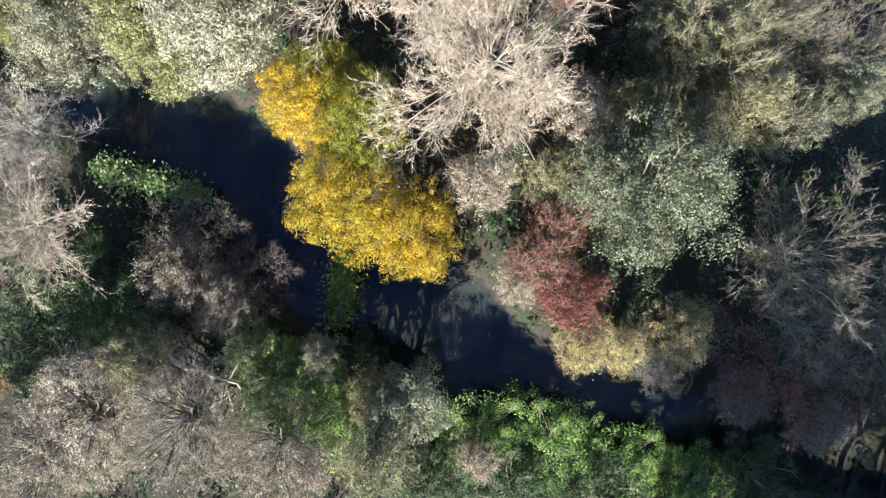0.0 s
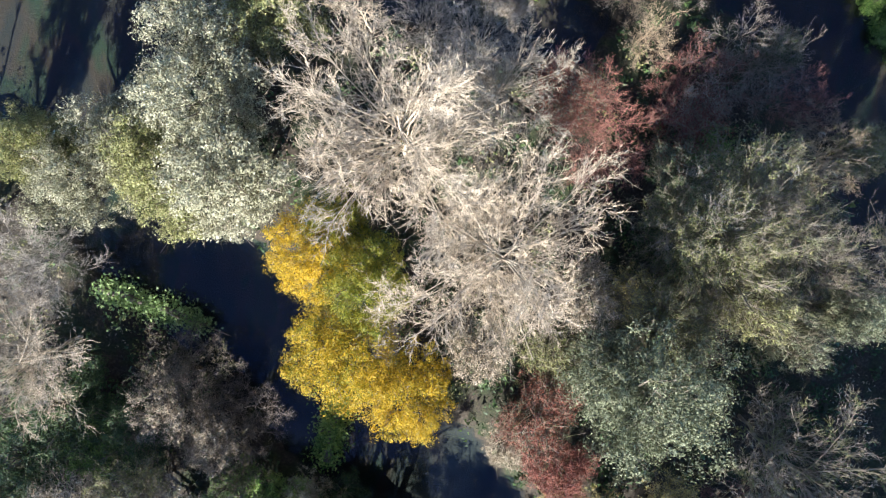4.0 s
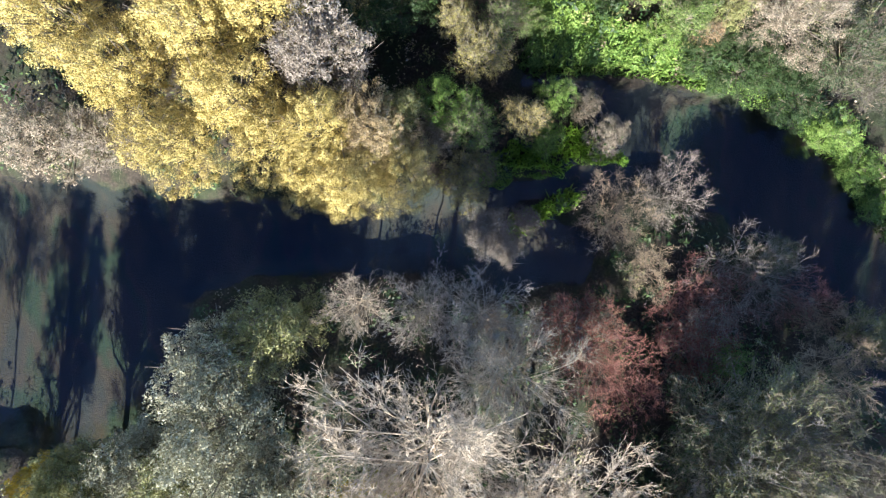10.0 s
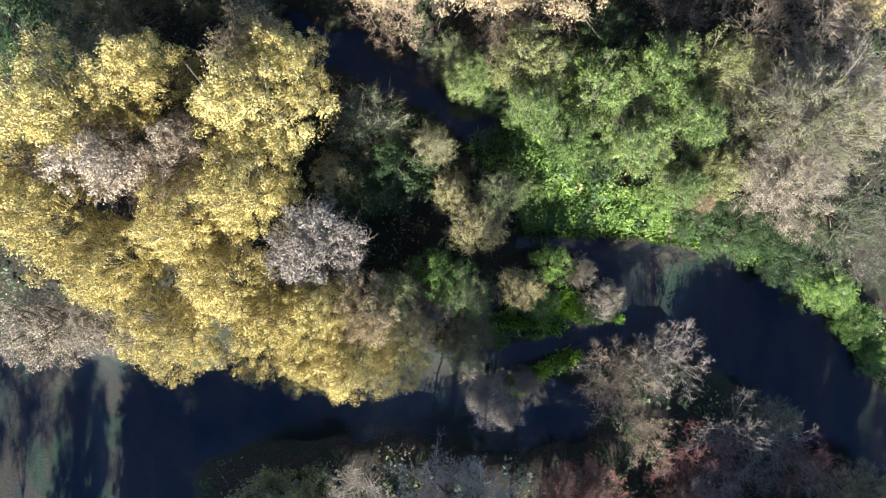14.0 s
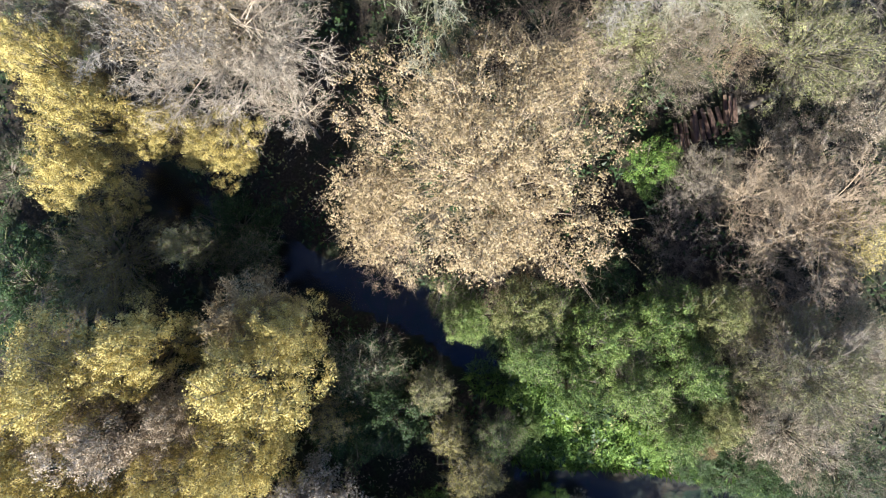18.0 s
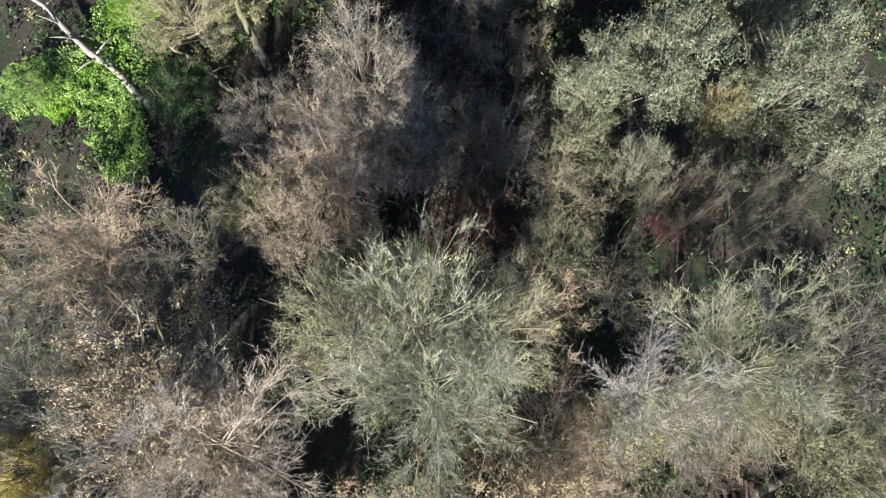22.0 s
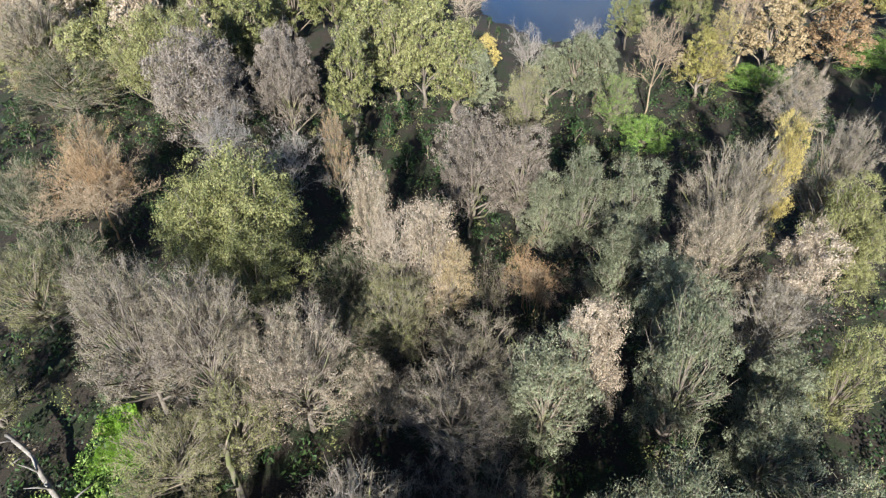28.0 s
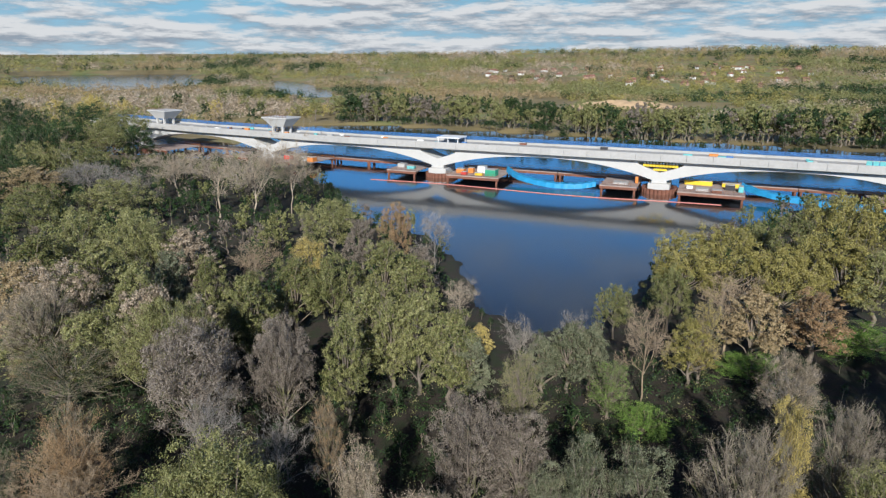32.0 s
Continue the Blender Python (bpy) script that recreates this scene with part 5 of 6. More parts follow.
tree("mound", "deep", 20.4, 31.7, 2.6, 2.2, "on the east bank")
tree("mound", "deep", 15.8, 32.8, 2, 2.0, "on the east bank")
tree("mound", "green", 13.4, 34.0, 2.2, 1.7, "on the east bank")
tree("mound", "bramble", 5.4, 35.4, 1.8, 1.3, "on the east bank")
tree("bare2", "bark", 20.9, 37.5, 11, 5.2, "on the east bank")
tree("bare2", "sand_twig", 22.8, 46.3, 9, 6.1, "on the east bank")
tree("bare3", "sand_twig", 19.4, 48.4, 8, 4.0, "on the east bank")
tree("bush", "olive", 21.4, 38.0, 9, 4.2, "on the east bank")
# these three are given dark twigs and leaves to stand in for shade
tree("brush", "bark", 25.1, 30.4, 7, 3.1, "on the east bank")
tree("thin", "deep", 23.8, 32.3, 6, 3.1, "on the east bank")
tree("brush", "bark", 20.9, 34.6, 6, 2.8, "on the east bank")
tree("thin", "rust", 16.0, 33.7, 4, 1.1, "on the east bank")

# north wood: the round oak, the white poplar and the scrub
tree("oak", "ochre", 3.3, 51.4, 11, 9.3, "in the woodland", "sand_twig", spin=40)
tree("brush", "sand_twig", 5.2, 45.6, 5, 3.4, "in the woodland")
tree("brush", "sand_twig", -2.6, 46.9, 5, 3.0, "in the woodland")
tree("bare2", "sand_twig", 8.1, 58.8, 8, 6.5, "in the woodland")
tree("thin", "olive", 12.4, 59.0, 7, 3.5, "in the woodland")
tree("bare", "pale", -8.4, 59.5, 14, 7.6, "in the woodland", "pale", spin=200)
tree("bare2", "grey", -13.6, 59.4, 13, 5.5, "in the woodland")
tree("bare3", "pale", -6.4, 55.2, 12, 3.5, "in the woodland", "pale")
tree("fine", "gold", -20.3, 59.4, 11, 2.8, "in the woodland")
tree("fine", "gold", -18.2, 55.9, 11, 3.1, "in the woodland")
tree("fine", "gold", -11.5, 54.1, 8, 2.8, "in the woodland")
tree("fine", "gold", -14.7, 55.3, 8, 2.5, "in the woodland")
tree("fine", "gold", -18.9, 52.5, 10.5, 3.1, "in the woodland")
tree("thin", "olive", -13.3, 48.4, 10, 1.9, "in the woodland")
tree("upright", "ochre", -9.8, 44.0, 10, 3.5, "on the river bank")
tree("bush", "tan", -20.1, 40.5, 10, 4.1, "in the woodland")
tree("bush", "willow", -18.9, 48.1, 7, 4.1, "in the woodland")
tree("mound", "deep", -25.0, 47.2, 4, 4.3, "in the woodland")
tree("mound", "deep", -12.0, 49.7, 3.5, 3.3, "in the woodland")
tree("mound", "deep", -18.5, 42.4, 4, 2.1, "in the woodland")
tree("thin", "deep", -25.8, 54.4, 5, 2.9, "in the woodland")
tree("thin", "deep", -11.2, 47.8, 5, 2.8, "in the woodland")
tree("bush", "tan", 16.4, 59.5, 5, 3.9, "in the woodland")
tree("thin", "mauve", 17.5, 50.1, 3.5, 3.3, "in the woodland")
tree("bush", "tan", 23.3, 50.2, 5, 4.3, "in the woodland")
tree("brush", "tan", 20.8, 44.0, 5, 4.2, "in the woodland")
tree("brush", "mauve", 16.0, 46.6, 4, 3.2, "in the woodland")
tree("brush", "sand_twig", 23.3, 41.0, 5, 4.6, "in the woodland")
tree("bush", "tan", 24.4, 38.2, 6, 4.1, "in the woodland")
tree("thin", "gold", 25.9, 45.3, 6, 3.1, "in the woodland")
tree("upright", "olive", 28.2, 47.0, 5, 2.1, "in the woodland")
tree("mound", "green", 14.9, 51.2, 2.5, 2.2, "in the woodland")
tree("brush", "bark", 19.5, 38.6, 5, 3.5, "in the woodland")
tree("bush", "tan", 20.8, 34.4, 6, 3.8, "in the woodland")
tree("thin", "olive", 19.0, 41.4, 4, 3.2, "in the woodland")
tree("brush", "bark", 25.2, 57.5, 6, 4.6, "in the woodland")
tree("brush", "sand_twig", 19.9, 58.5, 5, 3.6, "in the woodland")
tree("bush", "tan", 28.2, 53.1, 7, 3.8, "in the woodland")
tree("thin", "tan", 11.9, 57.7, 5, 2.9, "in the woodland")
tree("mound", "deep", 10.8, 44.9, 3.5, 2.5, "in the woodland")
tree("thin", "bramble", 15.5, 41.7, 4, 3.2, "in the woodland")
tree("thin", "bramble", 11.7, 40.6, 4.5, 3.2, "in the woodland")
tree("thin", "bramble", 7.0, 42.4, 4, 2.8, "in the woodland")
tree("thin", "bramble", 1.4, 44.3, 3, 2.2, "in the woodland")
tree("bare", "moss", 2.0, 61.6, 25, 6.5, "in the woodland", "moss", spin=60)
tree("bare3", "moss", 1.7, 63.7, 24, 5.5, "in the woodland", "moss")
tree("bush", "olive", -2.0, 65.0, 17, 4.0, "in the woodland")
tree("bush", "olive", 5.4, 64.5, 17, 4.0, "in the woodland")
tree("brush", "bark", -16.9, 65.9, 12, 8.7, "in the woodland")
tree("bare2", "sand_twig", -17.0, 70.3, 12, 6.6, "in the woodland")
tree("bush", "ochre", -13.1, 63.1, 12, 6.6, "in the woodland")
tree("bare2", "bark", -19.1, 63.0, 12, 6.0, "in the woodland")
tree("bare3", "bark", -11.1, 70.7, 12, 4.2, "in the woodland")
tree("bare", "moss", 17.9, 61.8, 15, 7.2, "in the woodland", "grey", spin=10)
tree("bare2", "bark", 23.2, 62.1, 14, 6.4, "in the woodland")
tree("bare3", "grey", 13.3, 60.6, 13, 5.9, "in the woodland")
tree("bush", "olive", 23.8, 57.6, 8, 4.8, "in the woodland")
tree("brush", "bark", 15.9, 57.6, 7, 4.9, "in the woodland")
tree("bare2", "mauve", -1.0, 76.3, 14, 6.5, "in the woodland")
tree("bush", "mauve", -0.6, 80.5, 13, 4.7, "in the woodland")
tree("thin", "mauve", 1.5, 76.6, 12, 3.7, "in the woodland")
tree("bare2", "mauve", 5.9, 76.3, 11, 4.6, "in the woodland")
tree("upright", "sage", 16.9, 79.5, 14, 4.2, "in the woodland")
tree("upright", "sage", 13.4, 79.9, 12, 3.4, "in the woodland")
tree("upright", "sage", 25.0, 78.6, 13, 4.3, "in the woodland")
tree("upright", "sage", 28.7, 75.0, 11, 3.7, "in the woodland")
tree("thin", "willow", 22.1, 78.4, 7, 2.8, "in the woodland")
tree("thin", "sage", 15.4, 74.0, 10, 2.7, "in the woodland")
tree("thin", "deep", 12.6, 77.3, 6, 3.4, "in the woodland")
tree("bush", "deep", 9.7, 69.4, 4, 4.1, "in the woodland")
tree("brush", "wine", 18.1, 71.4, 7, 2.9, "in the woodland")
tree("bare3", "bark", 22.0, 71.7, 8, 4.9, "in the woodland")
tree("mound", "deep", -10.2, 77.0, 3, 3.1, "in the woodland")
tree("mound", "deep", -14.1, 83.6, 4, 3.2, "in the woodland")
tree("mound", "lime", -18.2, 92.6, 1.8, 1.9, "in the woodland")
tree("mound", "lime", -19.5, 91.8, 1.2, 1.7, "in the woodland")
tree("mound", "green", -25.3, 85.4, 3, 2.4, "in the woodland")
tree("thin", "olive", -28.6, 95.6, 8, 3.2, "in the woodland")
tree("bush", "olive", -13.3, 88.8, 8, 4.3, "in the woodland")
tree("thin", "olive", -9.5, 90.9, 9, 3.6, "in the woodland")
tree("pole", "bark", 15.3, 71.8, 9, 1.2, "in the woodland")
tree("pole", "bark", 16.4, 72.2, 10, 1.2, "in the woodland")
tree("pole", "bark", 17.1, 70.3, 9, 1.1, "in the woodland")
tree("pole", "bark", 18.1, 72.8, 10, 1.2, "in the woodland")
tree("pole", "bark", 18.7, 70.9, 9, 1.2, "in the woodland")
tree("pole", "bark", 19.6, 72.0, 10, 1.2, "in the woodland")
tree("pole", "bark", 20.5, 70.0, 9, 1.1, "in the woodland")
tree("pole", "bark", 21.5, 71.2, 10, 1.1, "in the woodland")
tree("pole", "bark", 23.2, 72.7, 9, 1.2, "in the woodland")
tree("pole", "bark", 23.7, 70.9, 9, 1.2, "in the woodland")
tree("pole", "bark", 24.7, 71.7, 10, 1.2, "in the woodland")
tree("pole", "bark", 14.5, 69.9, 8, 1.2, "in the woodland")
tree("pole", "bark", 18.7, 68.9, 8, 1.2, "in the woodland")
tree("pole", "bark", 22.3, 69.4, 8, 1.2, "in the woodland")
tree("pole", "bark", 7.8, 75.4, 8, 1.2, "in the woodland")
tree("pole", "bark", 9.4, 77.4, 9, 1.2, "in the woodland")
tree("pole", "bark", 6.6, 73.3, 8, 1.2, "in the woodland")
tree("pole", "bark", 8.7, 81.0, 9, 1.3, "in the woodland")
tree("bare2", "sand_twig", -3.5, 73.9, 11, 6.1, "in the woodland")
tree("bare2", "mauve", -2.3, 76.8, 10, 4.5, "in the woodland")
tree("bush", "tan", -5.0, 72.4, 9, 3.9, "in the woodland")
tree("thin", "olive", 0.7, 68.8, 9, 3.1, "in the woodland")

for kind, look_, x, y, h, r in (("brush", "mauve_twig", -4.5, 81.0, 6, 4.2), ("brush", "mauve", 3.5, 83.0, 6, 4.5), ("brush", "mauve_twig", 8.5, 85.5, 6.5, 4.4), ("bush", "mauve", -8.0, 80.0, 6, 4.0), ("brush", "wine", 4.5, 72.0, 6, 3.6), ("brush", "mauve_twig", 10.5, 73.5, 7, 4.0), ("bush", "olive", -7.5, 73.5, 8, 3.8), ("brush", "mauve_twig", 14.0, 66.5, 7, 4.0), ("brush", "sand_twig", 8.5, 66.5, 7, 4.0), ("bush", "deep", 5.0, 79.0, 5, 3.5)):
    tree(kind, look_, x, y, h, r, "in the scrub")

# the wood between the walk and the lake
tree("bare2", "mauve", -14.6, 96.3, 14.6, 6.8, "in the woodland")
tree("bush", "mauve", -16.4, 95.9, 15.4, 4.75, "in the woodland")
tree("bush", "mauve", -11.6, 95.0, 14.9, 4.75, "in the woodland")
tree("bare2", "mauve", -5.0, 94.5, 13.5, 5, "in the woodland")
tree("bush", "tan", -4.8, 93.4, 12.6, 4.75, "in the woodland")
tree("dense", "olive", -11.5, 109.2, 14.9, 6.64, "in the woodland")
tree("dense", "olive", -13.8, 108.5, 13.7, 4.84, "in the woodland")
tree("round", "olive", -9.5, 104.2, 11.4, 5.22, "in the woodland")
tree("round2", "mauve", -19.0, 131.2, 16, 6.93, "in the woodland")
tree("bare3", "grey", -15.0, 122.6, 12.5, 4.7, "in the woodland")
tree("bare3", "grey", -8.3, 119.6, 11.4, 5.3, "in the woodland")
tree("bare2", "sand_twig", -27.8, 118.0, 11.4, 7.6, "in the woodland")
tree("bare3", "rust", -26.5, 118.2, 12.5, 5.4, "in the woodland")
tree("thin", "rust", -26.9, 120.6, 13.2, 3.41, "in the woodland")
tree("weeping", "tan", 0.0, 109.2, 14.9, 2.94, "in the woodland")
tree("weeping", "tan", 4.9, 104.8, 13.7, 3.6, "in the woodland")
tree("bare3", "pale", 2.2, 104.4, 13, 4.8, "in the woodland", "pale")
tree("weeping", "ochre", 6.6, 103.5, 10.3, 2.66, "in the woodland")
tree("thin", "rust", -3.7, 122.7, 11.4, 2.28, "in the woodland")
tree("round2", "mauve", 9.7, 115.8, 14.9, 4.46, "in the woodland")
tree("upright", "mauve", 14.6, 115.9, 12.6, 3.71, "in the woodland")
tree("upright", "sage", 19.0, 110.2, 13.7, 3.41, "in the woodland")
tree("upright", "sage", 23.2, 108.9, 13.2, 3.71, "in the woodland")
tree("upright", "sage", 20.9, 103.3, 11.4, 3.71, "in the woodland")
tree("upright", "sage", 16.1, 111.4, 10.3, 2.94, "in the woodland")
tree("brush", "rust", 13.6, 104.2, 8.32, 3.5, "in the woodland")
tree("brush", "sand_twig", 14.3, 103.9, 7.28, 3.2, "in the woodland")
tree("brush", "bark", 9.9, 103.7, 8.32, 2.8, "in the woodland")
tree("brush", "bark", 4.1, 99.7, 6.24, 6, "in the woodland")
tree("bare3", "bark", 0.9, 92.4, 7.28, 3.4, "in the woodland")
tree("bush", "olive", 1.9, 100.3, 9.15, 4.08, "in the woodland")
tree("upright", "tan", 15.1, 92.0, 14.9, 2.94, "in the woodland")
tree("upright", "sage", 12.0, 90.2, 12.6, 4.18, "in the woodland")
tree("upright", "sage", 20.7, 89.5, 17.2, 3.51, "in the woodland")
tree("upright", "sage", 22.3, 96.9, 13.7, 3.8, "in the woodland")
tree("upright", "sage", 27.9, 89.7, 10.3, 3.51, "in the woodland")
tree("upright", "sage", 25.9, 85.5, 10.4, 3.4, "in the woodland")
tree("upright", "olive", 32.5, 89.6, 12.6, 2.57, "in the woodland")
tree("bush", "mauve", 31.2, 107.7, 14.9, 4.94, "in the woodland")
tree("upright", "gold", 37.6, 111.5, 16, 2.57, "in the woodland")
tree("bush", "mauve", 44.0, 113.0, 13.7, 4.18, "in the woodland")
tree("upright", "olive", 41.4, 105.8, 12.6, 3.89, "in the woodland")
tree("upright", "tan", 33.3, 98.6, 13.7, 3.89, "in the woodland")
tree("bush", "tan", 28.9, 102.9, 12.6, 4.18, "in the woodland")
tree("bush", "grey", 30.5, 95.9, 10.3, 4.36, "in the woodland")
tree("upright", "olive", 42.1, 103.8, 10.3, 3.32, "in the woodland")
tree("bare3", "grey", 50.1, 130.1, 9.36, 4.8, "in the woodland")
tree("brush", "rust", -42.8, 146.7, 8.32, 4.4, "in the woodland")
tree("bush", "mauve", 5.5, 90.3, 9.15, 5.22, "in the woodland")
tree("thin", "tan", 0.2, 92.7, 9.15, 2.76, "in the woodland")
tree("bush", "deep", -0.8, 100.1, 6.24, 4.4, "in the woodland")
tree("bush", "bark", 8.0, 95.0, 8.01, 5.79, "in the woodland")
tree("bush", "deep", -1.8, 105.1, 8.01, 3.89, "in the woodland")
tree("round", "olive", -26.7, 141.8, 14.9, 5.41, "in the woodland")
tree("round2", "olive", -21.3, 138.8, 16, 4.46, "in the woodland")
tree("round2", "mauve", -9.8, 134.3, 14.9, 4.36, "in the woodland")
tree("bush", "tan", -42.7, 148.2, 14.9, 5.7, "in the woodland")
tree("bush", "deep", -26.3, 107.9, 9.15, 4.94, "in the woodland")
tree("bush", "olive", -28.1, 105.2, 9.15, 4.75, "in the woodland")
tree("mound", "green", -31.0, 112.7, 3.12, 3.2, "in the woodland")
tree("bush", "deep", -33.3, 117.5, 9.15, 4.36, "in the woodland")
tree("far", "olive", -9.2, 208.0, 13.7, 7.98, "in the woodland")
tree("far2", "mauve", -2.6, 193.9, 12.6, 4.66, "in the woodland")
tree("far", "rust", 4.3, 197.1, 14.9, 3.8, "in the woodland")
tree("bare3", "grey", 12.3, 194.6, 14.6, 5.6, "at the lake shore")
tree("far2", "olive", 2.0, 170.0, 14.9, 5.41, "in the woodland")
tree("far2", "olive", 6.4, 160.4, 14.9, 5.5, "at the lake shore")
tree("far2", "mauve", 8.2, 169.8, 13.7, 4.36, "at the lake shore")
tree("bare3", "pale", 14.2, 163.9, 9.36, 5, "at the lake shore", "pale")
tree("far2", "gold", 15.9, 152.6, 6.24, 2.5, "at the lake shore")
tree("bare2", "pale", -33.0, 239.7, 26, 12.5, "in the woodland", "pale")
tree("bare2", "pale", -24.3, 248.8, 25, 9.5, "in the woodland", "pale")
tree("bare2", "pale", -62.9, 277.1, 17.7, 15, "in the woodland", "pale")
tree("bare3", "pale", -44.3, 249.9, 18.7, 13.2, "in the woodland", "pale")
tree("bare2", "grey", -86.6, 268.3, 15.6, 14.3, "in the woodland")
tree("bare3", "grey", -68.0, 248.0, 14.6, 11.2, "in the woodland")
tree("far3", "gold", -11.4, 178.1, 13.5, 5.5, "in the woodland")
tree("bare3", "sand_twig", -20.9, 178.8, 12.5, 7.3, "in the woodland")
tree("far2", "olive", -12.2, 165.0, 13.7, 5.22, "in the woodland")
tree("far2", "olive", -17.1, 154.1, 14.9, 5.13, "in the woodland")
tree("far", "olive", -6.0, 164.5, 13.7, 5.22, "in the woodland")
tree("far2", "mauve", -11.0, 139.8, 13.7, 4.36, "in the woodland")
tree("far2", "olive", -2.6, 136.8, 14.9, 3.89, "in the woodland")
tree("far2", "olive", 2.8, 144.5, 13.7, 4.27, "in the woodland")
tree("far2", "olive", 6.4, 143.5, 14.9, 4.18, "in the woodland")
tree("far2", "olive", 10.5, 140.1, 13.7, 4.94, "in the woodland")
tree("far2", "sage", 12.7, 140.0, 10.3, 4.18, "in the woodland")
tree("far2", "olive", -0.2, 148.3, 14.9, 5.31, "in the woodland")
tree("bare3", "grey", 19.7, 142.9, 11.4, 4.1, "at the lake shore")
tree("far2", "sage", 26.5, 142.6, 10.3, 4.27, "at the lake shore")
tree("bare3", "grey", 28.0, 146.9, 10.4, 3.8, "at the lake shore")
tree("thin", "olive", 17.9, 131.9, 11.4, 3.41, "in the woodland")
tree("thin", "green", 29.8, 135.8, 8.01, 3.6, "in the woodland")
tree("mound", "green", 32.4, 130.9, 4.16, 4.1, "in the woodland")
tree("far2", "sage", 22.5, 141.6, 9.15, 3.41, "at the lake shore")
tree("far2", "sage", 29.5, 142.4, 10.3, 3.41, "at the lake shore")
tree("bare3", "sand_twig", 35.6, 139.5, 13.5, 5.2, "at the lake shore")
tree("thin", "gold", 45.5, 144.0, 12.6, 3.51, "in the woodland")
tree("far2", "willow", 43.4, 143.2, 10.3, 3.99, "in the woodland")
tree("far", "olive", 38.6, 159.7, 9.15, 3.6, "at the lake shore")
tree("far", "willow", 53.7, 170.0, 14.9, 7.4, "at the lake shore")
tree("bare3", "sand_twig", 53.2, 151.7, 13.5, 8.1, "in the woodland")
tree("far", "willow", 61.4, 169.4, 16, 8.45, "at the lake shore")
tree("far2", "ochre", 54.8, 147.7, 12.6, 5.6, "in the woodland")
tree("far", "willow", 83.5, 172.6, 20.6, 8.16, "at the lake shore")
tree("far3", "olive", 77.4, 174.4, 17.7, 6.9, "at the lake shore")
tree("far", "willow", 90.0, 171.3, 20.6, 7.68, "at the lake shore")
tree("far2", "willow", 80.0, 164.7, 14.9, 6.64, "at the lake shore")
tree("far", "willow", 73.2, 165.2, 14.9, 5.5, "at the lake shore")
tree("far2", "olive", 83.7, 161.4, 13.7, 6.45, "in the woodland")
tree("far2", "rust", 64.8, 148.6, 11.4, 5.7, "in the woodland")
tree("far", "willow", 67.8, 162.5, 13.7, 6.45, "in the woodland")
tree("far", "olive", 79.8, 191.8, 10.3, 5.5, "at the lake shore")
tree("mound", "green", 75.9, 151.2, 3.12, 9.5, "in the woodland")
tree("far", "olive", 48.3, 161.3, 11.4, 4.18, "at the lake shore")
tree("bush", "tan", 49.8, 130.9, 10.3, 4.27, "in the woodland")
tree("mound", "green", 52.3, 143.0, 4.16, 5.7, "in the woodland")
tree("far", "olive", -66.8, 236.7, 13.5, 10.5, "in the woodland")
tree("far", "olive", -79.4, 222.9, 14.9, 9.11, "in the woodland")
tree("far", "ochre", -101.8, 262.5, 12.5, 11.9, "in the woodland")
tree("far", "olive", -55.9, 189.4, 16, 7.31, "in the woodland")
tree("far", "olive", -45.5, 188.7, 16, 7.4, "in the woodland")
tree("far2", "olive", -57.4, 177.6, 14.9, 6.64, "in the woodland")
tree("far2", "olive", -43.9, 169.6, 16, 6.26, "in the woodland")
tree("far", "olive", -39.9, 184.0, 14.9, 5.98, "in the woodland")
tree("far2", "tan", -32.7, 179.6, 14.9, 6.36, "in the woodland")
tree("far2", "olive", -33.5, 157.2, 16, 5.6, "in the woodland")
tree("far2", "sage", -31.5, 166.0, 14.9, 4.08, "in the woodland")
tree("far2", "ochre", -52.2, 161.7, 14.9, 5.79, "in the woodland")
tree("far", "tan", -45.1, 158.6, 14.9, 6.64, "in the woodland")
tree("far2", "tan", -20.5, 140.9, 16, 3.99, "in the woodland")
tree("far2", "tan", -27.9, 145.3, 16, 5.79, "in the woodland")
tree("far2", "olive", -43.9, 150.5, 12.6, 7.03, "in the woodland")
tree("far2", "olive", -35.5, 145.9, 12.6, 5.89, "in the woodland")
tree("bush", "deep", -38.0, 142.7, 9.15, 8.16, "in the woodland")
tree("far2", "olive", -25.5, 165.9, 13.7, 4.18, "in the woodland")
tree("far2", "olive", -19.1, 151.3, 11.4, 3.6, "in the woodland")
tree("far", "deep", -146.6, 359.8, 21.8, 12.1, "in the woodland")
tree("far", "deep", -139.3, 397.2, 22.9, 14.7, "in the woodland")
tree("far", "olive", -113.7, 372.4, 20.8, 12.2, "in the woodland")
tree("far", "deep", -117.4, 320.0, 20.8, 11.3, "in the woodland")
tree("far", "deep", -122.9, 300.2, 20.8, 10.4, "in the woodland")
tree("far", "olive", -105.8, 330.7, 19.8, 10.6, "in the woodland")
tree("far", "deep", -97.9, 339.9, 16.6, 9.6, "in the woodland")
tree("far", "olive", -112.4, 292.0, 16.6, 9, "in the woodland")
tree("far", "olive", -99.7, 291.4, 16.6, 9.1, "in the woodland")
tree("far", "deep", -108.9, 270.9, 14.6, 9.3, "in the woodland")
tree("far", "deep", -186.4, 419.1, 22.9, 10.3, "in the woodland")
tree("far2", "rust", -124.9, 330.3, 15.6, 4.7, "in the woodland")
tree("far", "gold", -164.0, 463.2, 20.8, 9.8, "in the woodland")
tree("bare3", "sand_twig", -280.8, 642.5, 25, 13.9, "in the woodland")

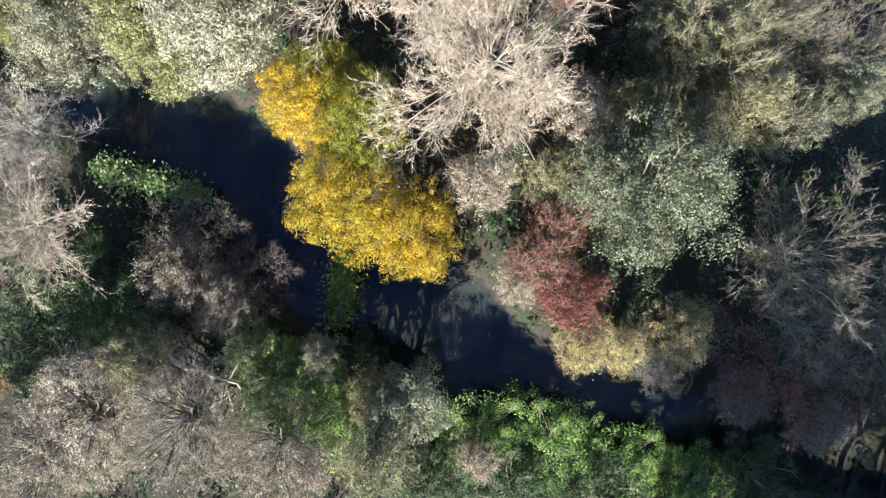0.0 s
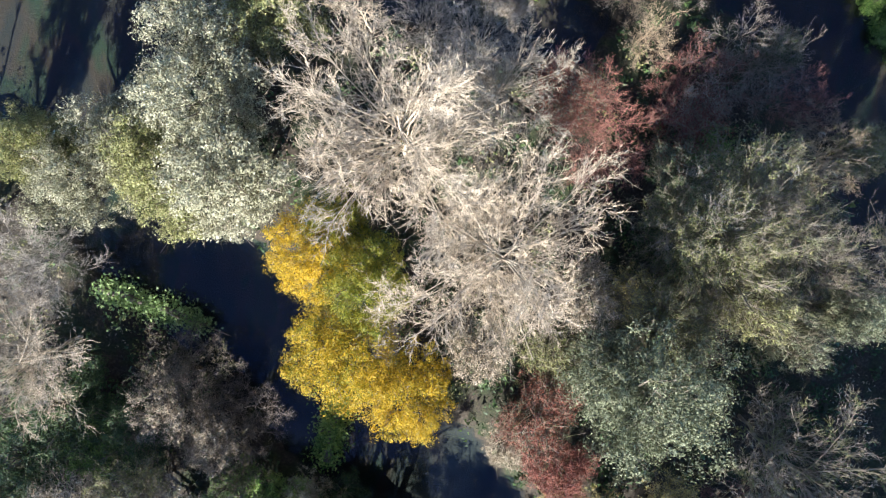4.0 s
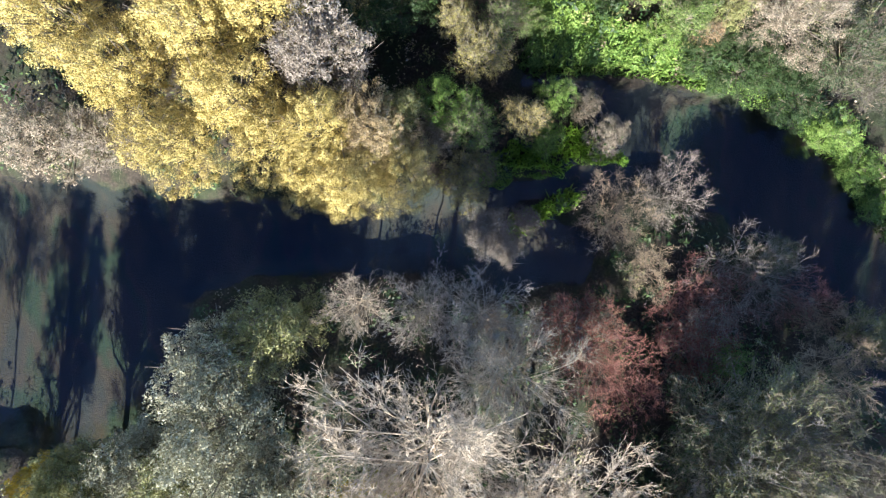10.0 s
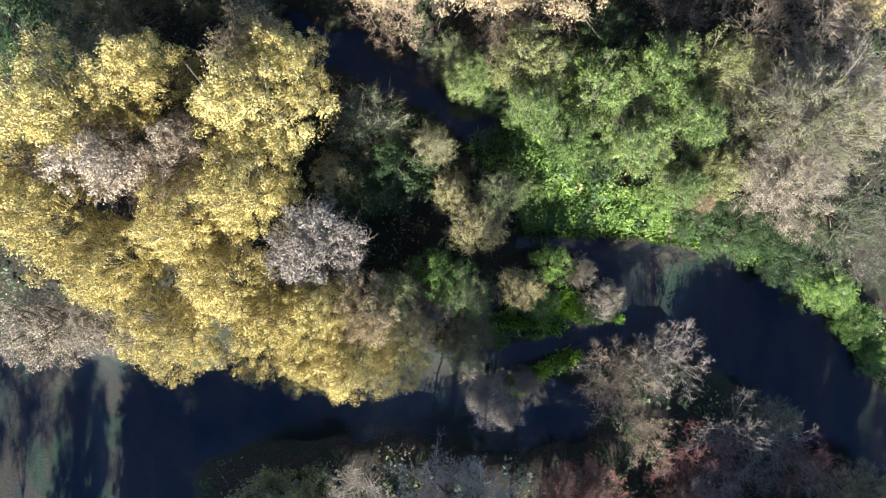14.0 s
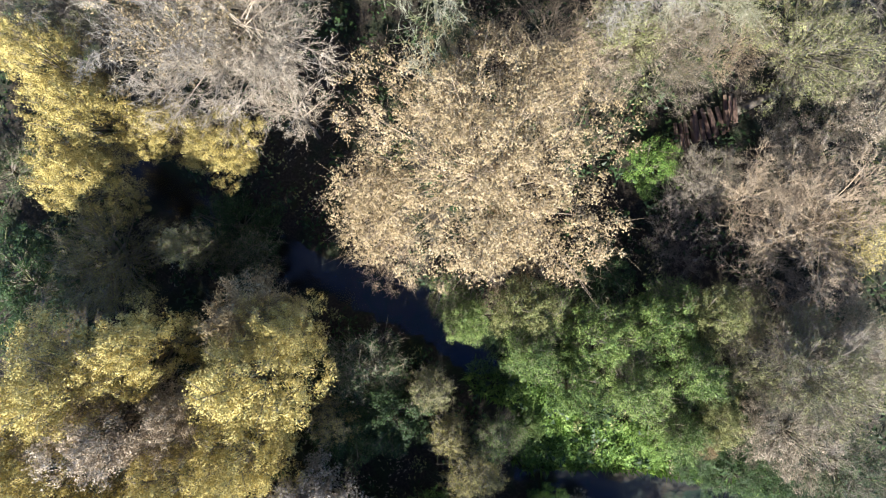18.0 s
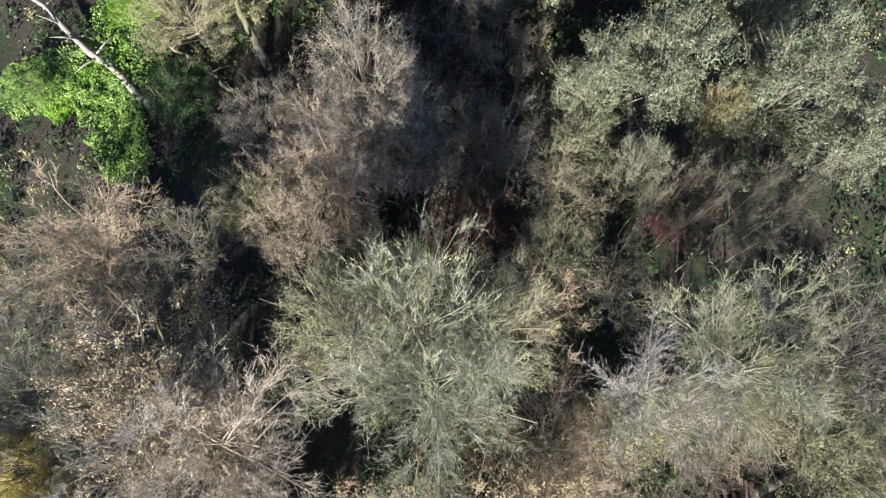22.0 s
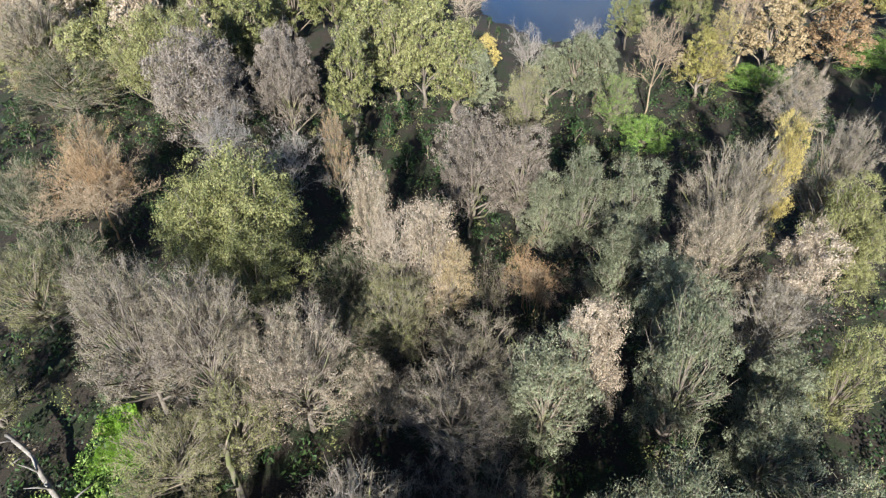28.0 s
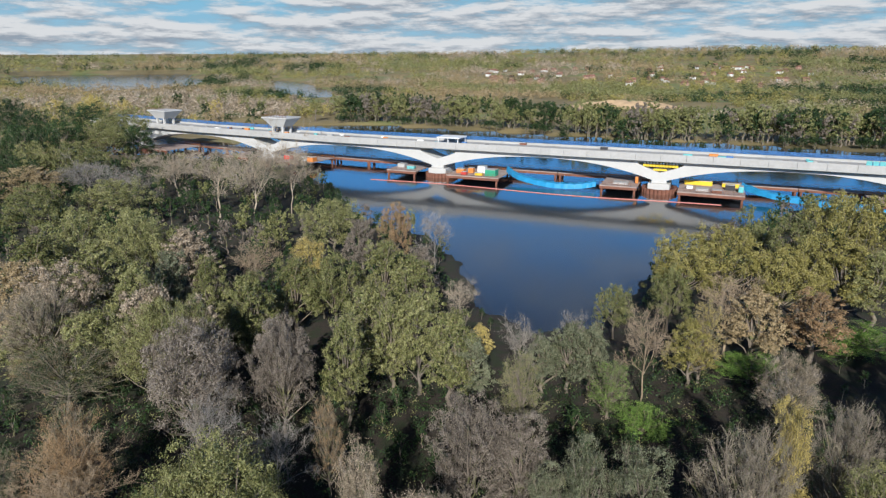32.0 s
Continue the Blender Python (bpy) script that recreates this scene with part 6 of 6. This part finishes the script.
# tall unseen trees on the wood's east side, beyond the view, added for shadow
tree("round2", "olive", 52, 92, 24, 6, "added unseen east of the wood")
tree("round2", "olive", 60, 96, 25, 6, "added unseen east of the wood")
tree("round2", "olive", 68, 100, 25, 6.5, "added unseen east of the wood")
tree("round2", "olive", 57, 103, 24, 6, "added unseen east of the wood")
tree("round2", "olive", 76, 104, 24, 6.5, "added unseen east of the wood")
tree("round2", "olive", 66, 109, 24, 6, "added unseen east of the wood")
tree("round2", "olive", 84, 110, 24, 6.5, "added unseen east of the wood")

# unseen trees along the west bank, beyond the view, added to shadow the water
tree("bare2", "grey", -33.5, 5.5, 13, 4.0, "added unseen on the west bank")
tree("upright", "olive", -37.5, 7.0, 14, 3.4, "added unseen on the west bank")
tree("bare3", "grey", -41.0, 5.0, 14, 4.0, "added unseen on the west bank")
tree("upright", "olive", -45.0, 7.5, 14, 3.6, "added unseen on the west bank")
tree("upright", "silver", -31.0, 0.5, 13, 3.0, "added unseen on the west bank")
tree("upright", "olive", -52.0, 6.5, 15, 4.0, "added unseen on the west bank")
tree("bare2", "grey", -49.0, 3.0, 15, 4.0, "added unseen on the west bank")

# unseen trees across the river southward, beyond the view, added to shade the east
tree("dense", "olive", 16, -29, 23, 5, "added unseen south of the river")
tree("dense", "olive", 22, -27.5, 24, 5.5, "added unseen south of the river")
tree("dense", "olive", 29, -27, 25, 5.5, "added unseen south of the river")
tree("dense", "olive", 36, -26, 25, 5.5, "added unseen south of the river")
tree("dense", "olive", 43, -24, 25, 5.5, "added unseen south of the river")
tree("round2", "olive", 17, -33, 20, 5, "added unseen south of the river")
tree("round2", "olive", 25, -32, 22, 5.5, "added unseen south of the river")
tree("round2", "olive", 33, -34, 22, 5.5, "added unseen south of the river")
tree("round2", "olive", 41, -30, 21, 5.5, "added unseen south of the river")
tree("round2", "olive", 50, -28, 20, 5.5, "added unseen south of the river")
tree("round2", "olive", 21, -41, 22, 5.5, "added unseen south of the river")
tree("round2", "olive", 30, -42, 23, 5.5, "added unseen south of the river")
tree("round2", "olive", 39, -40, 22, 5.5, "added unseen south of the river")
tree("round2", "olive", 59, -24, 20, 5, "added unseen south of the river")


# ---- undergrowth, filling trees and far woods ----
def leaf_stuff(name, label, category, mat, centres, spread, per, size, seed, flat=0.7):
    """Uncountable leafage as one object: many small clumps of leaves."""
    rng = np.random.RandomState(seed)
    C = np.repeat(centres, per, axis=0)
    S = np.repeat(spread, per)
    off = rng.normal(0, 1, C.shape)
    off /= np.linalg.norm(off, axis=1, keepdims=True)
    off *= (rng.uniform(0, 1, len(C)) ** 0.4 * S)[:, None]
    off[:, 2] *= flat
    nrm = off / np.maximum(S, 0.01)[:, None] + np.array([0, 0, 0.7])
    scale = np.repeat(size, per) if np.ndim(size) else np.full(len(C), size)
    v, f = leaf_quads(rng, C + off, nrm, scale, 0.7)
    return tagged(new(name, mesh_from(name, v, f, M[mat])), label, category, kind="stuff")


def land_points(rng, n, x0, x1, y0, y1, gap):
    """Random places on dry ground, at least gap metres from the water's edge."""
    X, Y = rng.uniform(x0, x1, n), rng.uniform(y0, y1, n)
    ok = shore(X, Y) > gap
    X, Y = X[ok], Y[ok]
    return X, Y, ground_height(X, Y)


def build_undergrowth():
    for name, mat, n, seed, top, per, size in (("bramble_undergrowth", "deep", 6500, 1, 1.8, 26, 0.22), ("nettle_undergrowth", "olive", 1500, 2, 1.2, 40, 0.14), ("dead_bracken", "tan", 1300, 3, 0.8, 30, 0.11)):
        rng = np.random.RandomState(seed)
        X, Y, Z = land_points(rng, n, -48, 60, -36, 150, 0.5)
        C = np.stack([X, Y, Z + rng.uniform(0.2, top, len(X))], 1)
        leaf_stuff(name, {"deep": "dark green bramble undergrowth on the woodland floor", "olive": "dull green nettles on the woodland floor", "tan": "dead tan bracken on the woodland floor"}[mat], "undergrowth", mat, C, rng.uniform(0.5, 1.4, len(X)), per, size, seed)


build_undergrowth()


def joined_trees(name, label, mat, rows):
    """Many like trees of a close wood, joined into one object: rows of shape, x, y, height, radius."""
    rng = np.random.RandomState(len(rows))
    ob = tagged(new(name), label, "woods", kind="stuff")
    for slot, (nm, m) in enumerate((("trunk", M["bark"]), ("crown", M[mat]))):
        V, F, at = [], [], 0
        for k, (shape, x, y, h, r) in enumerate(rows):
            R, Hh = SIZE[shape]
            a = k * 2.4
            turn = np.array([[math.cos(a), math.sin(a), 0], [-math.sin(a), math.cos(a), 0], [0, 0, 1]])
            me = SHAPES[shape][slot]
            v = np.empty(len(me.vertices) * 3)
            me.vertices.foreach_get("co", v)
            f = np.empty(len(me.loops), np.int32)
            me.loops.foreach_get("vertex_index", f)
            V.append(v.reshape(-1, 3) * np.array([r / R, r / R, h / Hh]) @ turn + np.array([x, y, ground_z(x, y) - 0.05]))
            F.append(f.reshape(len(me.polygons), -1) + at)
            at += len(me.vertices)
        c = new(nm, mesh_from(nm, np.concatenate(V), np.concatenate(F), m))
        c.parent = ob
        c["kind"] = "stuff"
    return ob


def close_wood():
    """Trees between the ones set out above, so that the canopy closes; and the belts across the lake."""
    rng = np.random.RandomState(9)
    placed = [(o.location.x, o.location.y) for o in scene.objects if o.name.split(".")[0] in ("tree", "shrub")]
    rows = {}
    X, Y, _ = land_points(rng, 9000, -150, 190, 118, 330, 2.5)
    for x, y in zip(X, Y):
        if abs(x - 3) > 0.75 * (y - 63) + 8 or (x > 25 and y > 215 + (x - 84) * 0.8) or sum(map(len, rows.values())) > 600:
            continue
        gap = 4.2 if y < 170 else 5.4
        if any((x - a) ** 2 + (y - b) ** 2 < gap * gap for a, b in placed):
            continue
        placed.append((x, y))
        edge = shore(np.array([x]), np.array([y]))[0]
        h = (rng.uniform(6.0, 9.0) if y > 170 else rng.uniform(2.5, 4.5)) * (0.7 if edge < 6 else 1) * (0.6 if x > 30 and y < 160 else 1)
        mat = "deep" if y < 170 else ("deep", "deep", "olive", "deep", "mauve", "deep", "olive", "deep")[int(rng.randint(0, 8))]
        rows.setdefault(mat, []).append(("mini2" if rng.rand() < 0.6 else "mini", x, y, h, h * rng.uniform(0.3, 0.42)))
    for mat, r in rows.items():
        joined_trees("close_wood", {"olive": "dull olive alders", "deep": "dark green thorns", "tan": "dry tan saplings", "mauve": "half-bare mauve alders", "silver": "grey-green sallows"}[mat] + " filling the wood by the lake", mat, r)
    rows = {}
    for k in range(300):          # alders on the far shore
        f = rng.rand()
        x, y = -30 + 350 * f + rng.normal(0, 3), 532 - 205 * f + 12 * math.sin(f * 9) + rng.uniform(0, 26)
        h = rng.uniform(13, 21)
        rows.setdefault(("olive", "deep", "olive", "deep", "olive", "mauve")[k % 6], []).append(("mini2" if k % 3 else "mini", x, y + 6, h, h * rng.uniform(0.34, 0.46)))
    for k in range(90):           # low growth under them
        f = rng.rand()
        rows.setdefault("deep", []).append(("mini", -32 + 352 * f, 529 - 205 * f + 12 * math.sin(f * 9) + rng.uniform(0, 8), rng.uniform(4, 7), rng.uniform(3, 5)))
    for k in range(80):
        x, y = rng.uniform(-340, -40), rng.uniform(430, 660)
        if shore(np.array([x]), np.array([y]))[0] > 3:
            h = rng.uniform(9, 17)
            rows.setdefault(("olive", "tan", "gold", "olive", "ochre", "deep")[k % 6], []).append(("mini2" if k % 2 else "mini", x, y, h, h * rng.uniform(0.33, 0.45)))
    for mat, r in rows.items():
        joined_trees("shore_wood", {"olive": "olive green alders", "deep": "dark green alders", "mauve": "half-bare alders", "tan": "dry tan trees", "gold": "yellow autumn trees", "ochre": "brown autumn trees"}[mat] + " along the far lake shore", mat, r)


close_wood()
tree("far", "rust", 258, 392, 13, 7, "on the far lake shore")
tree("bare3", "pale", 246, 396, 17, 5, "on the far lake shore")


def far_woods():
    rng = np.random.RandomState(20)
    for name, mat, n, share in (("far_alder_wood", "olive", 3000, 0), ("far_oak_wood", "ochre", 1900, 1), ("far_birch_wood", "tan", 2000, 2), ("far_pine_wood", "deep", 2200, 3), ("far_golden_wood", "willow", 1500, 4)):
        d = np.exp(rng.uniform(math.log(520), math.log(3600), n * 6))
        a = rng.uniform(-0.72, 0.78, n * 6)
        X, Y = 3 + d * np.sin(a), 63 + d * np.cos(a)
        fields = np.stack([wobble(X, Y, 300, 30 + k) + wobble(X, Y, 900, 60 + k) for k in range(5)])
        mine = fields[share] >= fields.max(0) - 0.08
        ok = (shore(X, Y) > 4) & mine & ((d < 1200) | (fields.max(0) > 0.2)) & ~((X > 60) & (X < 330) & (Y > 560) & (Y < 740)) & ~((d < 800) & (np.abs(X - 60) < 130) & (d > 560) & (mat != "ochre"))
        X, Y, d = X[ok][:n], Y[ok][:n], d[ok][:n]
        h = rng.uniform(6, 13, len(X)) * np.clip(d / 1200, 0.75, 1.7)
        C = np.stack([X, Y, ground_height(X, Y) + h * 0.45], 1)
        leaf_stuff(name, {"olive": "distant olive green woods across the valley", "ochre": "distant brown autumn oak woods", "tan": "distant bare tan woods", "deep": "distant dark evergreen woods", "willow": "distant yellow autumn trees"}[mat], "woods", mat, C, h * 0.72, 50, h * 0.145, 40 + share, 0.85)


far_woods()
# ---- sand heap, village ----
def sand_heap():
    bm = bmesh.new()
    bmesh.ops.create_grid(bm, x_segments=60, y_segments=24, size=1)
    for v in bm.verts:
        x, y = v.co.x, v.co.y
        ridge = max(0, 1 - x * x) ** 0.7 * max(0, 1 - y * y)
        v.co = Vector((x * 52, y * 22, -0.5 + 9.5 * ridge * (0.72 + 0.3 * noise.noise(Vector((x * 3, y * 2, 1)))) + 1.2 * ridge * noise.noise(Vector((x * 9, y * 5, 4)))))
    ob = empty("sand_heap", pose(219, 665, ground_z(219, 665), 0, 0, 4), "long heap of orange-brown sand in the meadow", "sand heap")
    part("sand", bm, M["sand"], ob)


sand_heap()


def house(x, y, w, d, h, turn, wall, where):
    ob = empty("house", pose(x, y, ground_z(x, y) - 0.2, 0, 0, turn), f"{'white rendered' if wall == 'white_paint' else 'red brick'} house with brown tiled roof {where}", "house", "village houses")
    part("wall", a_box(-w, w, -d, d, 0, h), M[wall], ob)
    bm = bmesh.new()
    e = 0.5
    vs = [bm.verts.new(v) for v in ((-w - e, -d - e, h - 0.1), (w + e, -d - e, h - 0.1), (w + e, d + e, h - 0.1), (-w - e, d + e, h - 0.1), (-w - e, 0, h + d * 0.85), (w + e, 0, h + d * 0.85))]
    for f in ((0, 1, 5, 4), (2, 3, 4, 5), (1, 2, 5), (3, 0, 4), (3, 2, 1, 0)):
        bm.faces.new([vs[i] for i in f])
    part("roof", bm, M["roof_tile"], ob)
    part("chimney", a_box(w * 0.5, w * 0.5 + 0.9, -0.5, 0.5, h + d * 0.4, h + d * 0.85 + 1.3), M["brick"], ob)
    for k in range(3):
        for z in (1.0, 3.6):
            part("window", a_box(-w * 0.75 + k * w * 0.62, -w * 0.75 + k * w * 0.62 + w * 0.28, -d - 0.04, -d + 0.05, z, z + 1.3), M["dark"], ob)


rng = np.random.RandomState(55)
for k in range(64):
    a, d = rng.uniform(0.06, 0.5), rng.uniform(1150, 1750)
    x, y = 3 + d * math.sin(a + 0.08), 63 + d * math.cos(a + 0.08)
    house(x, y, rng.uniform(4, 7), rng.uniform(3, 4.2), rng.uniform(4.2, 5.2), rng.uniform(-50, 50), "white_paint" if rng.rand() < 0.4 else "brick", "in the village")


# ---- reeds, fallen trunks, woodpile ----
def blades(name, label, category, mat, chains, n, tall, seed, lean=0.35):
    """Standing blades of reed or grass inside broad strips."""
    rng = np.random.RandomState(seed)
    P = []
    for chain in chains:
        xs, ys, ws = zip(*chain)
        X, Y = rng.uniform(min(xs) - 3, max(xs) + 3, n), rng.uniform(min(ys) - 3, max(ys) + 3, n)
        ok = chain_distance(X, Y, chain) + 0.25 * wobble(X, Y, 1.3, 12) < 0
        P.append(np.stack([X[ok], Y[ok], np.maximum(ground_height(X[ok], Y[ok]), -0.1)], 1))
    P = np.concatenate(P)
    k = len(P)
    way = np.stack([rng.normal(0, lean, k), rng.normal(0, lean, k), np.ones(k)], 1)
    h = rng.uniform(0.5, 1.1, k)[:, None] * tall
    side = rng.normal(0, 1, (k, 3)); side[:, 2] = 0
    side *= (0.05 + 0.03 * tall) / np.linalg.norm(side, axis=1, keepdims=True)
    V = np.stack([P - side, P + side, P + way * h], 1).reshape(-1, 3)
    return tagged(new(name, mesh_from(name, V, np.arange(k * 3).reshape(k, 3), M[mat])), label, category, kind="stuff")


blades("reed_bed", "vivid green reeds on the wet islets", "reeds", "lime", (((3.8, 22.6, 0.7), (7.4, 24.3, 0.5)), ((1.6, 26.7, 0.5), (5, 27.1, 0.8), (7, 26.4, 0.5)), ((7.5, 27.7, 1.0), (10.8, 26.6, 0.4))), 9000, 0.7, 61)
blades("bank_grass", "bright green grass on the sunny river bank", "grass", "green", (((5.5, 33.4, 1.1), (9, 33.6, 1.5), (13, 32.9, 1.3), (17, 31.6, 1.1)), ((7, 35.6, 2.2), (9, 36.4, 2.2)), ((23.5, 28.2, 0.9), (27.5, 23.2, 1.0), (31, 17, 0.8))), 16000, 0.7, 62)
def leaf_carpet(name, label, category, mat, chains, n, low, high, size, seed):
    """Low leaves that cover the ground in broad strips."""
    rng = np.random.RandomState(seed)
    P = []
    for chain in chains:
        xs, ys, ws = zip(*chain)
        X, Y = rng.uniform(min(xs) - 4, max(xs) + 4, n), rng.uniform(min(ys) - 4, max(ys) + 4, n)
        ok = chain_distance(X, Y, chain) + 0.5 * wobble(X, Y, 2.5, 12) < 0
        P.append(np.stack([X[ok], Y[ok], np.maximum(ground_height(X[ok], Y[ok]), -0.05) + rng.uniform(low, high, ok.sum()) * (1 + 0.6 * wobble(X[ok], Y[ok], 1.6, 13))], 1))
    P = np.concatenate(P)
    v, f = leaf_quads(rng, P, np.tile(np.array([[0, -0.25, 0.9]]), (len(P), 1)), np.full(len(P), size), 0.8)
    return tagged(new(name, mesh_from(name, v, f, M[mat])), label, category, kind="stuff")


leaf_carpet("water_cress", "vivid green cress floating along the islets", "water plants", "lime", (((3.5, 26.4, 0.45), (5.2, 26.2, 0.75), (6.9, 25.8, 0.25)), ((5.1, 23.3, 0.55), (6.4, 23.6, 0.65), (8.1, 24.2, 0.25)), ((6.8, 27.2, 0.4), (8.5, 26.8, 0.45), (11.0, 26.4, 0.3)), ((3.8, 27.9, 0.4), (6.0, 28.2, 0.6)), ((0.8, 26.0, 0.6), (2.8, 25.7, 0.8))), 26000, 0.05, 0.22, 0.075, 71)
leaf_carpet("nettle_bank", "bright green nettles covering the sunny river bank", "nettles", "green", (((5.4, 33.6, 0.7), (8, 34.8, 2.2), (11, 33.8, 1.4), (15, 32.7, 0.9)), ((5.8, 38.0, 1.4), (8, 36.4, 1.8)), ((16.5, 32.2, 0.8), (21, 29.8, 1.0), (25.5, 26.6, 1.1), (28, 22.5, 1.0))), 60000, 0.15, 0.6, 0.1, 72)
leaf_carpet("duckweed", "flat green duckweed at the mouth of the brook", "water plants", "green", (((3.4, 39.6, 0.5), (4.6, 39.0, 1.0), (5.4, 38.2, 0.9)),), 24000, 0.02, 0.08, 0.06, 75)
leaf_carpet("clearing_nettles", "vivid lime green nettles lighting up in the clearing", "nettles", "lime", (((-20, 95.2, 1.5), (-18, 92.5, 1.8)), ((-23.5, 84.2, 1.2), (-20.8, 86.2, 1.5), (-19.6, 88.4, 0.8))), 40000, 0.15, 0.6, 0.11, 73)
leaf_carpet("clearing_grass", "rank green grass under the fallen birch", "grass", "green", (((-20, 92, 2.0), (-18, 88, 2.4), (-26, 86, 2.4)), ((-20, 84, 2.2), (-18.5, 79.5, 1.8))), 30000, 0.15, 0.7, 0.12, 74)
blades("duckweed_reeds", "pale green water plants in the brook", "reeds", "green", (((3.2, 38.6, 1.2), (5.6, 37.2, 1.1)),), 9000, 0.35, 63, 0.9)


def fallen_trunk(x0, y0, z0, x1, y1, z1, r, mat, label, boughs=0, ivy=None):
    """A trunk lying or leaning between two places, knobbly and tapering, with stubs of branches."""
    ob = empty("fallen_trunk", Matrix.Translation((x0, y0, 0)), label, "fallen trunk", "fallen trunks")
    a, b = Vector((0, 0, z0)), Vector((x1 - x0, y1 - y0, z1))
    rnd = random.Random(int(x0 * 10 + y0))
    n = 9
    line = [a] + [a.lerp(b, k / n) + Vector((rnd.gauss(0, 0.12), rnd.gauss(0, 0.12), rnd.gauss(0, 0.06))) for k in range(1, n + 1)]
    v, f = limb_tube(line, [r * (1 - 0.55 * k / n) * rnd.uniform(0.9, 1.1) for k in range(n + 1)], 9)
    t = new("trunk", mesh_from("trunk", v, f, M[mat], True)); t.parent = ob
    for k in range(boughs):
        p = a.lerp(b, rnd.uniform(0.3, 1.0))
        d = ((b - a).normalized() * 0.5 + Vector((rnd.gauss(0, 0.7), rnd.gauss(0, 0.7), rnd.uniform(0, 0.6)))).normalized()
        q = p + d * rnd.uniform(1.0, 2.6)
        v, f = limb_tube([p, p.lerp(q, 0.5) + Vector((0, 0, 0.15)), q], [r * 0.3, r * 0.2, 0.02], 6)
        t = new("bough", mesh_from("bough", v, f, M[mat], True)); t.parent = ob
    if ivy:
        rng = np.random.RandomState(7)
        n = 2600
        u = rng.uniform(0, 1, n)
        P = np.array(a)[None] + (np.array(b) - np.array(a))[None] * u[:, None] + rng.normal(0, 1, (n, 3)) * np.array([0.42, 0.42, 0.28]) * (0.6 + 0.9 * np.abs(np.sin(u * 7)))[:, None]
        v, f = leaf_quads(rng, P, np.tile(np.array([[0, 0, 0.8]]), (n, 1)), np.full(n, 0.15), 0.8)
        t = new("ivy", mesh_from("ivy", v, f, M[ivy])); t.parent = ob
        tagged(t, "bright green ivy leaves")


fallen_trunk(-22.6, -0.6, 1.5, -15.4, -2.3, 0.9, 0.3, "bark", "fallen trunk overgrown with bright green ivy by the river", 3, "mint")
fallen_trunk(-6.2, -10.6, 1.2, -5.7, -6.2, 1.6, 0.35, "bark", "ivy-clad trunk leaning out over the river", 2, "green")
fallen_trunk(-16.8, 83.8, 1.2, -26.6, 93.4, 3.0, 0.31, "grey", "pale fallen birch trunk in the green clearing", 8)
fallen_trunk(-11.2, 84.8, 1.0, -16.3, 88.8, 2.4, 0.14, "pale", "thin pale fallen trunk in the wood", 3)
# a narrow shadow line in the scrub, modelled as a dark trunk
fallen_trunk(20.3, 52.6, 1.3, 20.2, 46.6, 0.7, 0.2, "bark", "dark trunk shape standing in for a shadow in the scrub", 2)
# the long dark shadow running north-east, built as a trunk with boughs
fallen_trunk(21.0, 54.6, 1.0, 31.4, 59.0, 1.2, 0.32, "bark", "long dark trunk shape with boughs, standing in for a shadow", 9)
fallen_trunk(-15.9, -12.4, 5.8, -11.5, -14.4, 4.9, 0.16, "pale", "broken pale trunk hung up in the scrub", 4)
fallen_trunk(-8.6, 86.6, 0.4, -9.9, 89.0, 6.5, 0.34, "bark", "leaning dark brown trunk in the wood", 2)
fallen_trunk(-1.5, 83.5, 0.3, -1.2, 86.6, 7.5, 0.3, "bark", "leaning brown trunk in the wood", 2)


def wood_pile(x, y):
    ob = empty("wood_pile", pose(x, y, ground_z(x, y), 0, 0, 25), "heap of split red-brown logs in the scrub", "wood pile")
    rnd = random.Random(4)
    for k in range(18):
        a = Vector((-2.3 + k * 0.26 + rnd.gauss(0, 0.08), rnd.uniform(-0.9, -0.4), 0.25 + 0.25 * (k % 3)))
        b = a + Vector((rnd.uniform(0.3, 0.9), rnd.uniform(1.2, 2.0), rnd.uniform(-0.1, 0.35)))
        v, f = limb_tube([a, a.lerp(b, 0.5), b], [0.14, 0.15, 0.12], 6)
        t = new("log", mesh_from("log", v, f, M["cutwood"])); t.parent = ob


wood_pile(18.6, 53.4)
